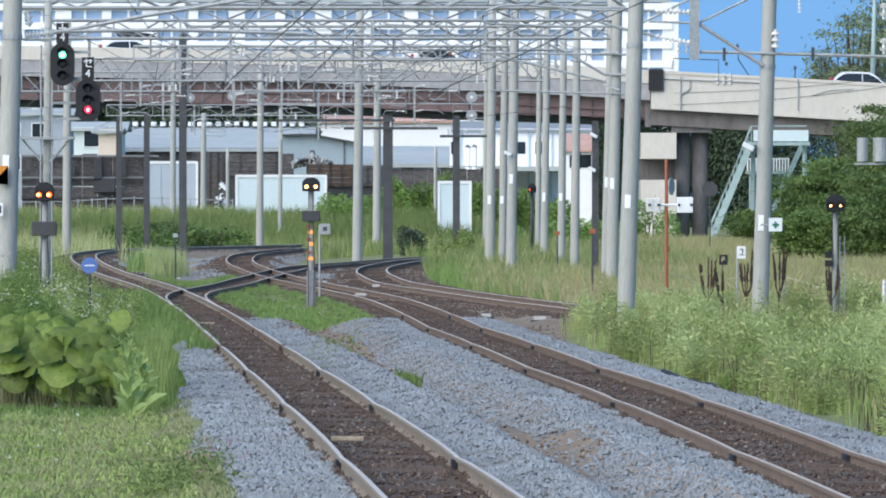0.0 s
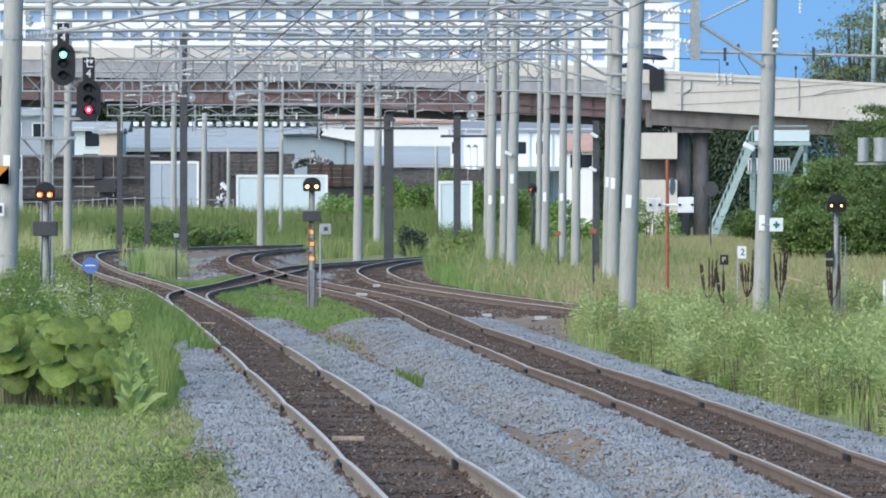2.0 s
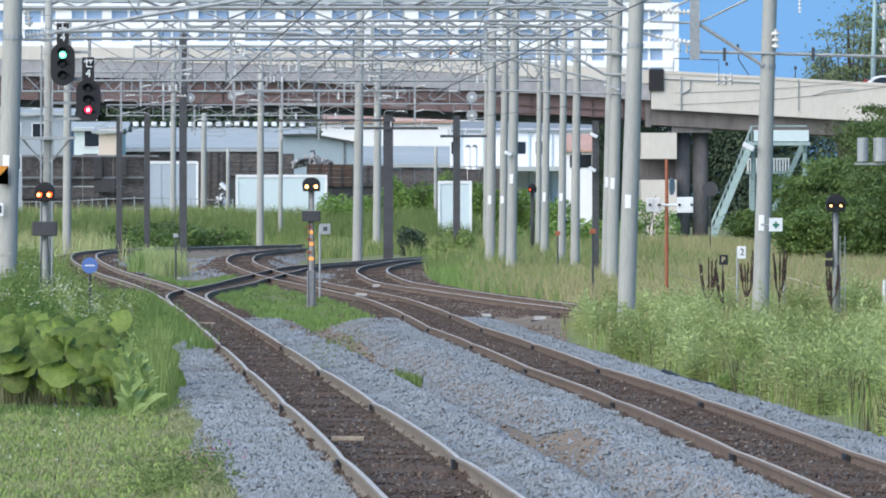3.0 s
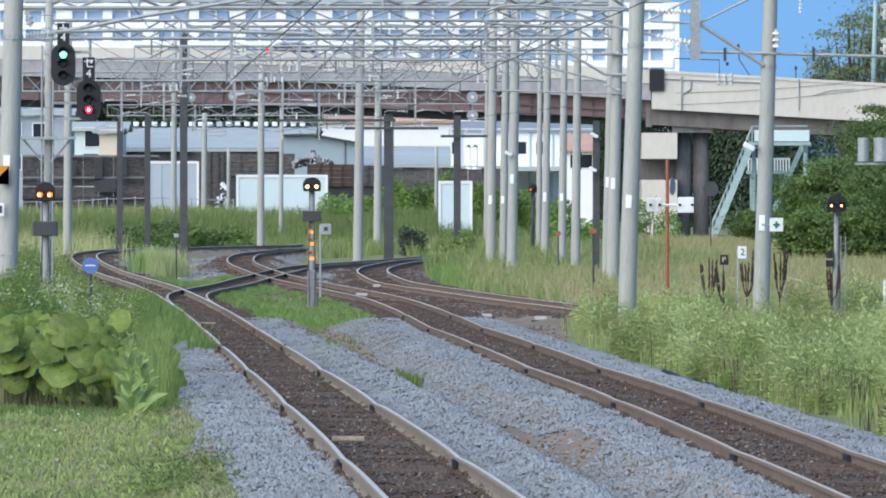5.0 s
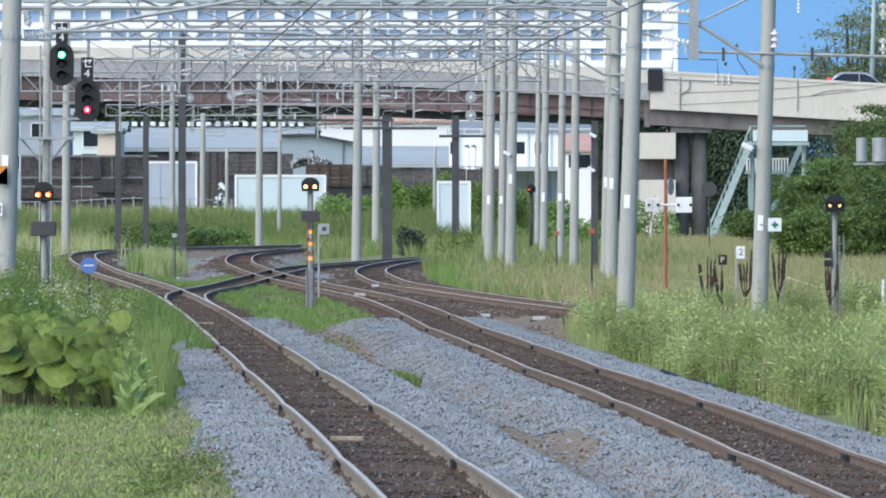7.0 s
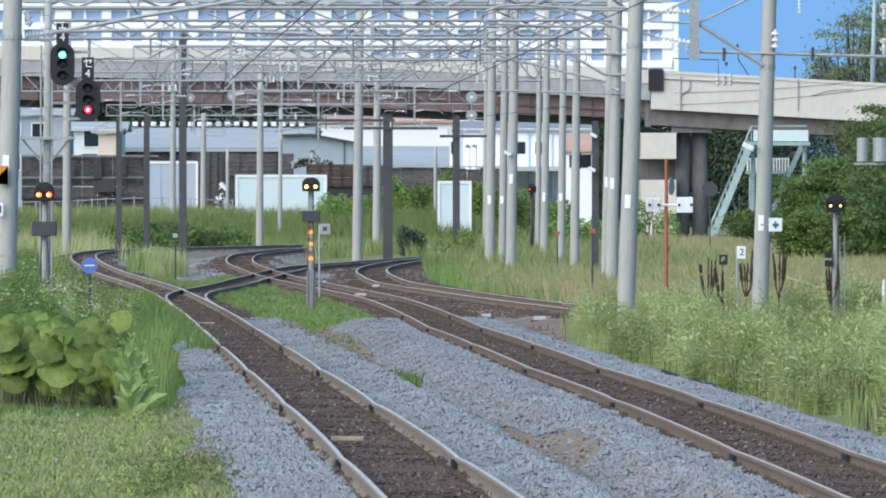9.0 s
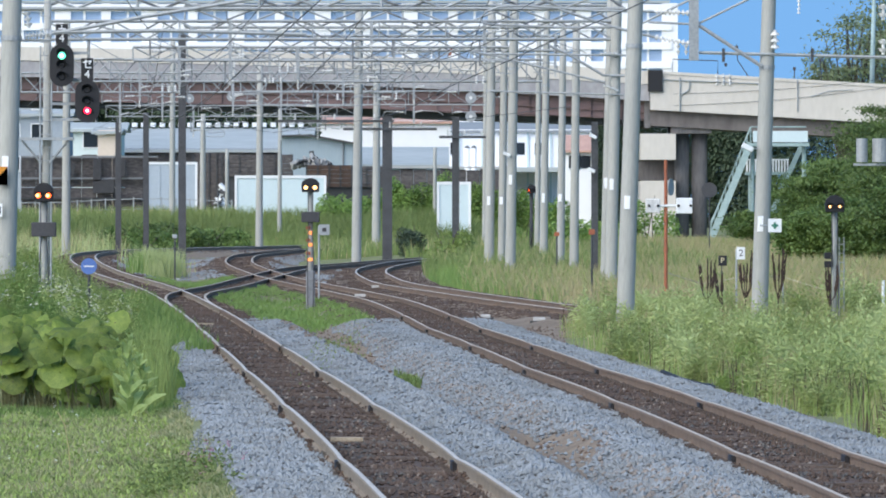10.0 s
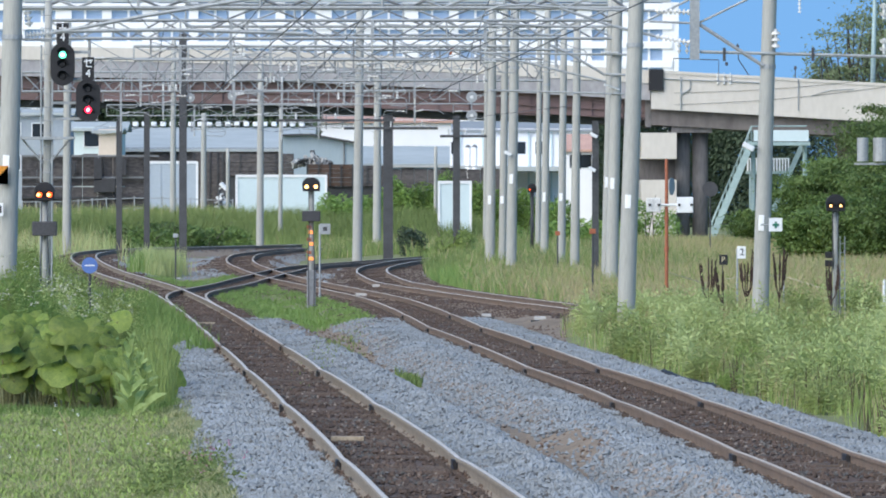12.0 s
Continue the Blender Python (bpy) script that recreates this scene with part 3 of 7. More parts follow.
def gabled(name, label, x0, x1, y0, y1, z0, eave, ridge, wall_mat, roof_mat, windows=(), category="building"):
    """A house with its ridge along x; windows: x, z, width, height."""
    house = thing(name, label, category)
    part("wall", box(bmesh.new(), x0, x1, y0, y1, z0, eave), wall_mat, house)
    ym = (y0 + y1) / 2
    bm = bmesh.new()
    o = 0.5
    pts = [(y0 - o, eave - 0.1), (ym, ridge), (y1 + o, eave - 0.1), (y1 + o, eave - 0.3), (ym, ridge - 0.2), (y0 - o, eave - 0.3)]
    a = [bm.verts.new((x0 - o, y, z)) for y, z in pts]
    b = [bm.verts.new((x1 + o, y, z)) for y, z in pts]
    for k in range(6):
        bm.faces.new((a[k - 1], a[k], b[k], b[k - 1]))
    bm.faces.new(a[::-1])
    bm.faces.new(b)
    part("roof", bm, roof_mat, house)
    for x, z, w, h in windows:
        win = part("window", box(bmesh.new(), x - w / 2 - 0.08, x + w / 2 + 0.08, y0 - 0.06, y0 + 0.02, z - h / 2 - 0.08, z + h / 2 + 0.08), WHITE_PAINT, house)
        part("pane", box(bmesh.new(), x - w / 2, x + w / 2, y0 - 0.075, y0 - 0.062, z - h / 2, z + h / 2), CAR_GLASS, win)
    return house


# the long grey shed behind the yard, its lower wing beside it
shed = gabled("warehouse", "long grey warehouse with a pale corrugated roof", -25.652, -10.6, 700, 730, -1, 7.725, 9.497, YARD_PANEL, SHED_GREY)
for k in range(20):
    x = -25.519 + 0.74 * k
    part("ridge_vent", soft_box(x, x + 0.42, 714.2, 715.8, 9.561, 9.923, 0.05), WHITE_PAINT, shed, "white ridge vent")
gabled("warehouse", "low grey shed with a pale bluish roof", -6.5, 0.1, 712, 735, -1, 6.65, 8.05, SHED_BLUE, SHED_GREY)
wing = thing("warehouse", "blue-grey sheet metal shed with a sloping dark eave", "building")
part("wall", profile_y(bmesh.new(), [(-12.4, -1), (-6.85, -1), (-6.85, 8.02), (-10.3, 8.62), (-12.4, 8.55)], 690, 699), SHED_BLUE, wing, "blue-grey sheet metal wall")
part("eave", profile_y(bmesh.new(), [(-6.6, 7.96), (-6.6, 8.1), (-10.3, 8.78), (-12.5, 8.68), (-12.5, 8.56), (-10.3, 8.63)], 689.4, 699.5), DARK_STEEL, wing, "dark sloping eave")
part("downpipe", rod(bmesh.new(), (-7.6, 689.9, -1), (-7.6, 689.9, 8.1), 0.06, n=8), MID_GREY_STEEL, wing)
low_wall = thing("retaining_wall", "long dark concrete retaining wall behind the hedge", "wall")
for k in range(9):
    x = -3.9 + k * 0.95
    part("panel", soft_box(x, x + 0.93, 640 + 0.05 * (k % 2), 640.4, -1, 5.72 + 0.05 * ((k * 5) % 3), 0.03), YARD_PANEL, low_wall)
part("coping", box(bmesh.new(), -3.95, 4.7, 639.8, 640.5, 5.86, 5.98), CONCRETE, low_wall)
for x in (2.45, 3.1):
    tank = thing("storage_tank", "slim white storage tank before the factory", "tank", (x, 858, -1))
    part("shell", rod(bmesh.new(), (0, 0, 0), (0, 0, 10.0), 0.27, n=16), BRIGHT_WHITE, tank, smooth=True)
    part("cap", rod(bmesh.new(), (0, 0, 10.0), (0, 0, 10.25), 0.3, 0.12, n=16), MID_GREY_STEEL, tank)
gabled("house", "white house with a flat eave", -28.147, -24.489, 682, 690, -1, 9.163, 9.636, PALE_TEAL_WALL, SHED_GREY, [(-26.641, 8.302, 1.4, 1.2)])
gabled("house", "peach cream house wall beside the yard", -25.565, -24.25, 664, 672, -1, 8.836, 9.004, CREAM_WALL, SHED_GREY)
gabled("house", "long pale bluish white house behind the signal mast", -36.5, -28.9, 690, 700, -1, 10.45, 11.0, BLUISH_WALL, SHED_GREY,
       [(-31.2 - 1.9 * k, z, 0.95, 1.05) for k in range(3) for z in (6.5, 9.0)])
factory = gabled("factory_building", "long white low factory building", -12.759, 19.709, 900, 925, -1, 11.206, 12.1, FACADE_WHITE, FACTORY_ROOF,
       [(0.342 + 1.9 * i, 9.269, 0.9 if i % 3 else 1.6, 1.2) for i in (0, 4, 5, 8)])
for k in range(14):
    x = -12 + 2.3 * k
    part("pilaster", box(bmesh.new(), x - 0.09, x + 0.09, 899.8, 899.99, -1, 11.0), CONTAINER_BLUE, factory)
awning = thing("awning", "long grey awning along the white factory", "awning")
part("sheet", box(bmesh.new(), -5.235, 12.309, 880, 899.9, 6.831, 7.277), SHED_GREY, awning)
for i in range(7):
    part("post", rod(bmesh.new(), (-4.678 + 2.8 * i, 880.3, 0), (-4.678 + 2.8 * i, 880.3, 6.887), 0.1), GALVANISED, awning)
gabled("house", "white house with a faded red roof", 10.582, 13.565, 764, 772, -1, 8.188, 9.439, FACADE_WHITE, ROOF_RED,
       [(11.352, 7.082, 0.9, 1.1), (12.314, 7.082, 0.9, 1.1)])
gabled("shed", "long orange-roofed shed behind the yard", -15.258, 0.83, 830, 840, -1, 11.35, 12.025, FACADE_WHITE, ROOF_RED)


# ---- scrap yard ----
yard = thing("yard_wall", "dark stained steel panel wall of a scrap yard", "wall")
rng = random.Random(3)
for i in range(9):
    xa, xb = -28.253 + i * 1.02, -28.253 + i * 1.02 + 1.0
    z1 = 6.497 + rng.uniform(-0.15, 0.1)
    part("panel", box(bmesh.new(), xa, xb, 600 + rng.uniform(-0.06, 0.06), 600.2, 4.371, z1), YARD_PANEL, yard)
    part("panel", box(bmesh.new(), xa, xb, 599.85 + rng.uniform(-0.06, 0.06), 600.05, -1, 4.333), YARD_PANEL, yard)
for z, mat in ((4.902, MID_GREY_STEEL), (6.35, MID_GREY_STEEL), (3.55, DARK_STEEL)):
    part("beam", box(bmesh.new(), -28.253, -19.05, 599.55, 599.74, z, z + 0.12), mat, yard)
for xa, xb, za, zb in ((-23.4, -22.85, 4.75, 6.3), (-23.4, -21.95, 3.95, 4.9), (-21.6, -21.2, 5.1, 6.2), (-27.1, -26.6, 2.6, 4.2), (-25.2, -24.6, 5.15, 6.0)):
    part("hatch", soft_box(xa, xb, 599.3, 599.54, za, zb, 0.03), GREY_BOX, yard, "dark opening hatch")


def container(label, x0, x1, y, z0, z1, material, depth=2.4, ribs=0):
    c = thing("container", label, "container", ((x0 + x1) / 2, y, z0))
    w, h = (x1 - x0) / 2, z1 - z0
    part("body", soft_box(-w, w, 0, depth, 0, h, 0.04), material, c)
    part("top_rail", box(bmesh.new(), -w - 0.02, w + 0.02, -0.05, 0.06, h - 0.14, h + 0.02), WHITE_PAINT, c)
    part("bottom_rail", box(bmesh.new(), -w - 0.02, w + 0.02, -0.05, 0.06, 0, 0.16), GREY_BOX, c)
    for s in (-1, 1):
        part("corner_post", box(bmesh.new(), s * w - 0.07, s * w + 0.07, -0.06, 0.08, 0, h), WHITE_PAINT, c)
    for i in range(ribs):
        x = -w + 2 * w * (i + 1) / (ribs + 1)
        part("rib", box(bmesh.new(), x - 0.04, x + 0.04, -0.04, 0.02, 0.16, h - 0.14), material, c)
    return c


container("pale blue-grey container at the yard wall", -18.466, -15.382, 560, GZ(-16, 560), 5.793, GREY_CONTAINER, ribs=3)
container("long pale aqua container standing in the grass", -11.98, -6.78, 520, GZ(-9, 520), 4.755, CONTAINER_BLUE, ribs=0)
container("narrow pale cabinet standing before the hedge", -0.19, 1.582, 500, GZ(1, 500), 4.314, CONTAINER_BLUE, 1.5, ribs=1)


def wagon(label, x0, x1, y, z0, z1, boards=BROWN_WOOD):
    w = thing("wagon", label, "wagon", ((x0 + x1) / 2, y, 0))
    h = (x1 - x0) / 2
    n = 5
    for i in range(n):
        part("plank", box(bmesh.new(), -h, h, -0.03 * (i % 2), 2.2, z0 + (z1 - z0) * i / n + 0.01, z0 + (z1 - z0) * (i + 1) / n - 0.01), boards, w)
    for i in range(5):
        x = -h + 2 * h * i / 4
        part("post", box(bmesh.new(), x - 0.05, x + 0.05, -0.1, -0.031, z0, z1), DARK_STEEL, w)
    part("underframe", box(bmesh.new(), -h, h, 0.2, 2.0, -0.5, z0), DARK_STEEL, w)
    return w


wagon("brown boarded open wagon", -8.925, -5.937, 590, 4.336, 5.793)
wagon("grey-brown boarded bin in the yard", -15.018, -10.192, 610, 5.1, 6.644, YARD_PANEL)
wagon("dark boarded stack in the yard", -17.088, -14.947, 615, 3.06, 6.757, YARD_PANEL)
wagon("dark boarded stack beside a pole", -6.152, -3.949, 600, 4.371, 5.776, YARD_PANEL)


def scrap_heap(label, x, y, z, sx, sz, n=60, seed=1, material=WHITE_PAINT):
    """A heap of crumpled sheet pieces, each a part of its own."""
    rng = random.Random(seed)
    heap = thing("scrap_heap", label, "scrap heap", (x, y, z))
    for i in range(n):
        u = rng.uniform(-1, 1)
        h = rng.uniform(0, 1) * (1 - abs(u)) * sz
        m = pose(u * sx, rng.uniform(-0.5, 0.5), h, rng.uniform(0, 360), rng.uniform(0, 360), rng.uniform(0, 360))
        s = rng.uniform(0.08, 0.3)
        part("scrap_piece", box(bmesh.new(), -s, s, -s * 0.5, s * 0.5, -s * 0.3, s * 0.3, m), material if i % 3 else DARK_STEEL, heap)
    return heap


scrap_heap("heap of pale and dark scrap metal", -8.624, 592, 5.747, 1.25, 0.75, 90, 1, CONCRETE)
scrap_heap("white bags and scrap beside a container", -13.664, 555, GZ(-13.664, 555), 0.7, 2.3, 60, 2)


# ---- poles ----
def pole_shaft(bm, h, r0, r1, n=14, steps=6):
    last = None
    for i in range(steps + 1):
        z, r = h * i / steps, r0 + (r1 - r0) * i / steps
        ring = [bm.verts.new((r * math.cos(k * math.tau / n), r * math.sin(k * math.tau / n), z)) for k in range(n)]
        if last:
            for k in range(n):
                bm.faces.new((last[k - 1], last[k], ring[k], ring[k - 1]))
        last = ring
    bm.faces.new(last)
    return bm


def concrete_pole(x, y, top, r0, r1, lean=0.0, bands=(), label="round grey concrete catenary pole", rings=()):
    z0 = GZ(x, y) - 0.4
    p = thing("catenary_pole", label, "pole", (x, y, z0), "catenary poles")
    p.matrix_basis = pose(x, y, z0, 0, lean, 0)
    h = top - z0
    part("shaft", pole_shaft(bmesh.new(), h, r0, r1), POLE_CONCRETE, p, smooth=True)
    rad = lambda z: r0 + (r1 - r0) * z / h
    for zb, hb in bands:
        z = zb - z0
        r = rad(z)
        part("number_plate", soft_box(-0.11, 0.02, -r - 0.014, -r + 0.03, z - hb / 2, z + hb / 2, 0.006), BRIGHT_WHITE, p, "small white plate")
    for zr in rings:
        z = zr - z0
        bm = bmesh.new()
        rod(bm, (0, 0, z - 0.05), (0, 0, z + 0.05), rad(z) + 0.018, n=14)
        part("clamp", bm, GALVANISED, p)
    return p


def beam_pole(x, y, top, w=0.22, label="dark steel beam pole"):
    z0 = GZ(x, y) - 0.3
    p = thing("steel_pole", label, "pole", (x, y, z0), "steel poles")
    h = top - z0
    bm = bmesh.new()
    box(bm, -w / 2, w / 2, -w / 2, -w / 2 + 0.02, 0, h)
    box(bm, -w / 2, w / 2, w / 2 - 0.02, w / 2, 0, h)
    box(bm, -0.01, 0.01, -w / 2 + 0.02, w / 2 - 0.02, 0, h)
    part("shaft", bm, DARK_STEEL, p)
    return p


# x, y, top, radii, lean and plates
POLES = [
    (7.279, 205, 9.0, 0.195, 0.155, 1.75, [(2.177, 0.36)], [5.771]),
    (4.089, 200, 9.4, 0.205, 0.16, 1.9, [(2.662, 0.30)], [6.168]),
    (5.487, 300, 10.5, 0.17, 0.13, 1.2, [(3.478, 0.36)], []),
    (5.488, 290, 10.5, 0.205, 0.16, 1.2, [(3.403, 0.36)], [7.624]),
    (4.887, 330, 9.6, 0.175, 0.13, 0.6, [], [6.894]),
    (4.585, 345, 9.6, 0.165, 0.12, 0.7, [(3.084, 0.3)], []),
    (4.329, 380, 11.4, 0.18, 0.13, 0.8, [(3.162, 0.4)], [7.948]),
    (4.492, 420, 11.4, 0.14, 0.11, 0.5, [], []),
    (2.527, 330, 10.6, 0.20, 0.16, 0.9, [(3.719, 0.36)], [7.834]),
    (2.348, 350, 10.4, 0.165, 0.13, 0.7, [(2.985, 0.3)], []),
    (1.861, 350, 10.8, 0.20, 0.15, 0.6, [(2.985, 0.34)], [7.282]),
    (2.165, 450, 11.5, 0.13, 0.10, 0.4, [], []),
    (-3.727, 390, 11.6, 0.22, 0.17, 0.7, [], [8.59, 7.602]),
    (-3.451, 470, 10.6, 0.23, 0.17, 0.3, [], []),
    (-9.608, 470, 10.4, 0.20, 0.15, 0.3, [], []),
    (-9.082, 500, 8.4, 0.13, 0.10, 0.3, [], []),
    (-18.519, 440, 12.0, 0.22, 0.17, 0.3, [], []),
    (-15.699, 520, 12.6, 0.18, 0.14, 0.3, [], []),
    (-14.457, 540, 8.6, 0.19, 0.15, 0.3, [], []),
    (-12.747, 530, 6.4, 0.12, 0.10, 0.2, [], []),
    (-0.395, 520, 6.4, 0.11, 0.10, 0.1, [], []),
]
for x, y, top, r0, r1, lean, bands, rings in POLES:
    concrete_pole(x, y, top, r0, r1, lean, bands, rings=rings)
near_pole = concrete_pole(-8.584, 175, 8.0, 0.215, 0.18, 1.5, [(3.25, 0.55)], "thick grey concrete pole with an orange marker plate", [5.842])
BEAM_POLES = [(-12.492, 430, 11.138, 0.36), (-14.565, 440, 7.5, 0.28), (-15.929, 440, 7.054, 0.28), (-2.43, 400, 6.852, 0.44),
              (0.665, 420, 7.078, 0.34), (5.489, 320, 5.763, 0.24), (-7.177, 450, 11.548, 0.26), (-10.151, 430, 10.866, 0.22)]
for x, y, top, w in BEAM_POLES[:6]:
    beam_pole(x, y, top, w)


# ---- plants ----
def blades(name, label, xs, ys, heights, widths, material, category="grass", lean=0.35, seed=0, lift=0.0):
    """Bent grass blades as one mesh, three triangles each."""
    r = np.random.RandomState(seed)
    n = len(xs)
    z = ground_height(xs, ys) - 0.02 + lift
    a = r.uniform(0, 2 * np.pi, n)
    l = lean * heights * r.uniform(0.2, 1.0, n)
    face = r.uniform(-0.9, 0.9, n)
    wx, wy = np.cos(face) * widths / 2, np.sin(face) * widths / 2
    mx, my = xs + np.cos(a) * l * 0.3, ys + np.sin(a) * l * 0.3
    tx, ty = xs + np.cos(a) * l, ys + np.sin(a) * l
    v = np.stack([np.stack([xs - wx, ys - wy, z], 1), np.stack([xs + wx, ys + wy, z], 1),
                  np.stack([mx - wx * 0.8, my - wy * 0.8, z + heights * 0.55], 1), np.stack([mx + wx * 0.8, my + wy * 0.8, z + heights * 0.55], 1),
                  np.stack([tx, ty, z + heights * r.uniform(0.85, 1.0, n)], 1)], 1).reshape(-1, 3)
    k = np.arange(n)[:, None] * 5
    faces = np.concatenate([k + [0, 1, 3], k + [0, 3, 2], k + [2, 3, 4]], 1).reshape(-1, 3)
    me = bpy.data.meshes.new(name)
    me.from_pydata(v.tolist(), [], faces.tolist())
    me.materials.append(material)
    return tagged(new(name, me), label, category, kind="stuff")


def scatter(n, x0, x1, y0, y1, keep, seed, clump=0.0):
    r = np.random.RandomState(seed)
    if clump:
        cx, cy = r.uniform(x0, x1, n // 20), r.uniform(y0, y1, n // 20)
        i = r.randint(0, len(cx), n)
        xs, ys = cx[i] + r.normal(0, clump, n), cy[i] + r.normal(0, clump * 2, n)
    else:
        xs, ys = r.uniform(x0, x1, n), r.uniform(y0, y1, n)
    ok = keep(xs, ys)
    return xs[ok], ys[ok]


def spread(n, seed, lo, hi):
    return np.random.RandomState(seed).uniform(lo, hi, n)


def leaf_mesh(name, points, sizes, material, seed=0, narrow=0.5, droop=0.3, upright=0.0):
    """Many small folded leaves, two triangles each, at points."""
    r = np.random.RandomState(seed)
    p = np.asarray(points, float)
    n = len(p)
    a, e = r.uniform(0, 2 * np.pi, n), r.uniform(-droop - 0.5, 0.7, n) + upright
    d = np.stack([np.cos(a) * np.cos(e), np.sin(a) * np.cos(e), np.sin(e)], 1)
    side = np.cross(d, r.normal(0, 1, (n, 3)))
    side /= np.linalg.norm(side, axis=1)[:, None] + 1e-9
    s = np.asarray(sizes)[:, None]
    v = np.stack([p, p + d * s * 0.5 + side * s * narrow / 2, p + d * s, p + d * s * 0.5 - side * s * narrow / 2], 1).reshape(-1, 3)
    k = np.arange(n)[:, None] * 4
    faces = np.concatenate([k + [0, 1, 2], k + [0, 2, 3]], 1).reshape(-1, 3)
    me = bpy.data.meshes.new(name)
    me.from_pydata(v.tolist(), [], faces.tolist())
    me.materials.append(material)
    return me


def weeds(name, label, xs, ys, height, leaf, per, material, seed, category="weeds"):
    """Leafy herbs: leaves set along upright stalks."""
    r = np.random.RandomState(seed)
    z = ground_height(xs, ys)
    h = r.uniform(*height, len(xs)) * (0.85 + 0.45 * lumps(xs, ys / 6, 0.6, 1.5))
    pts = []
    for x, y, zz, hh in zip(xs, ys, z, h):
        t = r.uniform(0.15, 1, per)
        w = 0.07 + 0.10 * (1 - t)
        pts.append(np.stack([x + r.normal(0, 1, per) * w, y + r.normal(0, 1, per) * w, zz + hh * t], 1))
    pts = np.concatenate(pts)
    me = leaf_mesh(name, pts, r.uniform(*leaf, len(pts)) * 0.95, material, seed, 0.3, 0.1, 0.35)
    return tagged(new(name, me), label, category, kind="stuff")


two_at, one_at = (lambda y: x_of(LINE_TWO, y)), (lambda y: x_of(LINE_ONE, y))
verge = lambda x, y: (x > two_at(y) + 2.35 + 0.35 * lumps(x, y / 3, 1.5)) & (x < y * 0.056) & (GROUND_FIELD(x, y) > 1.8)
# the tall verge beside the right-hand track
verge_inner = lambda x, y: verge(x, y) & ~((x / y < 0.0132) & (y > 180))
xs, ys = scatter(40000, 3, 16, 90, 235, verge_inner, 1, 0.35)
blades("tall_grass", "tall green verge grass", xs, ys, spread(len(xs), 2, 0.15, 0.5), spread(len(xs), 3, 0.007, 0.015), GRASS, seed=4)
xs, ys = scatter(12000, 3, 16, 90, 235, verge_inner, 31, 0.5)
blades("dry_stems", "thin dry grass stems among the green", xs, ys, spread(len(xs), 32, 0.25, 0.8), spread(len(xs), 33, 0.006, 0.012), DRY_GRASS, seed=34)
xs, ys = scatter(9000, 3, 16, 90, 232, lambda x, y: verge_inner(x, y) & (x < two_at(y) + 3.3), 91, 0.2)
blades("brown_stems", "bare brown stems at the foot of the weeds", xs, ys, spread(len(xs), 92, 0.2, 0.85), spread(len(xs), 93, 0.009, 0.018), DEAD_STALK, seed=94, lean=0.2)
xs, ys = scatter(1100, 3, 16, 90, 232, verge_inner, 35, 0.5)
weeds("verge_weeds", "low green leafy weeds in the verge", xs, ys, (0.3, 0.8), (0.05, 0.11), 60, HERB_LEAF, 36)


def herbs(name, label, xs, ys, height, material, seed, leaf=(0.10, 0.2), stems=4, per=16, tall=1.0):
    """Upright herbs: several stems from one root, long leaves set round each stem, the upper ones steeper."""
    r = np.random.RandomState(seed)
    n = len(xs)
    h = r.uniform(*height, n) * tall
    root = np.stack([xs, ys, ground_height(xs, ys)], 1)
    i = np.repeat(np.arange(n), stems)
    lean = r.normal(0, 0.2, (len(i), 2))
    sh = h[i] * r.uniform(0.65, 1.05, len(i))
    k = np.repeat(np.arange(len(i)), per)
    t = np.tile(np.linspace(0.18, 1.0, per), len(i)) + r.uniform(-0.03, 0.03, len(k))
    p = root[i][k] + np.stack([lean[k, 0] * sh[k] * t ** 1.4, lean[k, 1] * sh[k] * t ** 1.4, sh[k] * t], 1)
    a = np.tile(np.arange(per) * 2.4, len(i)) + np.repeat(r.uniform(0, 6.28, len(i)), per)
    e = -0.25 + 1.25 * t + r.normal(0, 0.2, len(k))
    s = (r.uniform(*leaf, len(k)) * (0.45 + 0.75 * np.sin(np.clip(t, 0, 1) * 2.5)))[:, None]
    d = np.stack([np.cos(a) * np.cos(e), np.sin(a) * np.cos(e), np.sin(e)], 1)
    side = np.stack([-np.sin(a), np.cos(a), r.normal(0, 0.35, len(k))], 1)
    mid, tip = p + d * s * 0.45, p + d * s + np.array([0, 0, -0.3]) * s
    v = np.stack([p, mid + side * s * 0.105, tip, mid - side * s * 0.105], 1).reshape(-1, 3)
    f = np.arange(len(k))[:, None] * 4
    faces = np.concatenate([f + [0, 1, 2], f + [0, 2, 3]], 1).reshape(-1, 3)
    me = bpy.data.meshes.new(name)
    me.from_pydata(v.tolist(), [], faces.tolist())
    me.materials.append(material)
    return tagged(new(name, me), label, "weeds", kind="stuff")


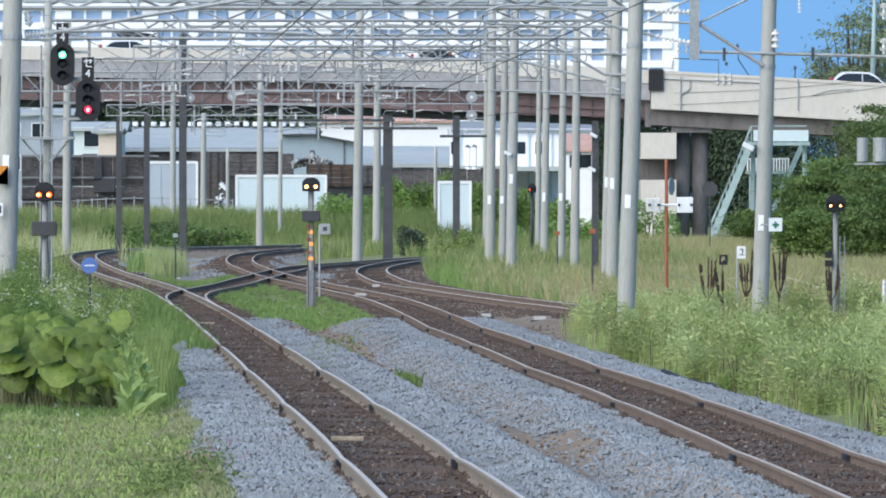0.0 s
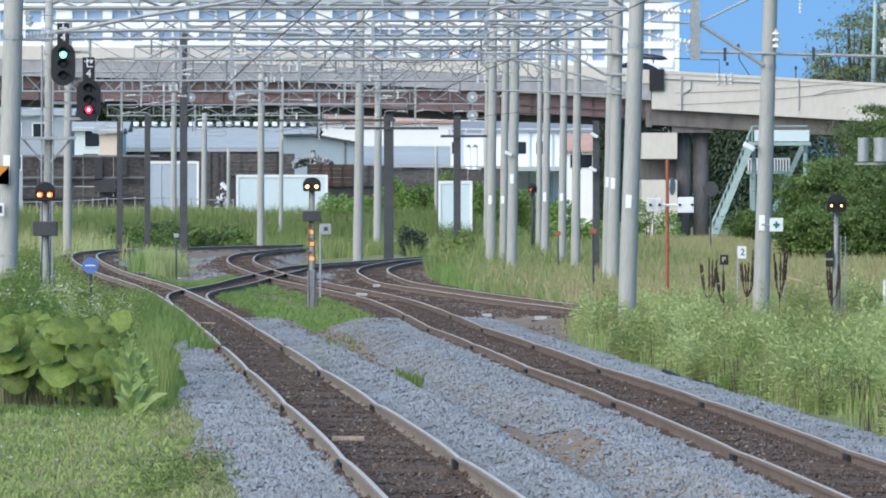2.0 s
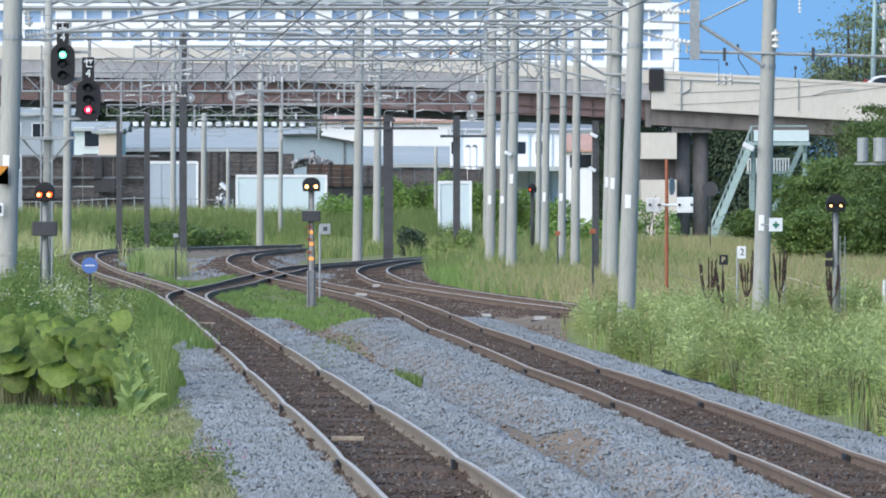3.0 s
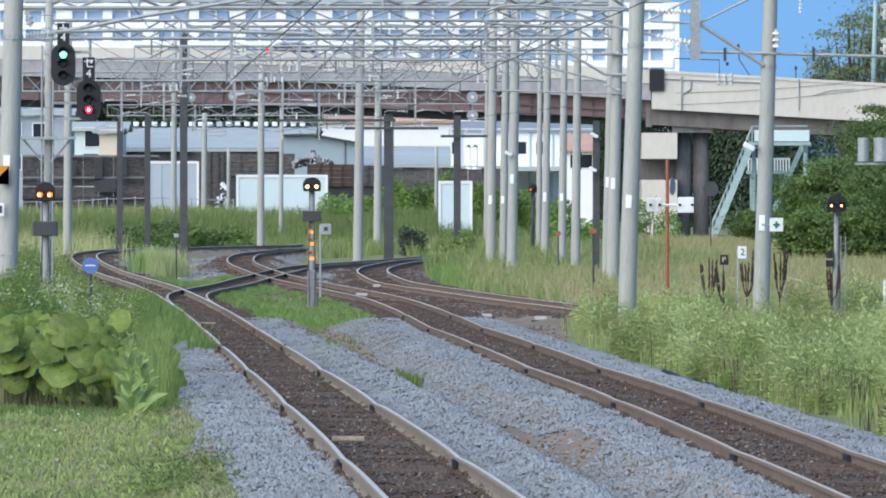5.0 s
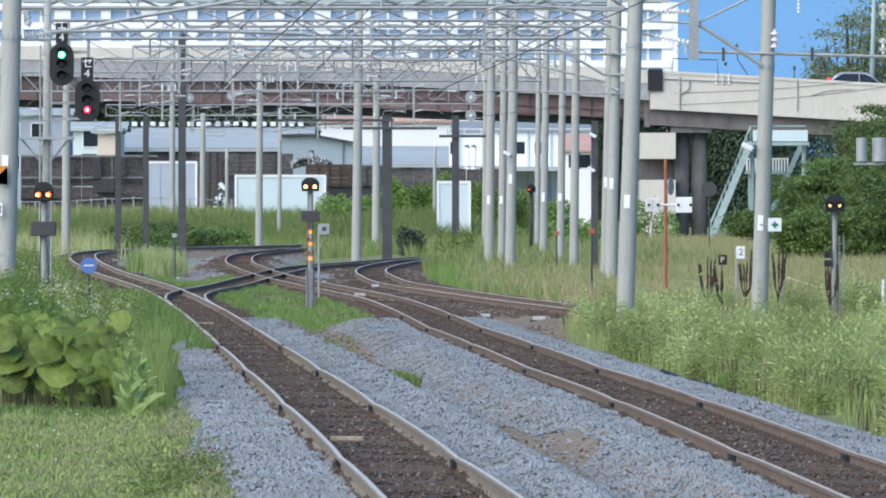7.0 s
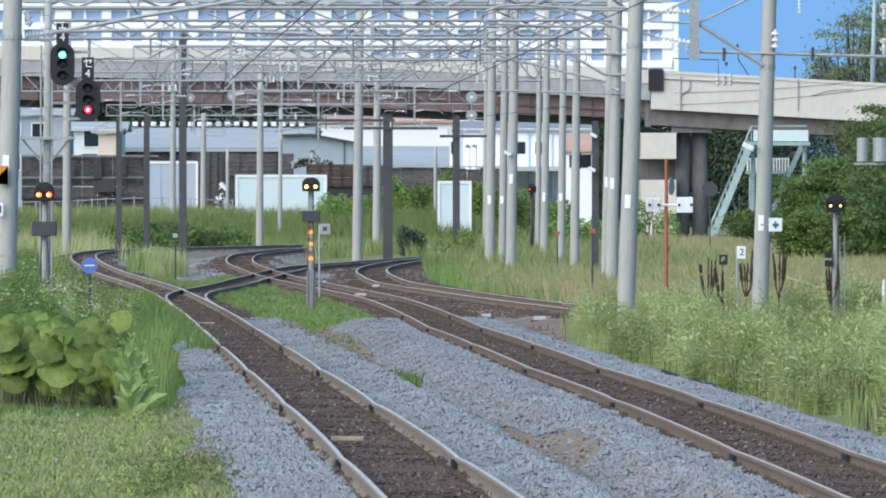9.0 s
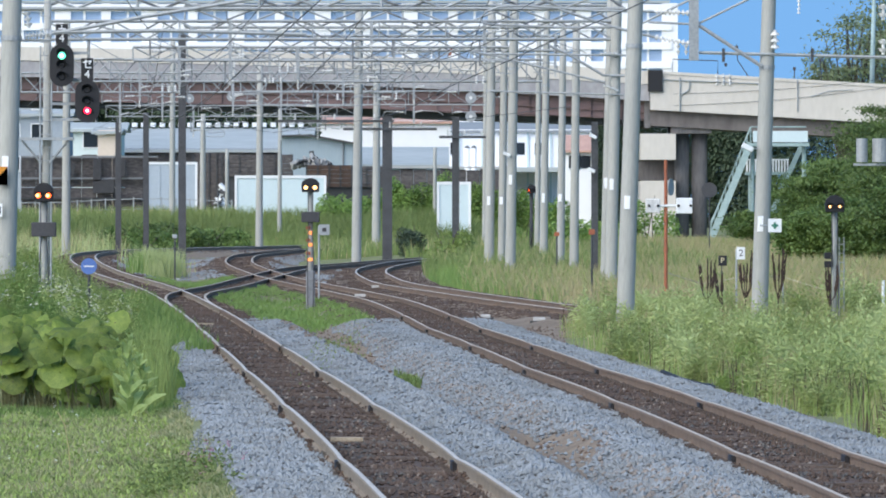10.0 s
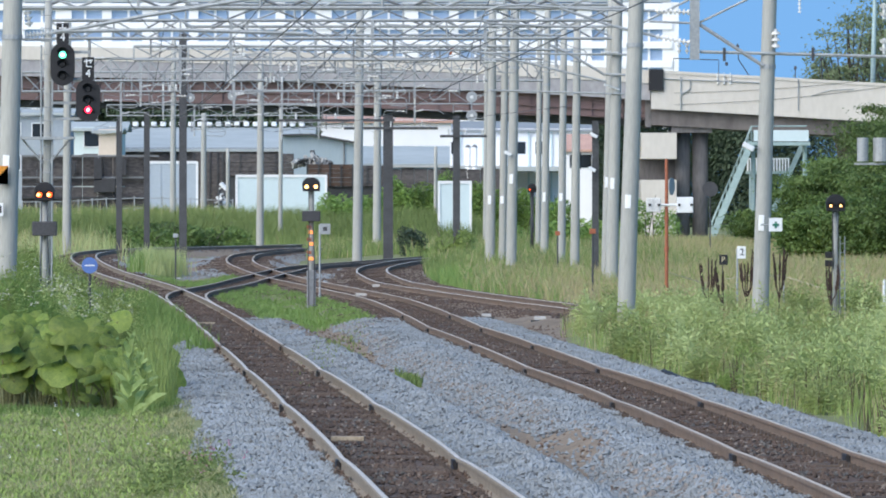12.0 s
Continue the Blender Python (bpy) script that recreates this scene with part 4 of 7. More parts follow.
patch = lambda x, y: lumps(x, y / 5, 1.1, 0.7)
for name, label, n, keep, height, mat, seed, leaf in (
        ("pale_herbs", "tall pale grey-green herbs with long leaves", 2600, lambda x, y: verge_inner(x, y) & (patch(x, y) > 0.0), (0.55, 1.2), WEED_LEAF, 101, (0.09, 0.2)),
        ("green_herbs", "fresh green herbs with long leaves", 3000, lambda x, y: verge_inner(x, y) & (patch(x, y) < 0.25), (0.4, 0.95), HERB_LEAF, 103, (0.09, 0.18)),
        ("yellow_herbs", "yellow-green herbs at the ballast edge", 900, lambda x, y: verge_inner(x, y) & (x < two_at(y) + 3.6), (0.25, 0.65), GRASS, 105, (0.07, 0.14))):
    xs, ys = scatter(n, 3, 16, 92, 226, keep, seed, 0.28)
    herbs(name, label, xs, ys, height, mat, seed + 1, leaf, 3, 18, tall=0.55 + 0.5 * np.clip(lumps(xs, ys / 5, 1.0, 3.0) + 0.6, 0, 1.4))
# the meadow behind it
field = lambda x, y: (x > np.where(y < 262, two_at(np.minimum(y, 262)) + 2.5, y * (-0.0012 + 0.0012 * lumps(x * 0 + 3, y, 9.0)))) & (GROUND_FIELD(x, y) > 1.9) & (x < y * 0.056)
xs, ys = scatter(110000, -2, 26, 225, 500, lambda x, y: field(x, y) & (x / y > 0.0035 + 0.004 * lumps(x, y / 3, 2.5)), 5, 0.9)
blades("dry_grass", "drying meadow grass", xs, ys, spread(len(xs), 6, 0.3, 0.8), spread(len(xs), 7, 0.012, 0.026), DRY_GRASS, seed=8, lean=0.6)
xs, ys = scatter(24000, -4, 18, 235, 500, lambda x, y: field(x, y) & (lumps(x, y / 2, 4.0) > -0.1), 39, 1.2)
blades("meadow_grass", "green patches in the meadow", xs, ys, spread(len(xs), 40, 0.35, 0.85), spread(len(xs), 41, 0.015, 0.032), GRASS, seed=42, lean=0.6)
xs, ys = scatter(60000, -3, 7, 238, 440, lambda x, y: field(x, y) & (x / y < 0.012 + 0.004 * lumps(x, y / 3, 2.5)), 111, 0.7)
blades("track_meadow", "fresh green grass beside the side track", xs, ys, spread(len(xs), 112, 0.2, 0.6), spread(len(xs), 113, 0.012, 0.025), LUSH_GRASS, seed=114, lean=0.7)
# the bank behind the curving tracks
bank_grass = lambda x, y: (GROUND_FIELD(x, y) > 2.0) & ~((x > one_at(y)) & (x < two_at(y) + 1.5) & (y < 430)) & ~((x / y > -0.043) & (x / y < -0.0155) & (y < 486)) & ~((x / y > -0.016) & (x / y < -0.004) & (y < 425)) & (np.abs(x) < y * 0.056)
xs, ys = scatter(100000, -30, 10, 330, 560, bank_grass, 9, 0.9)
blades("bank_grass", "green grass on the bank behind the tracks", xs, ys, spread(len(xs), 10, 0.4, 1.0), spread(len(xs), 11, 0.018, 0.04), BANK_GRASS, seed=12, lean=0.6)
xs, ys = scatter(30000, -27, 2, 496, 516, lambda x, y: np.abs(x) < y * 0.056, 71, 1.0)
blades("bank_top_grass", "tall green grass along the top of the bank", xs, ys, spread(len(xs), 72, 0.6, 1.45), spread(len(xs), 73, 0.02, 0.045), BANK_GRASS, seed=74, lean=0.6)
xs, ys = scatter(9000, -30, 10, 330, 560, bank_grass, 43, 1.5)
blades("bank_stems", "pale stems on the bank behind the tracks", xs, ys, spread(len(xs), 44, 0.5, 1.15), spread(len(xs), 45, 0.02, 0.04), DRY_GRASS, seed=46)
reeds = lambda x, y: (x / y < -0.0365 + 0.002 * lumps(x, y / 3, 2.0)) & (x / y > -0.0515) & (GROUND_FIELD(x, y) > 1.6)
xs, ys = scatter(11000, -28, -8, 330, 500, reeds, 131, 0.8)
blades("pale_reeds", "pale tan-green reeds on the bank", xs, ys, spread(len(xs), 132, 0.5, 1.5), spread(len(xs), 133, 0.016, 0.034), WEED_LEAF, seed=134, lean=0.5)
xs, ys = scatter(5000, -28, -8, 330, 500, reeds, 135, 0.6)
blades("tan_reeds", "tan reed heads on the bank", xs, ys, spread(len(xs), 136, 0.9, 1.75), spread(len(xs), 137, 0.014, 0.03), DRY_GRASS, seed=138, lean=0.45)
# left verge
left_verge = lambda x, y: (x < one_at(y) - 2.1 + 0.15 * np.clip((y - 150) / 30, 0, 1) + 0.25 * lumps(x, y / 3, 1.3)) & (GROUND_FIELD(x, y) > 0.95) & (x > -y * 0.058)
xs, ys = scatter(90000, -16, 0, 121, 330, lambda x, y: left_verge(x, y) & ((y > 133) | (x > -4.15)), 13, 0.4)
blades("verge_grass", "long green grass beside the track", xs, ys, spread(len(xs), 14, 0.3, 0.8), spread(len(xs), 15, 0.006, 0.014), LUSH_GRASS, seed=16)
for name, label, n, keep, height, mat, seed, leaf in (
        ("pale_herbs", "pale grey-green flowering herbs beside the track", 1600, lambda x, y: left_verge(x, y) & (lumps(x, y / 5, 0.9, 0.3) > 0.0), (0.6, 1.3), HERB_LEAF, 47, (0.06, 0.14)),
        ("green_herbs", "fresh green leafy herbs beside the track", 2600, left_verge, (0.35, 0.9), LUSH_GRASS, 65, (0.08, 0.16)),
        ("yellow_herbs", "yellow-green herbs beside the track", 3200, left_verge, (0.45, 1.15), GRASS, 67, (0.07, 0.14))):
    xs, ys = scatter(n, -14, 0, 133, 270, keep, seed, 0.28)
    herbs(name, label, xs, ys, height, mat, seed + 1, leaf, 4, 18, tall=0.55 + 0.5 * np.clip(lumps(xs, ys / 5, 1.0, 3.0) + 0.6, 0, 1.4))
xs, ys = scatter(9000, -7, -1.6, 115, 123, lambda x, y: (x < one_at(y) - 1.8) & (y > 118.5 + 2.5 * lumps(x, y * 0, 0.5)), 121, 0.15)
blades("lawn_edge", "uneven tufts where the lawn meets the tall plants", xs, ys, spread(len(xs), 122, 0.04, 0.2), spread(len(xs), 123, 0.008, 0.018), LUSH_GRASS, seed=124, lean=0.8)
xs, ys = scatter(16000, -4.6, -1.5, 121, 165, lambda x, y: (x < one_at(y) - 1.85) & (x > one_at(y) - 2.6), 61, 0.2)
blades("track_side_grass", "tall fresh yellow-green grass at the ballast edge", xs, ys, spread(len(xs), 62, 0.5, 1.25), spread(len(xs), 63, 0.006, 0.014), GRASS, seed=64)
xs, ys = scatter(90000, -8, 0, 76, 124, lambda x, y: (x < one_at(y) - 1.72 + 0.12 * lumps(x, y / 3, 1.3)), 17, 0.25)
blades("lawn", "short pale lawn grass", xs, ys, spread(len(xs), 18, 0.03, 0.11), spread(len(xs), 19, 0.008, 0.018), LAWN, seed=20, lean=0.9)
xs, ys = scatter(40000, -8, 0, 76, 124, lambda x, y: (x < one_at(y) - 2.1 + 0.25 * lumps(x, y / 3, 1.3)), 49, 0.3)
blades("lawn_clover", "green clover tufts in the lawn", xs, ys, spread(len(xs), 50, 0.03, 0.12), spread(len(xs), 51, 0.012, 0.03), GRASS, seed=52, lean=1.0)
xs, ys = scatter(110, -3, -1.2, 84, 93, lambda x, y: x < one_at(y) - 1.7, 53)
weeds("clover_clump", "low dark clover clump with dull pink heads", xs, ys, (0.12, 0.3), (0.04, 0.09), 40, BANK_GRASS, 54)
xs, ys = scatter(90, -7, 0, 80, 122, lambda x, y: (x < one_at(y) - 2.1), 81)
pts = np.stack([xs, ys, ground_height(xs, ys) + spread(len(xs), 82, 0.05, 0.14)], 1)
pts = np.repeat(pts, 8, 0) + np.random.RandomState(83).normal(0, 0.008, (len(pts) * 8, 3))
tagged(new("clover_flowers", leaf_mesh("clover_flowers", pts, spread(len(pts), 84, 0.012, 0.026), WHITE_PAINT, 85)), "tiny white clover heads in the lawn", "flowers", kind="stuff")
xs, ys = scatter(40, -2.6, -1.4, 84, 92, lambda x, y: x < one_at(y) - 1.5, 86)
pts = np.stack([xs, ys, ground_height(xs, ys) + spread(len(xs), 87, 0.15, 0.28)], 1)
pts = np.repeat(pts, 8, 0) + np.random.RandomState(88).normal(0, 0.012, (len(pts) * 8, 3))
tagged(new("pink_flowers", leaf_mesh("pink_flowers", pts, spread(len(pts), 89, 0.015, 0.03), surface("dull_pink_petal", (0.42, 0.16, 0.26), size=0.3, bump=0), 90)), "dull pink clover heads at the ballast edge", "flowers", kind="stuff")
xs, ys = scatter(120, -8.6, -5.4, 140, 172, lambda x, y: left_verge(x, y) & (lumps(x, y / 4, 0.7, 0.4) > 0.0), 141)
pts = np.stack([xs, ys, ground_height(xs, ys) + spread(len(xs), 142, 0.75, 1.15)], 1)
pts = np.repeat(pts, 14, 0) + np.random.RandomState(143).normal(0, 0.05, (len(pts) * 14, 3))
tagged(new("pale_flower_heads", leaf_mesh("pale_flower_heads", pts, spread(len(pts), 144, 0.03, 0.06), surface("greyish_white_petal", (0.5, 0.5, 0.41), (0.36, 0.39, 0.27), size=0.3, bump=0), 145)), "greyish white flower heads on the herbs", "flowers", kind="stuff")
# low lush grass between the tracks, and single tufts
between = lambda x, y: (x > one_at(y) + 1.2) & (x < two_at(y) - 1.3) & (GROUND_FIELD(x, y) > 0.78)
xs, ys = scatter(80000, -12, -1, 212, 330, between, 21, 0.4)
blades("island_grass", "lush low grass between the tracks", xs, ys, spread(len(xs), 22, 0.08, 0.26) * (0.3 + 0.7 * np.clip(lumps(xs, ys / 5, 0.55) + 0.45, 0, 1)), spread(len(xs), 23, 0.012, 0.025), LUSH_GRASS, seed=24, lean=1.0)
xs, ys = scatter(30000, -10, -3, 158, 275, lambda x, y: ((y > 168 + 10 * lumps(x, x * 0, 0.35)) & (np.abs(x - one_at(y) + 1.4) < 0.75 + 0.25 * lumps(x, y / 3, 1.2))), 55, 0.35)
blades("track_edge_grass", "lush grass creeping over the rail's edge", xs, ys, spread(len(xs), 56, 0.08, 0.36), spread(len(xs), 57, 0.015, 0.03), LUSH_GRASS, seed=58)
for label, x, y, rx, ry, n, h, mat in (("pale yellow-green reed tuft between the tracks", -11.117, 352, 0.75, 6, 2600, (0.6, 1.35), WEED_LEAF),
                                       ("fresh green tuft beside the pale reeds", -11.629, 351, 0.5, 5, 1800, (0.5, 1.0), LUSH_GRASS),
                                       ("small yellow-green tuft on the ballast", -0.5, 138, 0.14, 1.2, 520, (0.12, 0.27), GRASS),
                                       ("low green weeds in the hollow between the ballast ridges", -2.0, 176, 0.45, 30, 900, (0.04, 0.11), BANK_GRASS)):
    r = np.random.RandomState(n)
    xs, ys = x + r.normal(0, rx / 2, n), y + r.normal(0, ry / 2, n)
    blades("grass_tuft", label, xs, ys, r.uniform(*h, n), r.uniform(0.012, 0.035, n), mat, seed=n)


def bush(name, label, x, y, z, rx, ry, rz, n, leaf, material, seed, category="bush", solid=True):
    """A shrub: a few stems and a lumpy mass of leaves."""
    r = np.random.RandomState(seed)
    b = thing(name, label, category, (x, y, z))
    for k in range(5):
        part("stem", rod(bmesh.new(), (r.normal(0, rx * 0.15), 0, -0.3), (r.normal(0, rx * 0.5), r.normal(0, ry * 0.3), rz * r.uniform(0.5, 1.1)), 0.04, 0.012, n=6), BARK, b)
    c = r.uniform(-1, 1, (max(5, n // 260), 3))
    c[:, 2] = np.abs(c[:, 2])
    c *= 0.75 / np.maximum(0.75, np.linalg.norm(c, axis=1))[:, None]
    i = r.randint(0, len(c), n)
    u = r.normal(0, 1, (n, 3))
    u *= (r.uniform(0.5, 1, n) ** 0.4 * 0.36 / np.linalg.norm(u, axis=1))[:, None]
    p = (c[i] + u) * [rx, ry, rz]
    p[:, 2] = np.maximum(p[:, 2], 0.02)
    ob = new("foliage", leaf_mesh("foliage", p, r.uniform(leaf * 0.6, leaf * 1.3, n), material, seed))
    ob.parent = b
    ob["kind"] = "stuff"
    return b


bush("shrub", "dark round shrub beside the curving track", -1.489, 420, GZ(-1.489, 420), 0.9, 1.2, 1.45, 3600, 0.14, DARK_SHADED_LEAF, 3)
bush("shrub", "green shrub at the meadow's edge", 0.405, 400, GZ(0.3, 400), 1.2, 2, 1.5, 3000, 0.16, GRASS, 4)
for k, (px, y, w, h) in enumerate(((225, 470, 2.0, 1.5), (290, 475, 2.2, 1.7), (360, 480, 2.0, 1.5), (256, 468, 2.0, 1.3), (322, 470, 2.0, 1.4), (398, 482, 1.8, 1.3), (600, 515, 1.6, 2.0), (660, 520, 1.2, 1.8), (935, 470, 1.6, 1.9), (1000, 480, 1.8, 1.7), (1150, 500, 2.0, 2.6), (1040, 450, 1.2, 2.0))):
    x = (px - 784) / 15800 * y
    bush("shrub", "dark green shrub in the bank grass" if k < 6 else "green shrub behind the poles", x, y, GZ(x, y), w, 2, h, 2600, 0.2, TREE_LEAF if k < 6 else HEDGE_LEAF, 60 + k)
for k in range(17):
    x = -2.818 + k * 0.64
    bush("hedge_shrub", "trimmed green hedge shrub before the white buildings", x, 531, GZ(x, 531) - 0.1, 0.95, 1.2, 2.7 + 0.3 * math.sin(k * 1.7), 3200, 0.17, HEDGE_LEAF, 90 + k)


def tree(name, label, x, y, z, height, rx, rz, clumps, per, leaf, material, seed, lean=0.0, low=0.3):
    """A tapered trunk with limbs, and a crown of leaf clumps with gaps."""
    r = np.random.RandomState(seed)
    t = thing(name, label, "tree", (x, y, z))
    bm = bmesh.new()
    pts = [Vector((lean * s ** 1.5 + 0.12 * math.sin(5 * s + seed), 0.1 * math.cos(4 * s), height * 0.75 * s - 0.4 * (s == 0))) for s in np.linspace(0, 1, 7)]
    for k, (a, b) in enumerate(zip(pts, pts[1:])):
        rod(bm, a, b, 0.022 * height * (1 - k / 7.5), 0.022 * height * (1 - (k + 1) / 7.5), n=9)
    part("trunk", bm, BARK, t)
    limbs = bmesh.new()
    centres = []
    for k in range(clumps):
        u = r.normal(0, 1, 3)
        u /= np.linalg.norm(u)
        q = r.uniform(0.45, 1.0)
        c = np.array([lean * 0.8 + u[0] * rx * q, u[1] * rx * q, height * (low + (1 - low) * 0.5) + u[2] * rz * q])
        centres.append(c)
        s = float(np.clip(c[2] / height - 0.25, 0.2, 0.95))
        base = pts[min(6, int(s * 6))]
        mid = base.lerp(Vector(c), 0.55) + Vector((0, 0, 0.2))
        rod(limbs, base, mid, 0.006 * height, 0.004 * height, n=5)
        rod(limbs, mid, Vector(c), 0.004 * height, 0.0015 * height, n=5)
    part("branchwork", limbs, BARK, t, kind="stuff")
    centres = np.array(centres)
    n = clumps * per
    i = np.repeat(np.arange(clumps), per)
    u = r.normal(0, 1, (n, 3))
    size = r.uniform(0.6, 1.35, clumps)[i][:, None]
    p = centres[i] + u * size * rx * np.array([0.24, 0.20, 0.065])
    ob = new("crown", leaf_mesh("crown", p, r.uniform(leaf * 0.6, leaf * 1.3, n), material, seed, 0.55, 0.5))
    ob.parent = t
    ob["kind"] = "stuff"
    return t


for label, px, y, height, rx, rz, clumps, per, seed in (
        ("dense dark green tree beside the overpass", 1478, 455, 4.7, 1.9, 2.0, 60, 260, 1),
        ("tall dense green tree overgrowing the ramp", 1562, 450, 7.2, 2.6, 3.6, 80, 260, 2),
        ("dark green tree at the foot of the staircase", 1345, 470, 2.3, 1.3, 0.95, 36, 220, 3),
        ("dense green tree at the end of the meadow", 1600, 430, 6.5, 2.6, 3.0, 60, 240, 4),
        ("low dense green tree before the ramp", 1460, 440, 4.6, 2.4, 2.2, 60, 240, 5),
        ("low dark green tree at the edge of the meadow", 1555, 380, 3.6, 1.5, 1.8, 44, 240, 6),
        ("low dark green tree beside the shunting signal", 1432, 374, 2.3, 1.2, 1.1, 40, 220, 21),
        ("low dark green tree behind the shunting signal", 1500, 372, 2.7, 1.4, 1.3, 44, 220, 22),
        ("dark green tree before the ramp", 1572, 370, 3.2, 1.5, 1.5, 44, 220, 23)):
    x = (px - 784) / 15800 * y
    tree("roadside_tree", label, x, y, GZ(x, y), height, rx, rz, int(clumps * 1.3), int(per * 1.7), 0.15, TREE_LEAF, seed, low=0.1)
for label, px, y, height, rx, rz, clumps, per, seed in (("sparse olive tree behind the overpass", 1508, 640, 17.2, 2.9, 4.6, 80, 90, 7), ("tall sparse olive tree behind the overpass", 1602, 650, 19.5, 3.2, 5.5, 90, 90, 8)):
    x = (px - 784) / 15800 * y
    tree("roadside_tree", label, x, y, 0.5, height, rx, rz, clumps, per, 0.26, PALE_LEAF, seed, low=0.45)

def woods(label, x0, x1, y, z0, z1, n, leaf, seed):
    """Far woods as one mass of leaf clumps with an uneven top."""
    r = np.random.RandomState(seed)
    x = r.uniform(x0, x1, n)
    top = z1 - 0.9 * np.abs(np.sin(x * 0.9 + seed)) - 0.6 * np.abs(np.sin(x * 2.3))
    p = np.stack([x, y + r.uniform(0, 5, n), z0 + (top - z0) * r.uniform(0, 1, n) ** 0.8], 1)
    me = leaf_mesh("far_woods", p, r.uniform(leaf * 0.6, leaf * 1.3, n), DARK_SHADED_LEAF, seed, 0.8)
    tagged(new("far_woods", me), label, "woods", kind="stuff")


# woods kept dark by leaf colour, as if shaded by the overpass
woods("far woods behind the warehouse, overpass shade in their dark green", -38.684, -11.342, 800, 1.0, 13.662, 40000, 0.5, 5)
# leaves added in place of the dark building and shade below the ramp
woods("dark leaf mass filling the shade under the ramp", 12.458, 38.218, 740, 0.8, 11.968, 90000, 0.27, 6)


# ---- the broad-leaved plants at the platform's end ----
def round_leaf(r, seed):
    """A cupped, wavy, heart-shaped leaf blade with a rim thickness."""
    rng = random.Random(seed)
    bm = bmesh.new()
    n = 18
    mid = bm.verts.new((0, 0, -0.10 * r))
    rings = []
    ph = rng.uniform(0, 6)
    for q in (0.5, 1.0):
        ring = []
        for k in range(n):
            a = k * math.tau / n
            notch = 1 - 0.55 * math.exp(-((a - math.pi) / 0.28) ** 2)
            rr = r * q * notch * (1 + 0.05 * math.sin(3 * a + ph))
            z = 0.20 * r * (q ** 2) * math.sin(3 * a + ph) * 0.5 - 0.34 * r * (q - 0.5) + 0.045 * r * q * math.cos(9 * a) - 0.10 * r * abs(math.cos(a)) * q
            ring.append(bm.verts.new((rr * math.cos(a) * 1.1, rr * math.sin(a), z)))
        rings.append(ring)
    for k in range(n):
        bm.faces.new((mid, rings[0][k - 1], rings[0][k]))
        bm.faces.new((rings[0][k - 1], rings[1][k - 1], rings[1][k], rings[0][k]))
    return mesh_of("leaf", bm, BIG_LEAF, True)


STALK_GREEN = surface("dull_leaf_stalk", (0.20, 0.20, 0.10), (0.10, 0.11, 0.05), size=0.3, bump=0)
leaf_meshes = [round_leaf(1.0, s) for s in range(6)]
rng = random.Random(12)


def butterbur(x, y, leaves, tall=1.0):
    z0 = GZ(x, y)
    p = thing("broad_leaved_plant", "broad round-leaved green plant on pale stalks", "plant", (x, y, z0), "broad-leaved plants")
    for k in range(leaves):
        h = (rng.uniform(0.2, 1.0) ** 0.8 * 1.15 if k else 1.15) * tall
        dx, dy = rng.uniform(-0.42, 0.42), rng.uniform(-0.5, 0.5)
        r = rng.uniform(0.10, 0.25)
        top = (dx, dy, h)
        part("stalk", tube(bmesh.new(), [(dx * 0.2, dy * 0.2, -0.05), (dx * 0.5, dy * 0.5, h * 0.6), (dx, dy, h - 0.1 * r)], 0.011, 5), STALK_GREEN, p)
        leaf = new("leaf", leaf_meshes[k % 6])
        leaf.parent = p
        leaf.matrix_basis = pose(*top, rng.uniform(22, 74), rng.uniform(-26, 26), rng.uniform(-45, 45)) @ pose(0, 0, 0, 0, 0, rng.uniform(-180, 180)) @ Matrix.Diagonal((r, r, r, 1))
    return p


SWAYING = []
for k in range(20):
    px = 8 + k * 13 + rng.uniform(-8, 8)
    y = 124 + (k * 7 % 5) * 1.6 + rng.uniform(0, 2)
    SWAYING.append(butterbur((px - 784) / 15800 * y, y, rng.randint(14, 17), 1.0 if px < 165 else 0.66))
# the large leaf at the top that the wind turns up
tall_plant = thing("broad_leaved_plant", "broad-leaved plant with one large leaf turning in the wind", "plant", (-5.215, 123.2, GZ(-5.215, 123.2)), "broad-leaved plants")
part("stalk", tube(bmesh.new(), [(0, 0.1, -0.05), (-0.03, 0.08, 0.6), (0.0, 0.0, 1.17)], 0.012, 5), BIG_LEAF, tall_plant)
for k, (dx, h, r) in enumerate(((-0.24, 0.95, 0.24), (0.22, 0.84, 0.2), (-0.05, 0.62, 0.25))):
    part("stalk", tube(bmesh.new(), [(dx * 0.2, 0.1, -0.05), (dx * 0.6, 0.02, h * 0.6), (dx, -0.05, h - 0.02)], 0.010, 5), BIG_LEAF, tall_plant)
    low_leaf = new("leaf", leaf_meshes[k])
    low_leaf.parent = tall_plant
    low_leaf.matrix_basis = pose(dx, -0.05, h, 52, 12 * k - 14, 20 - 15 * k) @ pose(0, 0, 0, 0, 0, -90) @ Matrix.Diagonal((r, r, r, 1))
turning_leaf = new("leaf", leaf_meshes[4].copy())
for v in turning_leaf.data.vertices:
    v.co *= 0.27
turning_leaf.parent = tall_plant


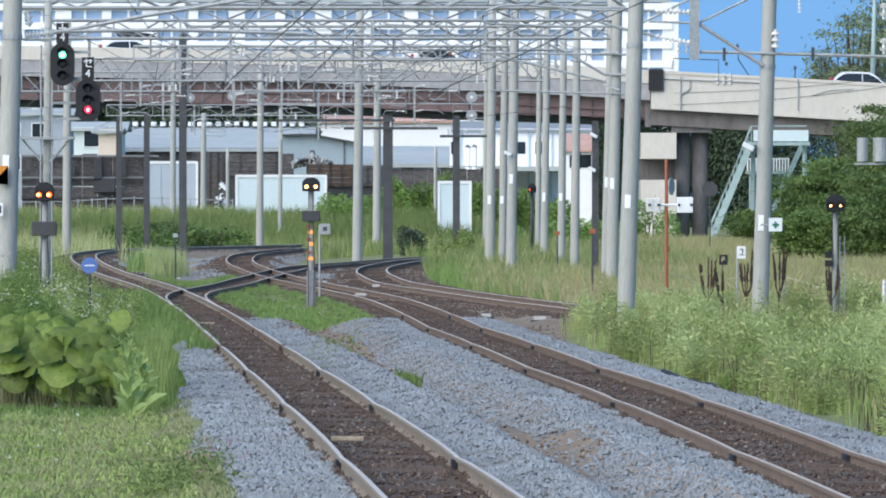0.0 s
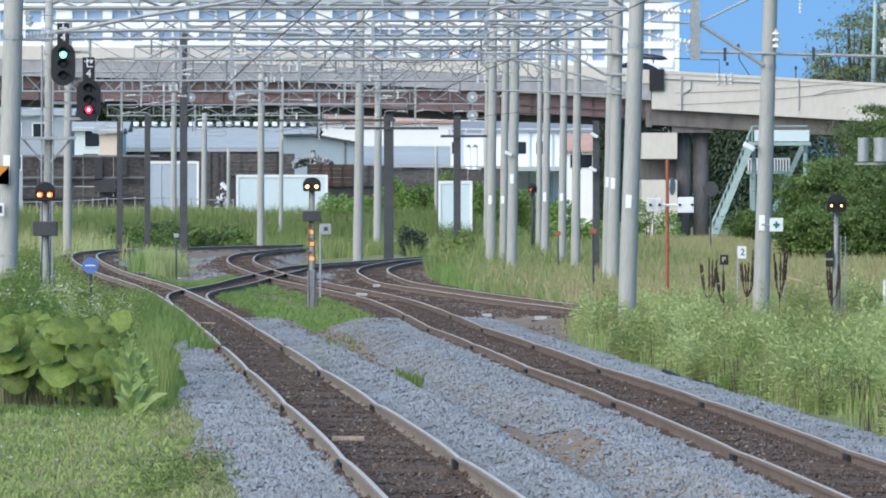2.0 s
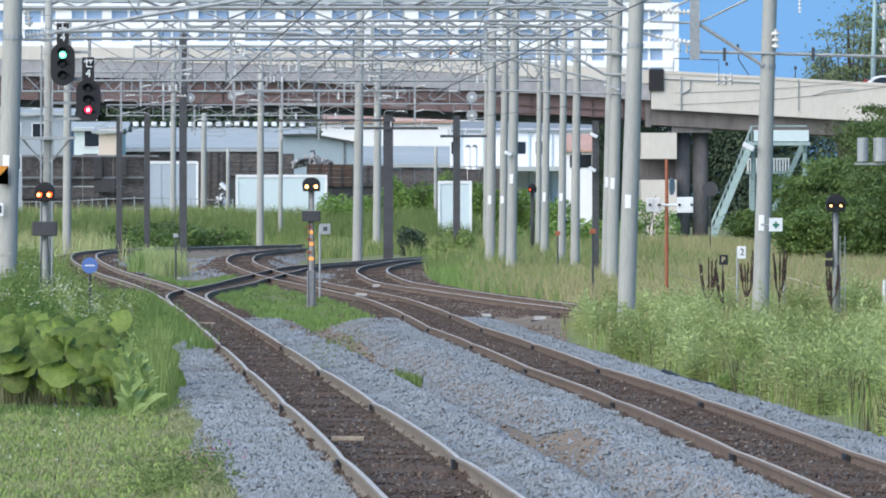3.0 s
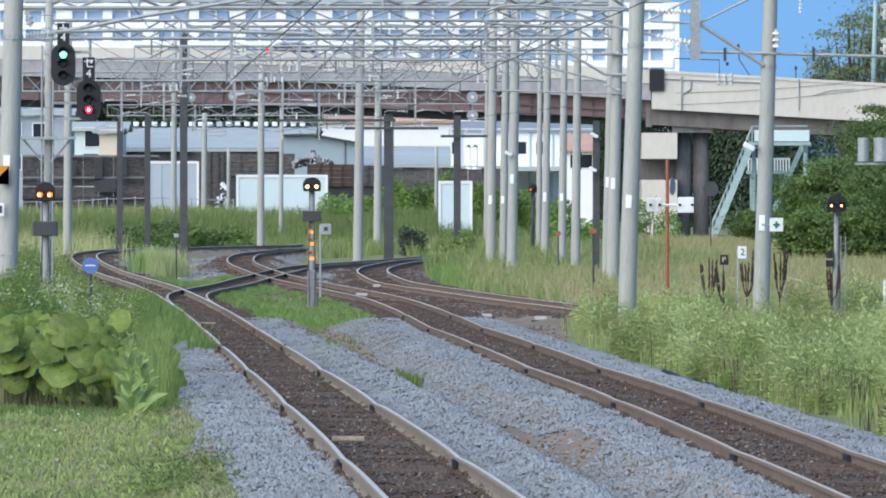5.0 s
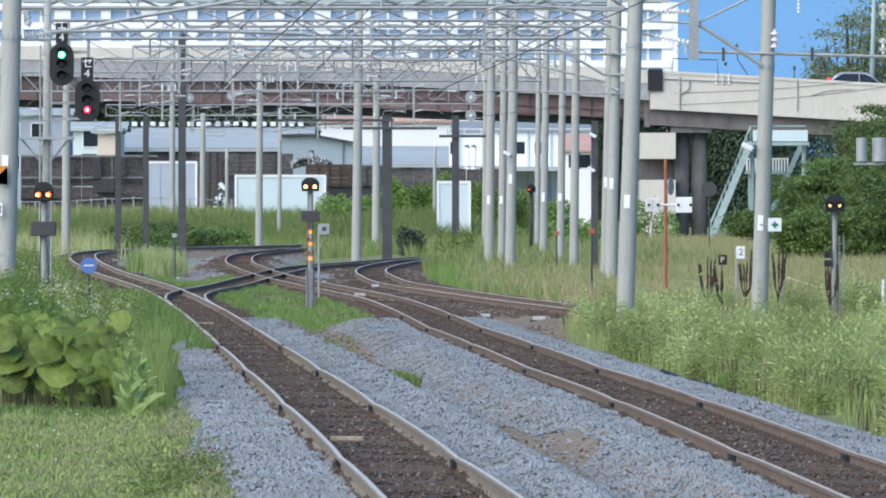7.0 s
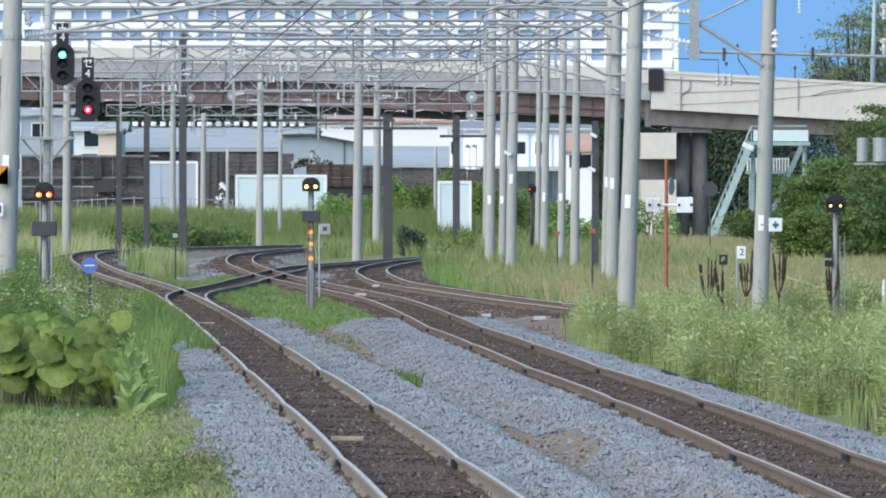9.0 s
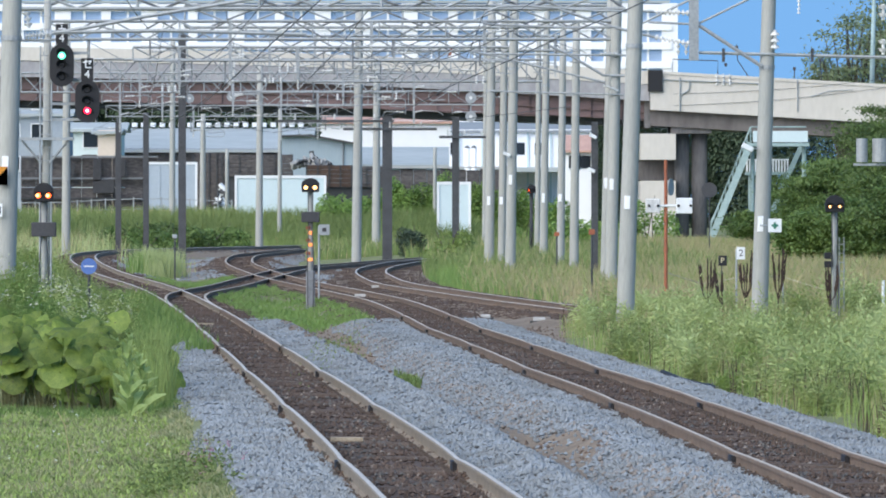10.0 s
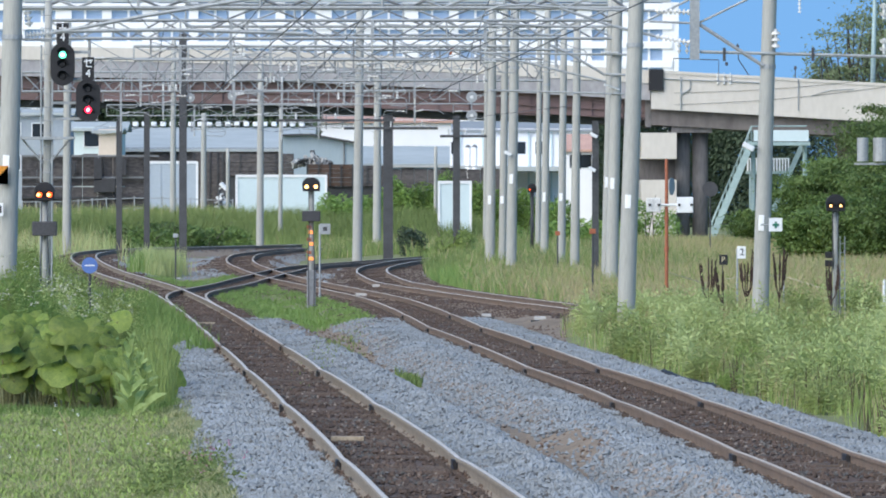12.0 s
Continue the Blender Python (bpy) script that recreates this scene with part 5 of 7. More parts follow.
def mullein(px, y, h, label, seed):
    """A pale woolly rosette plant: long leaves up a thick stem."""
    x = (px - 784) / 15800 * y
    p = thing("woolly_plant", label, "plant", (x, y, GZ(x, y)))
    part("stem", rod(bmesh.new(), (0, 0, -0.05), (0.02, 0, h), 0.02, 0.012, n=8), PALE_WEED, p)
    r = random.Random(seed)
    for k in range(26):
        t = k / 26
        a, l = k * 2.4, 0.38 * (1 - 0.5 * t) * r.uniform(0.75, 1.1)
        bm = bmesh.new()
        pts = [(0, 0.03), (0.35, 0.10), (0.7, 0.08), (1.0, 0.0)]
        lo, hi = [], []
        for u, w in pts:
            zz = l * (0.55 * u - 0.75 * u * u) + l * 0.35 * u
            lo.append(bm.verts.new((u * l, -w * l * 1.5, zz)))
            hi.append(bm.verts.new((u * l, w * l * 1.5, zz + 0.02)))
        for i in range(3):
            bm.faces.new((lo[i], lo[i + 1], hi[i + 1], hi[i]))
        leaf = part("leaf", bm, PALE_WEED, p, smooth=True)
        leaf.matrix_basis = pose(0, 0, 0.04 + h * 0.95 * t, 0, 0, math.degrees(a)) @ pose(0, 0, 0, 0, -28 - 34 * t, 0) @ pose(0, 0, 0, r.uniform(-40, 40), 0, 0)
    SWAYING.append(p)


PALE_WEED = surface("woolly_pale_leaf", (0.36, 0.46, 0.19), (0.24, 0.34, 0.11), size=0.3, fine=6, bump=0.2, rough=0.8, translucent=0.25)
mullein(232, 117, 1.05, "pale woolly rosette plant among broad leaves", 1)
mullein(252, 119, 0.7, "pale woolly rosette plant behind another", 2)
mullein(205, 128, 0.9, "tall pale woolly plant by the broad leaves", 3)


stalk = thing("dry_stalk", "thin dry grass stalk in the lawn", "dead plant", (-3.737, 90, GZ(-3.737, 90)))
part("stem", tube(bmesh.new(), [(0, 0, -0.02), (-0.02, 0, 0.3), (-0.06, 0, 0.55), (-0.13, 0, 0.68)], 0.006, 5), DRY_GRASS, stalk)


def dock(px, y, h, label, seed, n=7):
    """A dead dock: dark bare stalks with seed spikes."""
    x = (px - 784) / 15800 * y
    z = GZ(x, y)
    p = thing("dead_dock", label, "dead plant", (x, y, z), "dead dock stalks")
    r = random.Random(seed)
    fork = h * 0.42
    part("stalk", rod(bmesh.new(), (0, 0, -0.05), (0, 0, fork), 0.02, 0.015, n=6), DEAD_STALK, p)
    for k in range(n):
        a = r.uniform(-1, 1)
        low = Vector((0, 0, fork * r.uniform(0.75, 1.0)))
        bend = Vector((a * h * 0.10, r.uniform(-0.05, 0.05), h * 0.6))
        top = Vector((a * h * 0.14, bend.y, h * r.uniform(0.78, 1.0)))
        bm = bmesh.new()
        tube(bm, [low, low.lerp(bend, 0.6) + Vector((a * 0.04, 0, -0.02)), bend, top], 0.011, 5)
        for q in range(12):
            c = bend.lerp(top, q / 11)
            rod(bm, c + Vector((r.uniform(-0.014, 0.014), 0, -0.04)), c + Vector((r.uniform(-0.02, 0.02), 0, 0.06)), 0.027 * (1 - 0.05 * q), 0.012, n=5)
        part("seed_spike", bm, DEAD_STALK, p)


for k, (px, y, h) in enumerate(((1255, 205, 1.5), (1281, 210, 1.35), (1322, 207, 1.7), (1380, 205, 1.75), (1472, 203, 1.45))):
    dock(px, y, h, "tall dead brown dock stalks in the verge", k, 6 + k % 3)


# ---- catenary ----
def insulator(parent, a, b, r=0.07, sheds=7):
    """A string of white porcelain sheds from a to b."""
    a, b = Vector(a), Vector(b)
    d = (b - a).normalized()
    u = d.orthogonal().normalized()
    w = d.cross(u)
    steps = [(0.0, 0.35)]
    for i in range(sheds):
        steps += [((i + 0.14) / sheds, 0.35), ((i + 0.16) / sheds, 1.0), ((i + 0.6) / sheds, 0.7), ((i + 0.62) / sheds, 0.35)]
    bm = bmesh.new()
    last = None
    for q, wide in steps + [(1.0, 0.35)]:
        ring = [bm.verts.new(a.lerp(b, q) + r * wide * (math.cos(k * math.tau / 9) * u + math.sin(k * math.tau / 9) * w)) for k in range(9)]
        if last:
            for k in range(9):
                bm.faces.new((last[k - 1], last[k], ring[k], ring[k - 1]))
        else:
            bm.faces.new(ring[::-1])
        last = ring
    bm.faces.new(last)
    return part("insulator", bm, PORCELAIN, parent, "white ribbed porcelain insulator")


def portal(y, x0, x1, z_low, z_high, panel, label, r=0.045, diag=0.03, tilt=0.0, deep=0.6):
    """A box lattice beam across the tracks: two faces of chords and zigzag braces, tied across."""
    t = thing("catenary_beam", label, "catenary beam", (0, y, 0), "catenary beams")
    n = max(2, round((x1 - x0) / panel))
    for face in (0, 1) if deep else (0,):
        d = deep * face
        for z in (z_low, z_high):
            part("chord", rod(bmesh.new(), (x0, d, z), (x1, d, z + tilt), r, n=8), GALVANISED, t)
        for i in range(n):
            a, b = x0 + (x1 - x0) * i / n, x0 + (x1 - x0) * (i + 1) / n
            if face:
                a, b = a + 0.4 * panel, min(x1, b + 0.4 * panel)
            lo, hi = (z_low, z_high) if (i + face) % 2 else (z_high, z_low)
            # back face braces take a darker grey than the front ones
            part("brace", rod(bmesh.new(), (a, d, lo + tilt * i / n), (b, d, hi + tilt * (i + 1) / n), diag, n=6), MID_GREY_STEEL if face else GALVANISED, t)
            if i % 2 == 0 and not face:
                part("strut", rod(bmesh.new(), (a, d, z_low + tilt * i / n), (a, d, z_high + tilt * i / n), diag, n=6), GALVANISED, t)
    return t


def pull_off(t, x, z, length, way, drop=0.9):
    """A registration arm under a beam: hanging tube, hooked arm, thin stay and a string of three insulators."""
    part("drop_tube", rod(bmesh.new(), (x, 0.1, z), (x, 0.1, z - drop), 0.03, n=6), MID_GREY_STEEL, t)
    e = way * length
    part("hooked_arm", tube(bmesh.new(), [(x, 0.1, z - drop + 0.1), (x + e * 0.85, 0.1, z - drop + 0.16), (x + e * 0.96, 0.1, z - drop + 0.1), (x + e, 0.1, z - drop - 0.04),
                                          (x + e * 0.97, 0.1, z - drop - 0.18), (x + e * 0.88, 0.1, z - drop - 0.24), (x + e * 0.45, 0.1, z - drop - 0.2)], 0.024), GALVANISED, t)
    part("stay", rod(bmesh.new(), (x, 0.1, z - 0.1), (x + e * 0.8, 0.1, z - drop + 0.15), 0.012, n=5), MID_GREY_STEEL, t)
    insulator(t, (x + way * 0.1, 0.02, z - drop + 0.12), (x + way * 0.5, 0.02, z - drop + 0.14), 0.06, 3)


def hanger(t, x, y, z_top, z_bottom, w=0.1):
    """A drop post under a beam, with its pair of insulators and a steady arm."""
    part("drop_post", box(bmesh.new(), x - w / 2, x + w / 2, y - w / 2, y + w / 2, z_bottom, z_top), GALVANISED, t)
    insulator(t, (x + 0.03, y, z_bottom + 0.5), (x + 0.45, y, z_bottom + 0.58), 0.06, 5)
    part("steady_arm", tube(bmesh.new(), [(x + 0.45, y, z_bottom + 0.58), (x + 1.2, y, z_bottom + 0.55), (x + 1.5, y, z_bottom + 0.35)], 0.022), GALVANISED, t)
    insulator(t, (x, y, z_bottom), (x, y, z_bottom - 0.35), 0.06, 4)


for y, x0, x1, za, zb, panel, label, drops in (
        (290, -12.83, 5.543, 8.12, 8.707, 1.1, "long galvanised lattice beam carrying drop posts", [(410, 130), (660, 75), (860, 85)]),
        (330, -11.404, 2.673, 8.126, 8.628, 1.0, "galvanised lattice beam across the curving tracks", [(320, 150), (530, 140), (480, 130)]),
        (350, -6.734, 4.785, 8.877, 9.453, 1.2, "galvanised lattice beam between concrete poles", [(560, 110), (700, 105), (985, 120)]),
        (380, -15.729, 4.425, 8.116, 9.054, 0.8, "far lattice beam with close zigzag braces", [(250, 175), (415, 190), (610, 170), (735, 175)]),
        (430, -20.248, -1.742, 8.362, 9.287, 0.9, "far lattice beam in front of the overpass", [(215, 220), (290, 200), (500, 235)]),
        (450, -9.797, 2.392, 8.016, 8.7, 1.0, "far low lattice beam in front of the overpass", [(565, 235), (735, 215)]),
        (470, -17.67, -4.284, 7.645, 8.21, 1.2, "far lattice beam under the overpass", [(345, 230), (462, 220)])):
    beam = portal(y, x0, x1, za, zb, panel, label) if y < 440 else portal(y, x0, x1, za, zb, panel, label, 0.032, 0.018, deep=0)
    if y == 380:
        for px, py, tall in ((290, 155, 12), (302, 156, 12), (313, 155, 12), (498, 118, 16), (512, 118, 16), (526, 118, 16), (472, 141, 10), (486, 141, 10), (500, 141, 10),
                             (417, 112, 10), (417, 128, 10), (563, 66, 16), (578, 66, 16), (592, 66, 16), (652, 120, 12), (654, 138, 12), (704, 168, 14), (600, 170, 12), (742, 96, 12), (846, 140, 14), (858, 140, 14)):
            insulator(beam, ((px - 784) / 15800 * y, -0.15, EYE_HEIGHT - (py + tall / 2 - 384) / 15800 * y), ((px - 784) / 15800 * y, -0.15, EYE_HEIGHT - (py - tall / 2 - 384) / 15800 * y), 0.07, 3)
    r_arms = random.Random(y)
    n_arms = int((x1 - x0) / 2.6)
    for k in range(n_arms):
        x = x0 + (x1 - x0) * (k + r_arms.uniform(0.2, 0.8)) / n_arms
        pull_off(beam, x, za, r_arms.uniform(0.9, 1.9), r_arms.choice((-1, 1)), r_arms.uniform(0.45, 1.0))
    for px, py in drops:
        hanger(beam, (px - 784) / 15800 * y, 0, zb, EYE_HEIGHT - (py - 384) / 15800 * y)
portal(250, -11.93, 5.158, 8.174, 8.871, 1.7, "near lattice beam high across the tracks", 0.05, 0.04)
portal(310, -8.908, 6.2, 8.932, 9.697, 2.0, "lattice beam behind the near one", 0.04, 0.035)

# the dark cross-arms on the old beam poles
for px, y, py, xa, xb in ((688, 400, 227, 610, 776), (809, 420, 241, 780, 870), (688, 400, 213, 490, 700)):
    arm = thing("insulator_rack", "dark steel rack of insulators bolted to a pole", "insulator rack", ((px - 784) / 15800 * y, y - 0.25, EYE_HEIGHT - (py - 384) / 15800 * y))
    a, b = (xa - px) / 15800 * y, (xb - px) / 15800 * y
    part("bar", box(bmesh.new(), a, b, -0.05, 0.05, -0.07, 0.05), DARK_STEEL, arm)
    for k in range(3):
        x = a + (b - a) * (k + 0.5) / 3
        insulator(arm, (x, 0, 0.05), (x, 0, 0.32), 0.06, 3)

# the near brackets: the one on the thick pole, and the pair hung before the right-hand poles
bracket = thing("cantilever_bracket", "galvanised tube bracket with a ribbed insulator", "bracket", (0, 175, 0))
insulator(bracket, (-8.163, 0, 5.875), (-7.609, 0, 5.931), 0.085, 8)
insulator(bracket, (-8.13, 0, 6.352), (-8.085, 0, 6.042), 0.09, 3)
part("tube", tube(bmesh.new(), [(-7.609, 0, 5.931), (-6.911, 0, 6.053), (-5.804, 0, 6.263), (-4.032, 0, 6.551), (-1.595, 0, 7.016)], 0.042), GALVANISED, bracket)
part("tube", tube(bmesh.new(), [(-7.609, 0, 5.953), (-5.361, 0, 5.986), (-2.647, 0, 5.909)], 0.042), GALVANISED, bracket)
part("arm", tube(bmesh.new(), [(-8.418, 0, 5.798), (-7.665, 0, 5.798)], 0.03), GALVANISED, bracket)
for a, b in (((175, 45), (215, 54)), ((300, 22), (345, 53)), ((130, 53), (150, 70))):
    part("stay", rod(bmesh.new(), ((a[0] - 784) / 90.3, 0, EYE_HEIGHT - (a[1] - 384) / 90.3), ((b[0] - 784) / 90.3, 0, EYE_HEIGHT - (b[1] - 384) / 90.3), 0.018), GALVANISED, bracket)

frame_right = thing("catenary_bracket_frame", "galvanised drop post with tube brackets and insulators", "bracket", (0, 204.85, 0))
part("drop_post", box(bmesh.new(), 5.679, 5.899, -0.1, 0.1, 5.924, 8.077), GALVANISED, frame_right, "thick grey drop post")
insulator(frame_right, (5.679, 0, 7.013), (4.875, 0, 7.052), 0.075, 8)
insulator(frame_right, (5.679, 0, 6.313), (4.875, 0, 6.469), 0.075, 8)
insulator(frame_right, (5.432, 0, 6.287), (5.432, 0, 6.054), 0.05, 2)
insulator(frame_right, (5.614, 0, 6.287), (5.614, 0, 6.054), 0.05, 2)
part("tube", tube(bmesh.new(), [(4.875, 0, 7.052), (3.578, 0, 7.065), (1.893, 0, 7.182), (1.309, 0, 7.156), (1.011, 0, 7.039), (0.895, 0, 6.91),
                               (0.933, 0, 6.806), (1.089, 0, 6.754), (2.93, 0, 6.676), (4.032, 0, 6.689)], 0.033), GALVANISED, frame_right)
part("tube", tube(bmesh.new(), [(4.875, 0, 6.469), (3.838, 0, 6.715), (2.671, 0, 7.117)], 0.036), GALVANISED, frame_right)
part("beam", tube(bmesh.new(), [(5.912, 0, 6.106), (7.987, 0, 6.054), (10.839, 0, 5.976)], 0.042), GALVANISED, frame_right)
part("beam", tube(bmesh.new(), [(5.912, 0, 6.754), (4.745, 0, 6.806)], 0.03), GALVANISED, frame_right)
part("brace", tube(bmesh.new(), [(5.912, 0, 6.728), (7.364, 0, 5.782)], 0.05), GALVANISED, frame_right)
part("brace", tube(bmesh.new(), [(5.912, 0, 6.78), (7.079, 0, 7.35)], 0.03), GALVANISED, frame_right)
part("brace", tube(bmesh.new(), [(4.291, 0, 6.624), (5.912, 0, 7.428)], 0.03), GALVANISED, frame_right)
for px in (1283, 1440):
    part("clip", box(bmesh.new(), (px - 786.5) / 15800 * 204.85, (px - 781.5) / 15800 * 204.85, -0.06, 0.06, 5.89, 6.2), DARK_STEEL, frame_right)
insulator(frame_right, (7.649, -0.1, 6.184), (7.649, -0.1, 6.624), 0.11, 3)
insulator(frame_right, (8.194, -0.1, 6.987), (8.194, -0.1, 7.35), 0.04, 4)
for py in (20, 82):
    insulator(frame_right, (10.139, 0, (384 - py + 14) / 77.13 + 2.32), (10.139, 0, (384 - py - 14) / 77.13 + 2.32), 0.12, 2)

arm_low = thing("cantilever_bracket", "galvanised arm between two concrete poles", "bracket", (0, 289.8, 0))
part("tube", tube(bmesh.new(), [(0.99, 0, 7.712), (1.761, 0, 7.566), (3.228, 0, 7.199), (5.337, 0, 6.704)], 0.04), GALVANISED, arm_low)
part("tube", tube(bmesh.new(), [(1.394, 0, 7.639), (5.979, 0, 7.584)], 0.04), GALVANISED, arm_low)
part("tube", tube(bmesh.new(), [(1.577, 0, 6.429), (6.163, 0, 6.3)], 0.035), GALVANISED, arm_low)
part("tube", tube(bmesh.new(), [(3.503, 0, 7.896), (4.145, 0, 7.602), (5.246, 0, 6.942), (5.943, 0, 6.924)], 0.05), GALVANISED, arm_low)
insulator(arm_low, (5.136, -0.2, 7.639), (5.723, -0.2, 7.639), 0.06, 6)
insulator(arm_low, (5.246, -0.2, 6.612), (5.759, -0.2, 6.429), 0.06, 6)

# wires over the tracks
def wire(points, r=0.009):
    w = thing("overhead_wire", "thin dark overhead wire", "wire", group="overhead wires")
    part("strand", tube(bmesh.new(), points, r, 5), DARK_STEEL, w)


for line, lo, hi in ((LINE_ONE, 60, 330), (LINE_TWO, 60, 330)):
    pts = [p for p in line[:int(np.argmax(line[:, 1])):8] if lo < p[1] < hi]
    wire([(p[0], p[1], rise(p[1]) + 5.15) for p in pts])
    wire([(p[0], p[1], rise(p[1]) + 5.95) for p in pts], 0.006)
for xa, ya, za, xb, yb, zb in ((-6.2, 250, 8.9, -9.5, 430, 9.35), (-2.0, 250, 8.2, -8.0, 450, 8.7), (1.5, 250, 8.9, 0.2, 450, 8.75), (-9.0, 290, 8.75, -15.5, 470, 8.25), (3.2, 290, 8.7, 2.0, 450, 8.0),
                               (-4.0, 310, 9.7, -1.0, 430, 9.3), (-11.5, 290, 8.15, -17.0, 430, 8.4), (0.5, 310, 8.95, -6.0, 470, 7.7), (-7.5, 190, 8.3, -9.8, 330, 8.6), (2.2, 205, 6.9, -2.5, 330, 8.15)):
    wire([(xa + (xb - xa) * k / 12, ya + (yb - ya) * k / 12, za + (zb - za) * k / 12 - 0.5 * math.sin(math.pi * k / 12)) for k in range(13)], 0.012)
for line, y0, y1 in ((LINE_CROSS, 200, 330), (LINE_THREE, 225, 335)):
    pts = [p for p in line[:int(np.argmax(line[:, 1])):6] if y0 < p[1] < y1]
    wire([(p[0], p[1], rise(p[1]) + 5.2) for p in pts], 0.008)
# drooping feeders along the ramp side
for py0, py1 in ((165, 135), (186, 150)):
    wire([((1195 + 400 * i / 10 - 784) / 15800 * 564.64, 564.64, EYE_HEIGHT - (py0 + (py1 - py0) * i / 10 + 6 * math.sin(i * 0.31) - 384) / 15800 * 564.64) for i in range(11)], 0.012)


# ---- writing ----
def letters(parent, text, size, at, material, name="lettering"):
    """Raised characters that face the camera's side (towards -y)."""
    curve = bpy.data.curves.new(name, "FONT")
    curve.body, curve.size, curve.align_x, curve.align_y, curve.extrude = text, size, "CENTER", "CENTER", 0.003
    tmp = new("lettering_draft", curve)
    me = bpy.data.meshes.new_from_object(tmp.evaluated_get(bpy.context.evaluated_depsgraph_get()))
    bpy.data.objects.remove(tmp)
    me.materials.clear()
    me.materials.append(material)
    ob = new(name, me)
    ob.parent = parent
    ob.matrix_basis = pose(at[0], at[1], at[2], 90, 0, 0)
    return tagged(ob, "raised character")


# ---- signals ----
def oval_plate(w, h, y0, y1, cz=0.0, cx=0.0):
    """A stadium-shaped plate, with the rounded ends of a signal's backboard."""
    r = w / 2
    pts = [(cx + r * math.cos(a), cz + (h / 2 - r) + r * math.sin(a)) for a in np.linspace(0, math.pi, 13)]
    pts += [(cx + r * math.cos(a), cz - (h / 2 - r) + r * math.sin(a)) for a in np.linspace(math.pi, 2 * math.pi, 13)]
    return profile_y(bmesh.new(), pts, y0, y1)


def lens(parent, name, x, y, z, r, material, label):
    bm = bmesh.new()
    rod(bm, (x, y, z), (x, y - 0.03, z), r, r * 0.75, n=16)
    return part(name, bm, material, parent, label, smooth=False)


def visor(parent, x, y, z, r, material=BLACK_PAINT):
    bm = bmesh.new()
    a = [bm.verts.new((x + r * math.cos(t), y, z + r * math.sin(t))) for t in np.linspace(-0.2, math.pi + 0.2, 13)]
    b = [bm.verts.new((x + r * math.cos(t), y - 0.16, z + r * math.sin(t))) for t in np.linspace(0.25, math.pi - 0.25, 13)]
    for k in range(1, 13):
        bm.faces.new((a[k - 1], a[k], b[k], b[k - 1]))
    bmesh.ops.solidify(bm, geom=bm.faces[:], thickness=0.008)
    return part("visor", bm, material, parent)


def colour_signal(cx, cz, y, lit, lit_z, label, material, sign_z, chars):
    s = thing("railway_signal", label, "signal", (cx, y, cz), "colour-light signals")
    w, h = 0.517, 0.914
    head = part("backboard", oval_plate(w, h, 0, 0.03), BLACK_PAINT, s, "black oval backboard")
    part("housing", soft_box(-0.13, 0.13, 0.03, 0.25, -h * 0.4, h * 0.4, 0.03), BLACK_PAINT, s)
    for k in range(3):
        z = 0.25 - 0.25 * k
        if abs(z - lit_z) > 0.1:
            lens(s, "lens", 0, 0, z, 0.075, BLACK_PAINT, "unlit dark lens")
        visor(s, 0, 0, z, 0.115)
    lens(s, "lit_lens", 0, -0.005, lit_z, 0.075, material, lit)
    lens(s, "lamp_core", 0, -0.03, lit_z, 0.034, LAMP_CORE, "bright lamp core")
    plate = part("sign_plate", box(bmesh.new(), -0.13, 0.13, -0.01, 0.02, h / 2 - 0.02, h / 2 + sign_z), BLACK_PAINT, s, "black plate with white characters")
    letters(s, "4", 0.24, (0.0, -0.014, h / 2 + 0.11), WHITE_PAINT)
    if chars:
        # the katakana above the number, drawn in four strokes
        zc = h / 2 + 0.33
        for a, b in (((-0.09, 0.04), (0.09, 0.07)), ((0.09, 0.07), (0.04, 0.0)), ((-0.03, 0.1), (-0.03, -0.07)), ((-0.03, -0.07), (0.09, -0.07))):
            part("stroke", rod(bmesh.new(), (a[0], -0.018, zc + a[1]), (b[0], -0.018, zc + b[1]), 0.014, n=6), WHITE_PAINT, s)
    else:
        part("stroke", box(bmesh.new(), -0.08, 0.08, -0.02, -0.012, h / 2 + 0.3, h / 2 + 0.325), WHITE_PAINT, s, "white bar")
        part("stroke", box(bmesh.new(), -0.012, 0.012, -0.02, -0.012, h / 2 + 0.3, h / 2 + 0.4), WHITE_PAINT, s)
    return s


SY = 190.0
mast = thing("signal_mast", "slim grey signal mast with ladder rails and brackets", "signal mast", (-8.442, SY, GZ(-8.442, SY) - 0.3))
mz = mast.location.z
part("pole", rod(bmesh.new(), (0, 0.3, 0), (0.05, 0.3, 7.058 - mz), 0.1, 0.08, n=12), POLE_CONCRETE, mast, smooth=True)
for px in (72, 92):
    part("ladder_rail", rod(bmesh.new(), ((px - 82) / 83.2, 0.1, 0), ((px - 80) / 83.2, 0.1, 5.976 - mz), 0.018), GALVANISED, mast)
for k in range(24):
    part("rung", rod(bmesh.new(), (-0.11, 0.1, 0.5 + 0.28 * k), (0.13, 0.1, 0.5 + 0.28 * k), 0.01, n=6), GALVANISED, mast)
part("platform", box(bmesh.new(), -0.577, 0.601, 0, 0.5, 3.967 - mz, 4.028 - mz), GALVANISED, mast)
for sx in (-1, 1):
    part("brace", rod(bmesh.new(), (sx * 0.5, 0.2, 3.967 - mz), (sx * 0.08, 0.25, 3.474 - mz), 0.022), GALVANISED, mast)
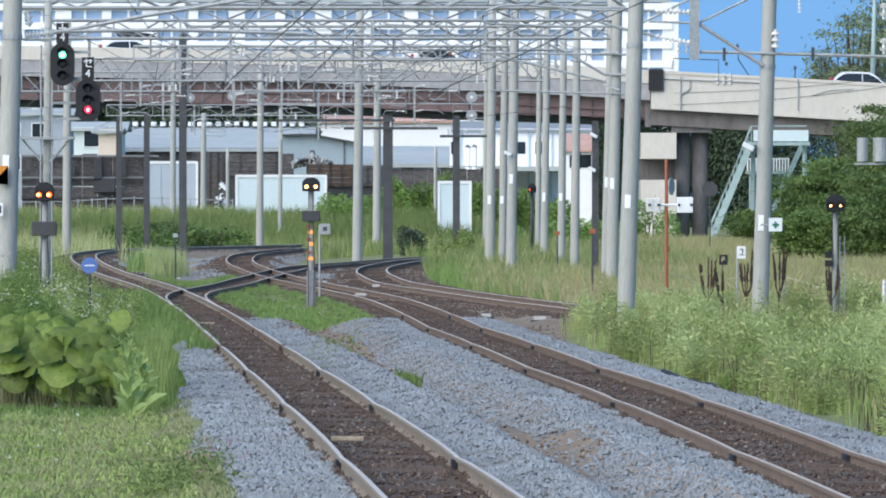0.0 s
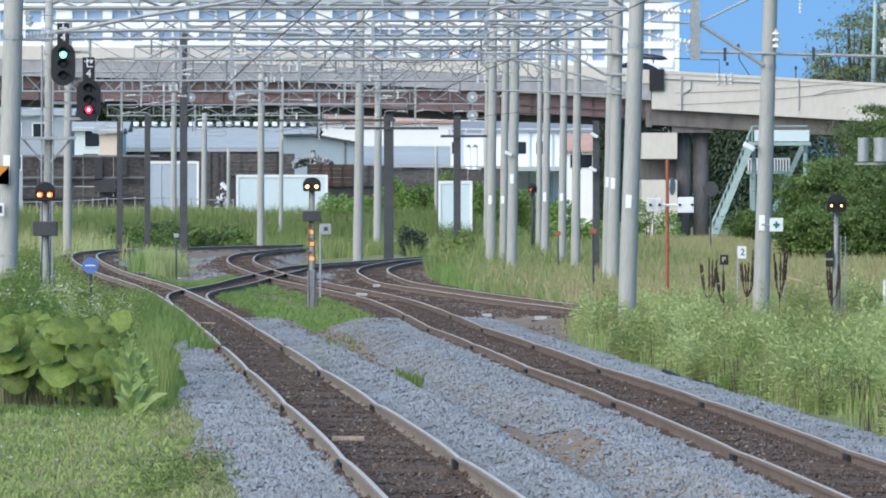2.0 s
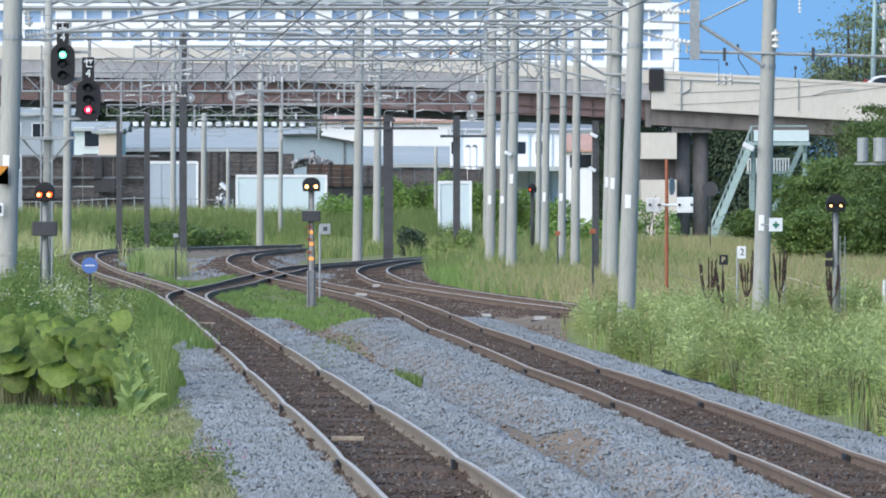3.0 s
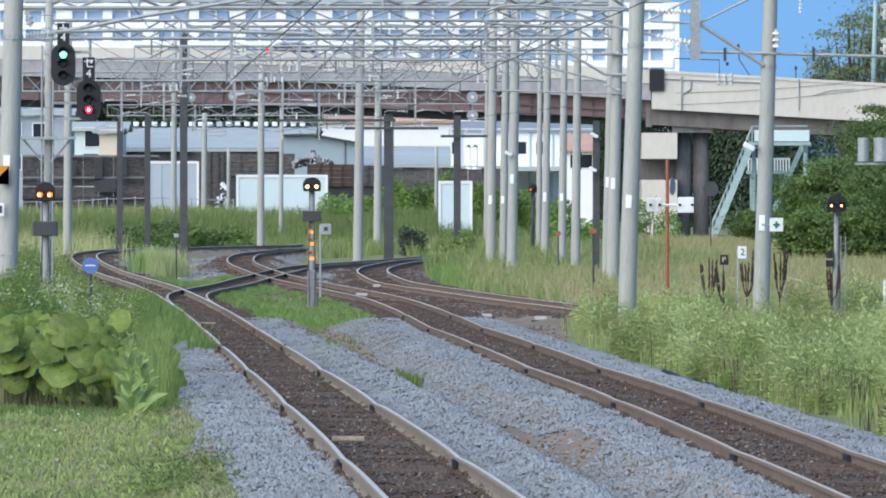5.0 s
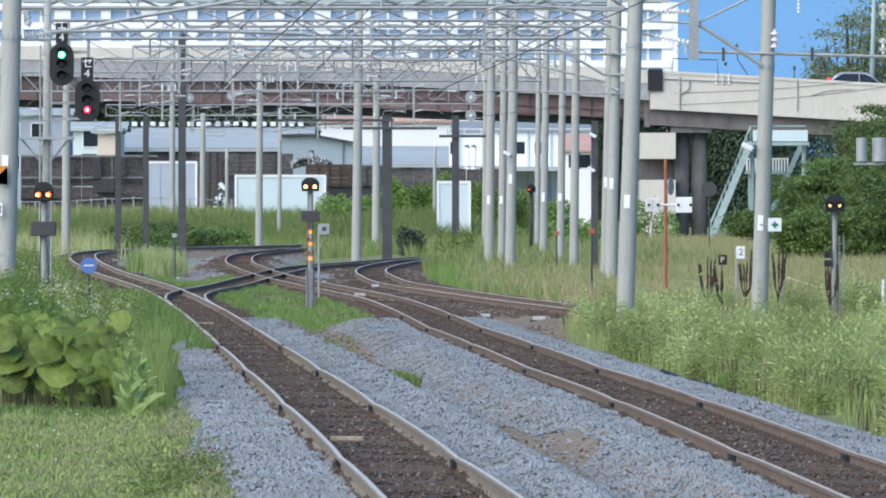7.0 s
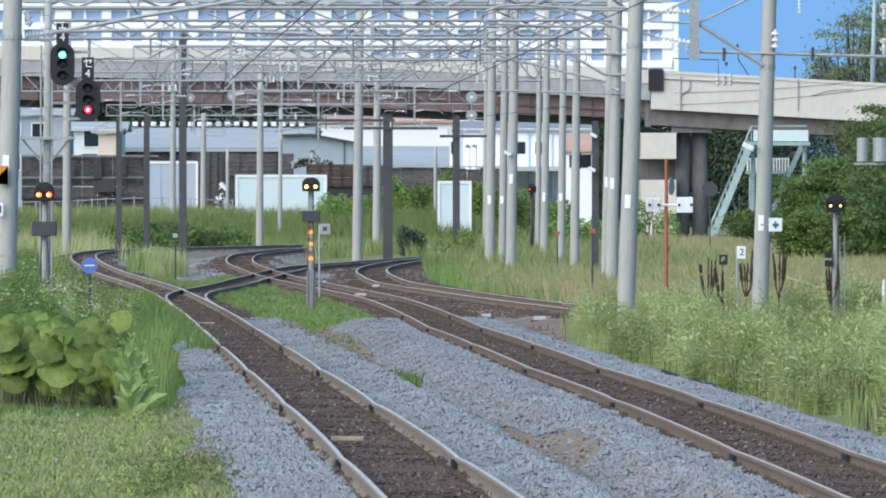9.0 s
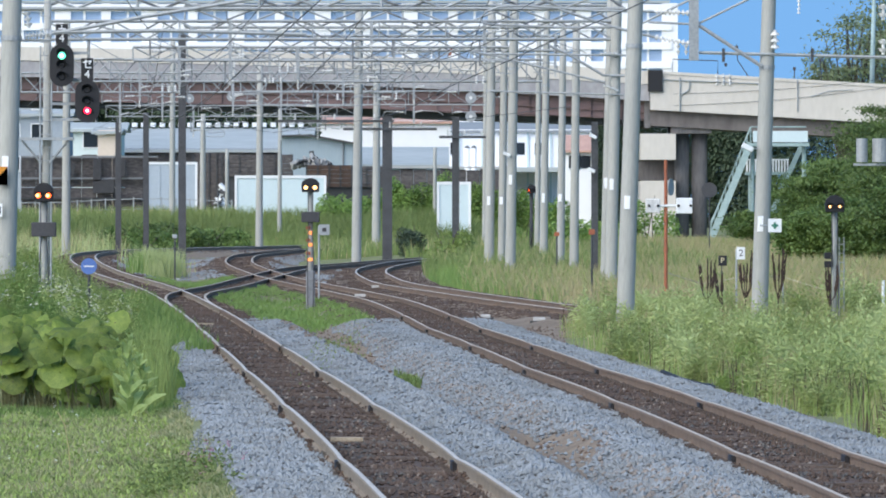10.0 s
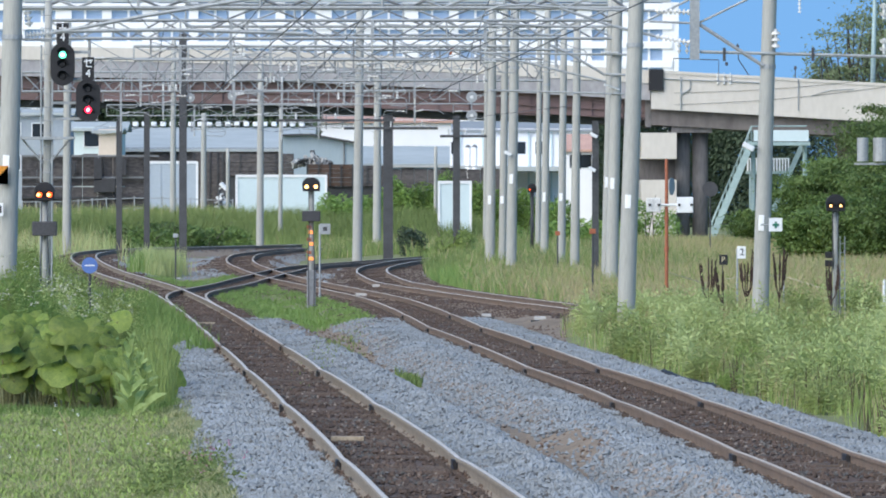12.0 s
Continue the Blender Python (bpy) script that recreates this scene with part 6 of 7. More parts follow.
for py in (92, 140, 182, 210):
    part("bracket", box(bmesh.new(), -0.05, 0.938, 0.26, 0.33, EYE_HEIGHT - (py - 384) / 83.2 - mz - 0.03, EYE_HEIGHT - (py - 384) / 83.2 - mz + 0.03), GALVANISED, mast)
colour_signal(-8.081, 5.567, SY, "lit green lens", 0.20, "black oval signal showing a green light", LAMP_GREEN, 0.42, False)
colour_signal(-7.54, 4.797, SY, "lit red lens", -0.20, "black oval signal showing a red light", LAMP_RED, 0.46, True)


def dwarf_signal(x, y, top, label, lamp_a, lamp_b, w=0.44, box_z=None, marks=False, pole_mat=POLE_CONCRETE, lamp_r=0.055):
    """A twin-lamp shunting signal on a slim post, with an equipment box below it."""
    z0 = GZ(x, y) - 0.2
    s = thing("shunting_signal", label, "signal", (x, y, z0), "shunting signals")
    h = top - z0
    part("post", rod(bmesh.new(), (0, 0.15, 0), (0, 0.15, h - 0.3), 0.085 if marks else 0.06, 0.06, n=12), pole_mat, s, smooth=True)
    pts = [(-w * 0.47, -0.24), (w * 0.47, -0.24)] + [(w / 2 * math.cos(a), -0.04 + 0.2 * math.sin(a)) for a in np.linspace(-0.15, math.pi + 0.15, 11)]
    bm = profile_y(bmesh.new(), [(a, b + h - 0.16) for a, b in pts], -0.1, 0.12)
    bmesh.ops.bevel(bm, geom=bm.edges[:], offset=0.015, segments=1, affect="EDGES")
    part("head", bm, BLACK_PAINT, s, "black hooded lamp head")
    for k, (sx, mat_) in enumerate(((-1, lamp_a), (1, lamp_b))):
        lens(s, "lens", sx * w * 0.25, -0.1, h - 0.27, lamp_r, mat_, "glowing lens")
        visor(s, sx * w * 0.25, -0.1, h - 0.27, 0.085)
        if mat_ is LAMP_REDDISH and lamp_r > 0.04:
            lens(s, "lamp_core", sx * w * 0.25 - 0.022, -0.131, h - 0.27, 0.034, LAMP_WARM, "pale yellow lamp core")
    if box_z is not None:
        bz = box_z - z0
        part("equipment_box", soft_box(-0.26, 0.26, -0.1, 0.12, bz - 0.15, bz + 0.15, 0.02), GREY_BOX, s, "grey equipment box")
    for px in (-0.07, 0.07):
        part("cable", tube(bmesh.new(), [(px, 0.02, 0.1), (px * 1.3, 0.02, h * 0.4), (px * 0.8, 0.02, h * 0.6), (px, 0.02, h - 0.35)], 0.014), DARK_STEEL, s)
    return s


dwarf_signal(-8.288, 186, 3.05, "black twin-lamp shunting signal with orange lights", LAMP_REDDISH, LAMP_REDDISH, 0.42, 2.073)
AMBER_GLOW = surface("amber_marker", (0.95, 0.35, 0.08), (0.9, 0.25, 0.1), glow=0.6, bump=0)
sig_c = dwarf_signal(-3.744, 255, 3.45, "shunting signal with two pale lights, orange marked post", LAMP_WARM, LAMP_WARM, 0.52, 2.336, True)
for k, py in enumerate((402, 411, 424, 432, 447, 458)):
    z = EYE_HEIGHT - (py - 384) / 15800 * 255 - sig_c.location.z
    part("marker_patch", box(bmesh.new(), -0.13 + 0.05 * (k % 2), 0.0 + 0.06 * (k % 2), 0.03, 0.06, z - 0.045, z + 0.045), AMBER_GLOW if k % 2 else ORANGE, sig_c, "bright orange marker patch")
sig_r = dwarf_signal(9.163, 208, 2.847, "black twin-lamp shunting signal among weeds", LAMP_WARM, LAMP_WARM, 0.46, None, lamp_r=0.028)
for sx in (0.11, 0.22):
    part("ladder_rail", rod(bmesh.new(), (sx, 0.1, 0.3), (sx, 0.1, 2.25), 0.012, n=6), GALVANISED, sig_r)
for k in range(9):
    part("rung", rod(bmesh.new(), (0.11, 0.1, 0.4 + 0.21 * k), (0.22, 0.1, 0.4 + 0.21 * k), 0.009, n=5), GALVANISED, sig_r)
for z in (1.62, 1.82):
    part("junction_box", soft_box(-0.24, -0.08, 0.0, 0.18, z - 0.08, z + 0.07, 0.015), BLACK_PAINT, sig_r, "small dark junction box")
part("base", soft_box(-0.13, 0.13, 0.02, 0.28, 0, 0.8 - sig_c.location.z, 0.03), MID_GREY_STEEL, sig_c, "wide blue-grey base cabinet")
dwarf_signal(4.025, 400, 3.814, "far black shunting signal beside concrete poles", LAMP_REDDISH, CAR_GLASS, 0.4, None, pole_mat=DARK_STEEL, lamp_r=0.03)


# the small feeder bracket in front of the ramp
fb = thing("feeder_bracket", "small grey feeder bracket with insulators", "bracket", (0, 564.64, 0))
part("post", rod(bmesh.new(), (15.081, 0, 9.039), (15.081, 0, 11.183), 0.055), GALVANISED, fb)
part("arm", tube(bmesh.new(), [(14.009, 0, 11.04), (20.048, 0, 10.79)], 0.045), GALVANISED, fb)
part("stay", tube(bmesh.new(), [(15.081, 0, 10.039), (15.653, 0, 10.396), (15.724, 0, 10.968)], 0.05), GALVANISED, fb)
for px in (1271, 1283, 1294):
    insulator(fb, ((px - 784) / (15800 / 564.64), 0, 10.682), ((px - 784) / (15800 / 564.64), 0, 11.433), 0.09, 3)
part("post", rod(bmesh.new(), (22.514, 0, 9.039), (22.514, 0, 11.04), 0.04), GALVANISED, fb)
part("arm", tube(bmesh.new(), [(23.3, 0, 9.968), (24.515, 0, 10.325), (26.016, 0, 10.396)], 0.025), GALVANISED, fb)


# thin cable frames standing behind the ramp's parapet, and a red flag on a beam
for label, pts, lamp_at in (("thin dark cable post bent behind the parapet", [(17.6 - 3.0, 10.9), (14.65, 12.35), (17.5, 12.25), (17.5, 11.0)], (18.0, 12.0)),
                            ("thin dark post with a small lamp behind the parapet", [(22.35, 10.3), (22.35, 11.75)], (22.35, 11.75)),
                            ("thin dark stay behind the parapet", [(19.6, 11.0), (18.75, 12.3), (18.7, 13.3)], (18.7, 13.1)),
                            ("short dark post with a small lamp behind the parapet", [(24.1, 10.2), (24.0, 12.2)], (24.0, 12.3))):
    cable_post = thing("cable_post", label, "post", (0, BRIDGE_Y + 0.35, 0))
    part("bar", tube(bmesh.new(), [(x, 0, z) for x, z in pts], 0.035, 5), DARK_STEEL, cable_post)
    part("lamp_head", soft_box(lamp_at[0] - 0.09, lamp_at[0] + 0.09, -0.08, 0.08, lamp_at[1] - 0.11, lamp_at[1] + 0.11, 0.03), GREY_BOX, cable_post)
flag = thing("marker_flag", "small faded red marker flag on a beam", "flag", (0.31, 349.9, 8.62))
part("stick", rod(bmesh.new(), (-0.1, 0, -0.1), (0.05, 0, 0.38), 0.012, n=5), DARK_STEEL, flag)
part("cloth", profile_y(bmesh.new(), [(-0.05, 0.03), (0.06, 0.05), (0.13, 0.36), (0.04, 0.37)], -0.03, -0.018), ORANGE, flag)

# ---- signs and posts ----
def sign_post(name, label, x, y, top, r, material, base=None):
    z0 = GZ(x, y) - 0.2
    s = thing(name, label, "sign", (x, y, z0))
    part("post", rod(bmesh.new(), (0, 0, 0), (0, 0, top - z0), r, n=8), material, s)
    return s, z0


s, z0 = sign_post("marker_post", "rusty orange post with two white boxes on a bar", 5.402, 215, 3.708, 0.042, ORANGE)
zb = 2.606 - z0
part("bar", rod(bmesh.new(), (-0.435, -0.05, zb), (0.544, -0.05, zb), 0.03), WHITE_PAINT, s, "white cross bar")
part("lamp_box", soft_box(-0.49, -0.136, -0.1, 0.06, zb - 0.17, zb + 0.17, 0.02), PORCELAIN, s, "white box")
part("lamp_box", soft_box(0.245, 0.64, -0.12, 0.06, zb - 0.19, zb + 0.19, 0.02), WHITE_PAINT, s, "white box")
for px in (-30, -14, 22, 44):
    part("bolt", rod(bmesh.new(), (px / 73.5, -0.1, zb), (px / 73.5, -0.15, zb), 0.035, n=8), BLACK_PAINT, s)
bm = bmesh.new()
rod(bm, (0.0, -0.01, 0), (0.0, 0.01, 0), 0.21, n=20)
bmesh.ops.transform(bm, matrix=pose(0.122, 0, 3.055 - z0, 0, 12, 68), verts=bm.verts)
part("disc", bm, GALVANISED, s, "round grey disc")
for py in (387, 441):
    part("reflector", rod(bmesh.new(), (0, 0, EYE_HEIGHT - (py + 4 - 384) / 73.5 - z0), (0, 0, EYE_HEIGHT - (py - 4 - 384) / 73.5 - z0), 0.055), ORANGE, s)

s, z0 = sign_post("round_sign", "dark weathered round sign seen from behind", (1258 - 784) / 15800 * 420, 420, 3.6, 0.03, DARK_STEEL)
part("disc", rod(bmesh.new(), (0, -0.04, 3.62 - z0), (0, -0.06, 3.62 - z0), 0.36, n=24), GREY_BOX, s, "dark round disc")
s, z0 = sign_post("number_post", "white post with a white plate marked 2", 7.434, 225, 1.523, 0.025, GALVANISED)
part("plate", soft_box(0, 0.214, -0.09, -0.05, 1.266 - z0, 1.579 - z0, 0.008), WHITE_PAINT, s, "white plate")
letters(s, "2", 0.24, (0.114, -0.096, 1.423 - z0), BLACK_PAINT)
s, z0 = sign_post("letter_post", "thin post with a dark plate marked P", 7.283, 232, 1.322, 0.012, DARK_STEEL)
part("plate", soft_box(-0.088, 0.132, -0.06, -0.02, 1.072 - z0, 1.336 - z0, 0.008), BLACK_PAINT, s, "dark plate")
letters(s, "P", 0.2, (0.015, -0.066, 1.204 - z0), surface("cream_paint", (0.75, 0.66, 0.42), size=0.3))

s = thing("cross_sign", "white square sign with a green cross", "sign", (7.618, 204, 2.139))
part("plate", soft_box(-0.155, 0.155, -0.02, 0.02, -0.155, 0.155, 0.008), WHITE_PAINT, s)
GREEN_PAINT = surface("green_paint", (0.02, 0.20, 0.13), rough=0.5, size=0.3)
for a, b in ((0.075, 0.025), (0.025, 0.075)):
    part("cross_bar", box(bmesh.new(), -a, a, -0.03 - a * 0.03, -0.021, -b, b), GREEN_PAINT, s, "green bar")
part("bracket", rod(bmesh.new(), (-0.336, 0.04, 0), (-0.103, 0.04, 0), 0.02), GALVANISED, s)

s = thing("marker_plate", "orange plate with a dark triangle on the thick pole", "sign", (-8.602, 174.7, 3.138))
part("plate", box(bmesh.new(), -0.155, 0.111, -0.02, 0.0, -0.18, 0.18), surface("amber_paint", (0.75, 0.30, 0.04), size=0.4), s)
bm = bmesh.new()
vs = [bm.verts.new((a, -0.024, b)) for a, b in ((0.111, 0.17), (0.111, -0.18), (-0.155, -0.18), (-0.066, -0.02))]
bm.faces.new(vs)
bmesh.ops.solidify(bm, geom=bm.faces[:], thickness=0.004)
part("triangle", bm, BLACK_PAINT, s)
s = thing("number_board", "small white plate on the thick pole", "sign", (-8.647, 174.7, 2.464))
part("plate", box(bmesh.new(), -0.088, 0.055, -0.02, 0.0, -0.13, 0.13), WHITE_PAINT, s)
part("text_bar", box(bmesh.new(), -0.066, 0.022, -0.024, -0.021, -0.07, 0.07), GREY_BOX, s)

s, z0 = sign_post("round_sign", "round blue sign with a white bar on a low post", -7.899, 200, 1.13, 0.03, DARK_STEEL)
bm = bmesh.new()
rod(bm, (0, -0.03, 1.231 - z0), (0, -0.05, 1.231 - z0), 0.18, n=24)
part("disc", bm, surface("blue_paint", (0.10, 0.19, 0.47), (0.07, 0.14, 0.38), rough=0.4, size=0.3), s, "blue disc")
part("arrow", box(bmesh.new(), -0.11, 0.11, -0.056, -0.051, 1.231 - z0 - 0.015, 1.231 - z0 + 0.015), WHITE_PAINT, s, "white arrow bar")

s, z0 = sign_post("milepost", "thin pale post with a small worn plate", -3.598, 262, 2.088, 0.03, GALVANISED)
part("plate", soft_box(0.0, 0.315, -0.05, -0.02, 1.806 - z0, 2.121 - z0, 0.01), GALVANISED, s, "small worn plate")
part("text_bar", box(bmesh.new(), 0.1, 0.22, -0.056, -0.051, 1.905 - z0, 2.022 - z0), GREY_BOX, s)
s, z0 = sign_post("marker_stake", "white stake at the verge", 9.899, 200, 0.915, 0.035, WHITE_PAINT)
for px, y, py in ((312, 330, 416), (988, 330, 412), (1050, 260, 408)):
    s, z0 = sign_post("marker_stake", "low stake with a pale cap", (px - 784) / 15800 * y, y, EYE_HEIGHT - (py - 384) / 15800 * y, 0.03, DARK_STEEL)
    part("cap", soft_box(-0.09, 0.09, -0.06, 0.06, EYE_HEIGHT - (py - 384) / 15800 * y - z0 - 0.1, EYE_HEIGHT - (py - 384) / 15800 * y - z0 + 0.05, 0.01), GALVANISED if px < 900 else ORANGE, s)

rope = thing("rope_line", "pale sagging rope strung across the meadow", "rope")
rope_at = [(5.4, 215, 1.0), (6.3, 216, 0.72), (7.5, 216, 0.92), (8.3, 217, 0.88), (9.1, 216, 0.62), (10.9, 214, 0.38)]
part("strand", tube(bmesh.new(), [(x, y, z) for x, y, z in rope_at], 0.009, 5), ROPE, rope)
for x, y, z in rope_at[1::2]:
    part("stake", rod(bmesh.new(), (x, y, GZ(x, y) - 0.2), (x, y, z + 0.03), 0.018, n=6), GALVANISED, rope)
# floodlights on poles
for px, py, y, reach in ((1325, 260, 204.95, 0.36), (900, 272, 330, 0.12), (1052, 240, 320, 0.06), (1049, 300, 320, 0.12)):
    f = thing("floodlight", "small white floodlight fixed to a pole", "lamp", ((px - 784) / 15800 * y, y - 0.25, EYE_HEIGHT - (py - 384) / 15800 * y))
    part("housing", soft_box(-0.14, 0.14, -0.12, 0.1, -0.06, 0.06, 0.02, pose(0, 0, 0, 0, 28, 0)), WHITE_PAINT, f)
    part("arm", rod(bmesh.new(), (0, 0.05, 0), (reach, 0.3, -0.05), 0.02), GALVANISED, f)
# round pulleys hung from the far beams
for px, py, y, up in ((338, 173, 430, 150), (410, 140, 430, 132), (412, 170, 430, 150), (836, 172, 350, 78), (836, 205, 350, 172)):
    f = thing("round_weight", "round grey pulley of the overhead line", "pulley", ((px - 784) / 15800 * y, y, EYE_HEIGHT - (py - 384) / 15800 * y))
    part("wheel", rod(bmesh.new(), (0, -0.04, 0), (0, 0.04, 0), 0.22, n=18), GALVANISED, f)
    part("hub", rod(bmesh.new(), (0, -0.07, 0), (0, 0.07, 0), 0.07, n=10), PORCELAIN, f)
    part("hanger", rod(bmesh.new(), (0, 0, 0), (0, 0, (py - up) / 15800 * y), 0.02), GALVANISED, f)


# ---- staircase to the overpass ----
stair = thing("staircase", "teal steel staircase climbing to the overpass", "staircase")
ay, ax, az, bx, bz = 552.0, 16.7, GZ(17, 552), 19.145, 6.932
for dy in (0, 1.6):
    part("stringer", tube(bmesh.new(), [(ax, ay + dy, az), (bx, ay + dy, bz)], 0.26, 4), TEAL_STEEL, stair, "pale teal stringer")
    part("handrail", tube(bmesh.new(), [(ax, ay + dy, az + 1.0), (bx, ay + dy, bz + 1.0), (bx + 3.4, ay + dy, bz + 1.0)], 0.045, 6), TEAL_STEEL, stair)
    for k in range(12):
        t = k / 11
        part("baluster", rod(bmesh.new(), (ax + (bx - ax) * t, ay + dy, az + (bz - az) * t), (ax + (bx - ax) * t, ay + dy, az + (bz - az) * t + 1.0), 0.02, n=5), TEAL_STEEL, stair)
for k in range(28):
    t = (k + 0.5) / 28
    part("tread", box(bmesh.new(), ax + (bx - ax) * t - 0.14, ax + (bx - ax) * t + 0.14, ay, ay + 1.6, az + (bz - az) * t - 0.03, az + (bz - az) * t + 0.02), GALVANISED, stair)
part("landing", box(bmesh.new(), bx, bx + 3.6, ay - 0.1, ay + 1.8, bz - 0.2, bz), TEAL_STEEL, stair)
part("landing_panel", box(bmesh.new(), bx + 0.1, bx + 3.5, ay - 0.12, ay - 0.08, bz + 0.05, bz + 0.75), CONTAINER_BLUE, stair)
part("stringer", tube(bmesh.new(), [(bx + 3.3, ay + 3, bz), (bx + 0.6, ay + 3, az)], 0.22, 4), TEAL_STEEL, stair)
for x in (bx + 0.1, bx + 3.3):
    part("column", rod(bmesh.new(), (x, ay + 0.8, GZ(x, ay) - 0.2), (x, ay + 0.8, bz), 0.14, n=12), TEAL_STEEL, stair)
lz = 5.17
part("landing", box(bmesh.new(), 18.932, 21.607, ay + 3.4, ay + 5.2, lz - 0.18, lz), TEAL_STEEL, stair)
for k in range(15):
    x = 19.003 + (21.536 - 19.003) * k / 14
    part("baluster", box(bmesh.new(), x - 0.05, x + 0.05, ay + 3.4, ay + 3.46, lz + 0.004, lz + 0.72), WHITE_PAINT, stair, "white baluster")
part("handrail", box(bmesh.new(), 18.932, 21.607, ay + 3.38, ay + 3.48, lz + 0.72, lz + 0.8), WHITE_PAINT, stair)
for dy in (3.5, 5.0):
    part("stringer", tube(bmesh.new(), [(21.536, ay + dy, lz), (20.199, ay + dy, az)], 0.2, 4), TEAL_STEEL, stair, "pale teal stringer")
for px in (1330, 1392):
    part("column", rod(bmesh.new(), ((px - 784) / 15800 * 556, ay + 4.2, az - 0.3), ((px - 784) / 15800 * 556, ay + 4.2, lz), 0.1, n=10), TEAL_STEEL, stair)
lamp = thing("street_lamp", "pale teal lamp post standing on the overpass", "street lamp", (27.646, 574, bridge_top(27.6) - 1.05))
part("post", rod(bmesh.new(), (0, 0, 0), (0.2, 0, 8), 0.18, 0.12, n=12), TEAL_STEEL, lamp, smooth=True)
part("arm", tube(bmesh.new(), [(0.2, 0, 8), (0.6, -0.6, 8.6), (0.8, -2.2, 8.8)], 0.06, 6), TEAL_STEEL, lamp)
part("lantern", soft_box(0.6, 1.0, -3.0, -2.2, 8.72, 8.88, 0.04), GALVANISED, lamp)

# transformers on a post at the meadow's edge
tp = thing("transformer_post", "grey pole carrying two drum transformers", "pole", (15.342, 300, GZ(15, 300) - 0.3))
tz = tp.location.z
part("shaft", pole_shaft(bmesh.new(), 8.5, 0.18, 0.14), POLE_CONCRETE, tp, smooth=True)
part("cross_arm", box(bmesh.new(), -1.5, 0.6, -0.08, 0.08, 4.143 - tz - 0.08, 4.143 - tz), GALVANISED, tp)
for px in (1528, 1561):
    x = (px - 1592) / 52.7
    part("drum", rod(bmesh.new(), (x, 0, 4.181 - tz), (x, 0, 4.978 - tz), 0.19 if px < 1550 else 0.28, n=16), GALVANISED, tp, "grey drum transformer")

# ---- low railings and yard fence ----
fence = thing("yard_fence", "low grey pipe fence before the scrap yard", "fence")
for k in range(16):
    x = -25.428 + k * 0.85
    z = GZ(x, 540)
    part("post", rod(bmesh.new(), (x, 540, z - 0.2), (x, 540, z + 1.3), 0.04, n=6), GALVANISED, fence)
for h in (0.6, 1.2):
    part("rail", tube(bmesh.new(), [(-25.428 + k * 0.85, 540, GZ(-25.428 + k * 0.85, 540) + h) for k in range(16)], 0.03, 6), GALVANISED, fence)

# ---- loose bits on the tracks ----
for label, px, py, w, turn in (("short pale plank lying between the rails", 617, 763, 0.36, -4), ("pale plank lying across the track bed", 362, 563, 0.5, 3)):
    y = 36656 / (py - 384)
    x = (px - 784) / 15800 * y
    p = thing("plank", label, "plank", (x, y, GZ(x, y) + 0.06), turn=turn)
    part("board", soft_box(-w / 2, w / 2, -0.06, 0.06, -0.03, 0.018, 0.006), surface("pale_timber", (0.42, 0.35, 0.26), (0.26, 0.21, 0.15), size=0.2), p)
for px, py, w in ((640, 519, 0.34), (667, 508, 0.26), (780, 512, 0.36), (957, 551, 0.3), (862, 547, 0.25), (317, 490, 0.18)):
    y = 36656 / (py - 384)
    x = (px - 784) / 15800 * y
    p = thing("point_machine", "small pale grey trackside box", "trackside box", (x, y, GZ(x, y)), "trackside boxes")
    part("case", soft_box(-w / 2, w / 2, -0.15, 0.15, 0, 0.09, 0.02), CONCRETE, p)
    part("foot", box(bmesh.new(), -w / 2 - 0.08, w / 2 + 0.08, -0.12, 0.12, -0.1, 0.01), DARK_STEEL, p)


pipe = thing("cable_pipe", "dark bent cable pipe at the verge's foot", "pipe")
part("tube", tube(bmesh.new(), [(x, y, GZ(x, y) + 0.06) for x, y in ((3.534, 143), (3.802, 141), (4.069, 140), (4.227, 138), (4.398, 136))], 0.035, 6), BLACK_PAINT, pipe)


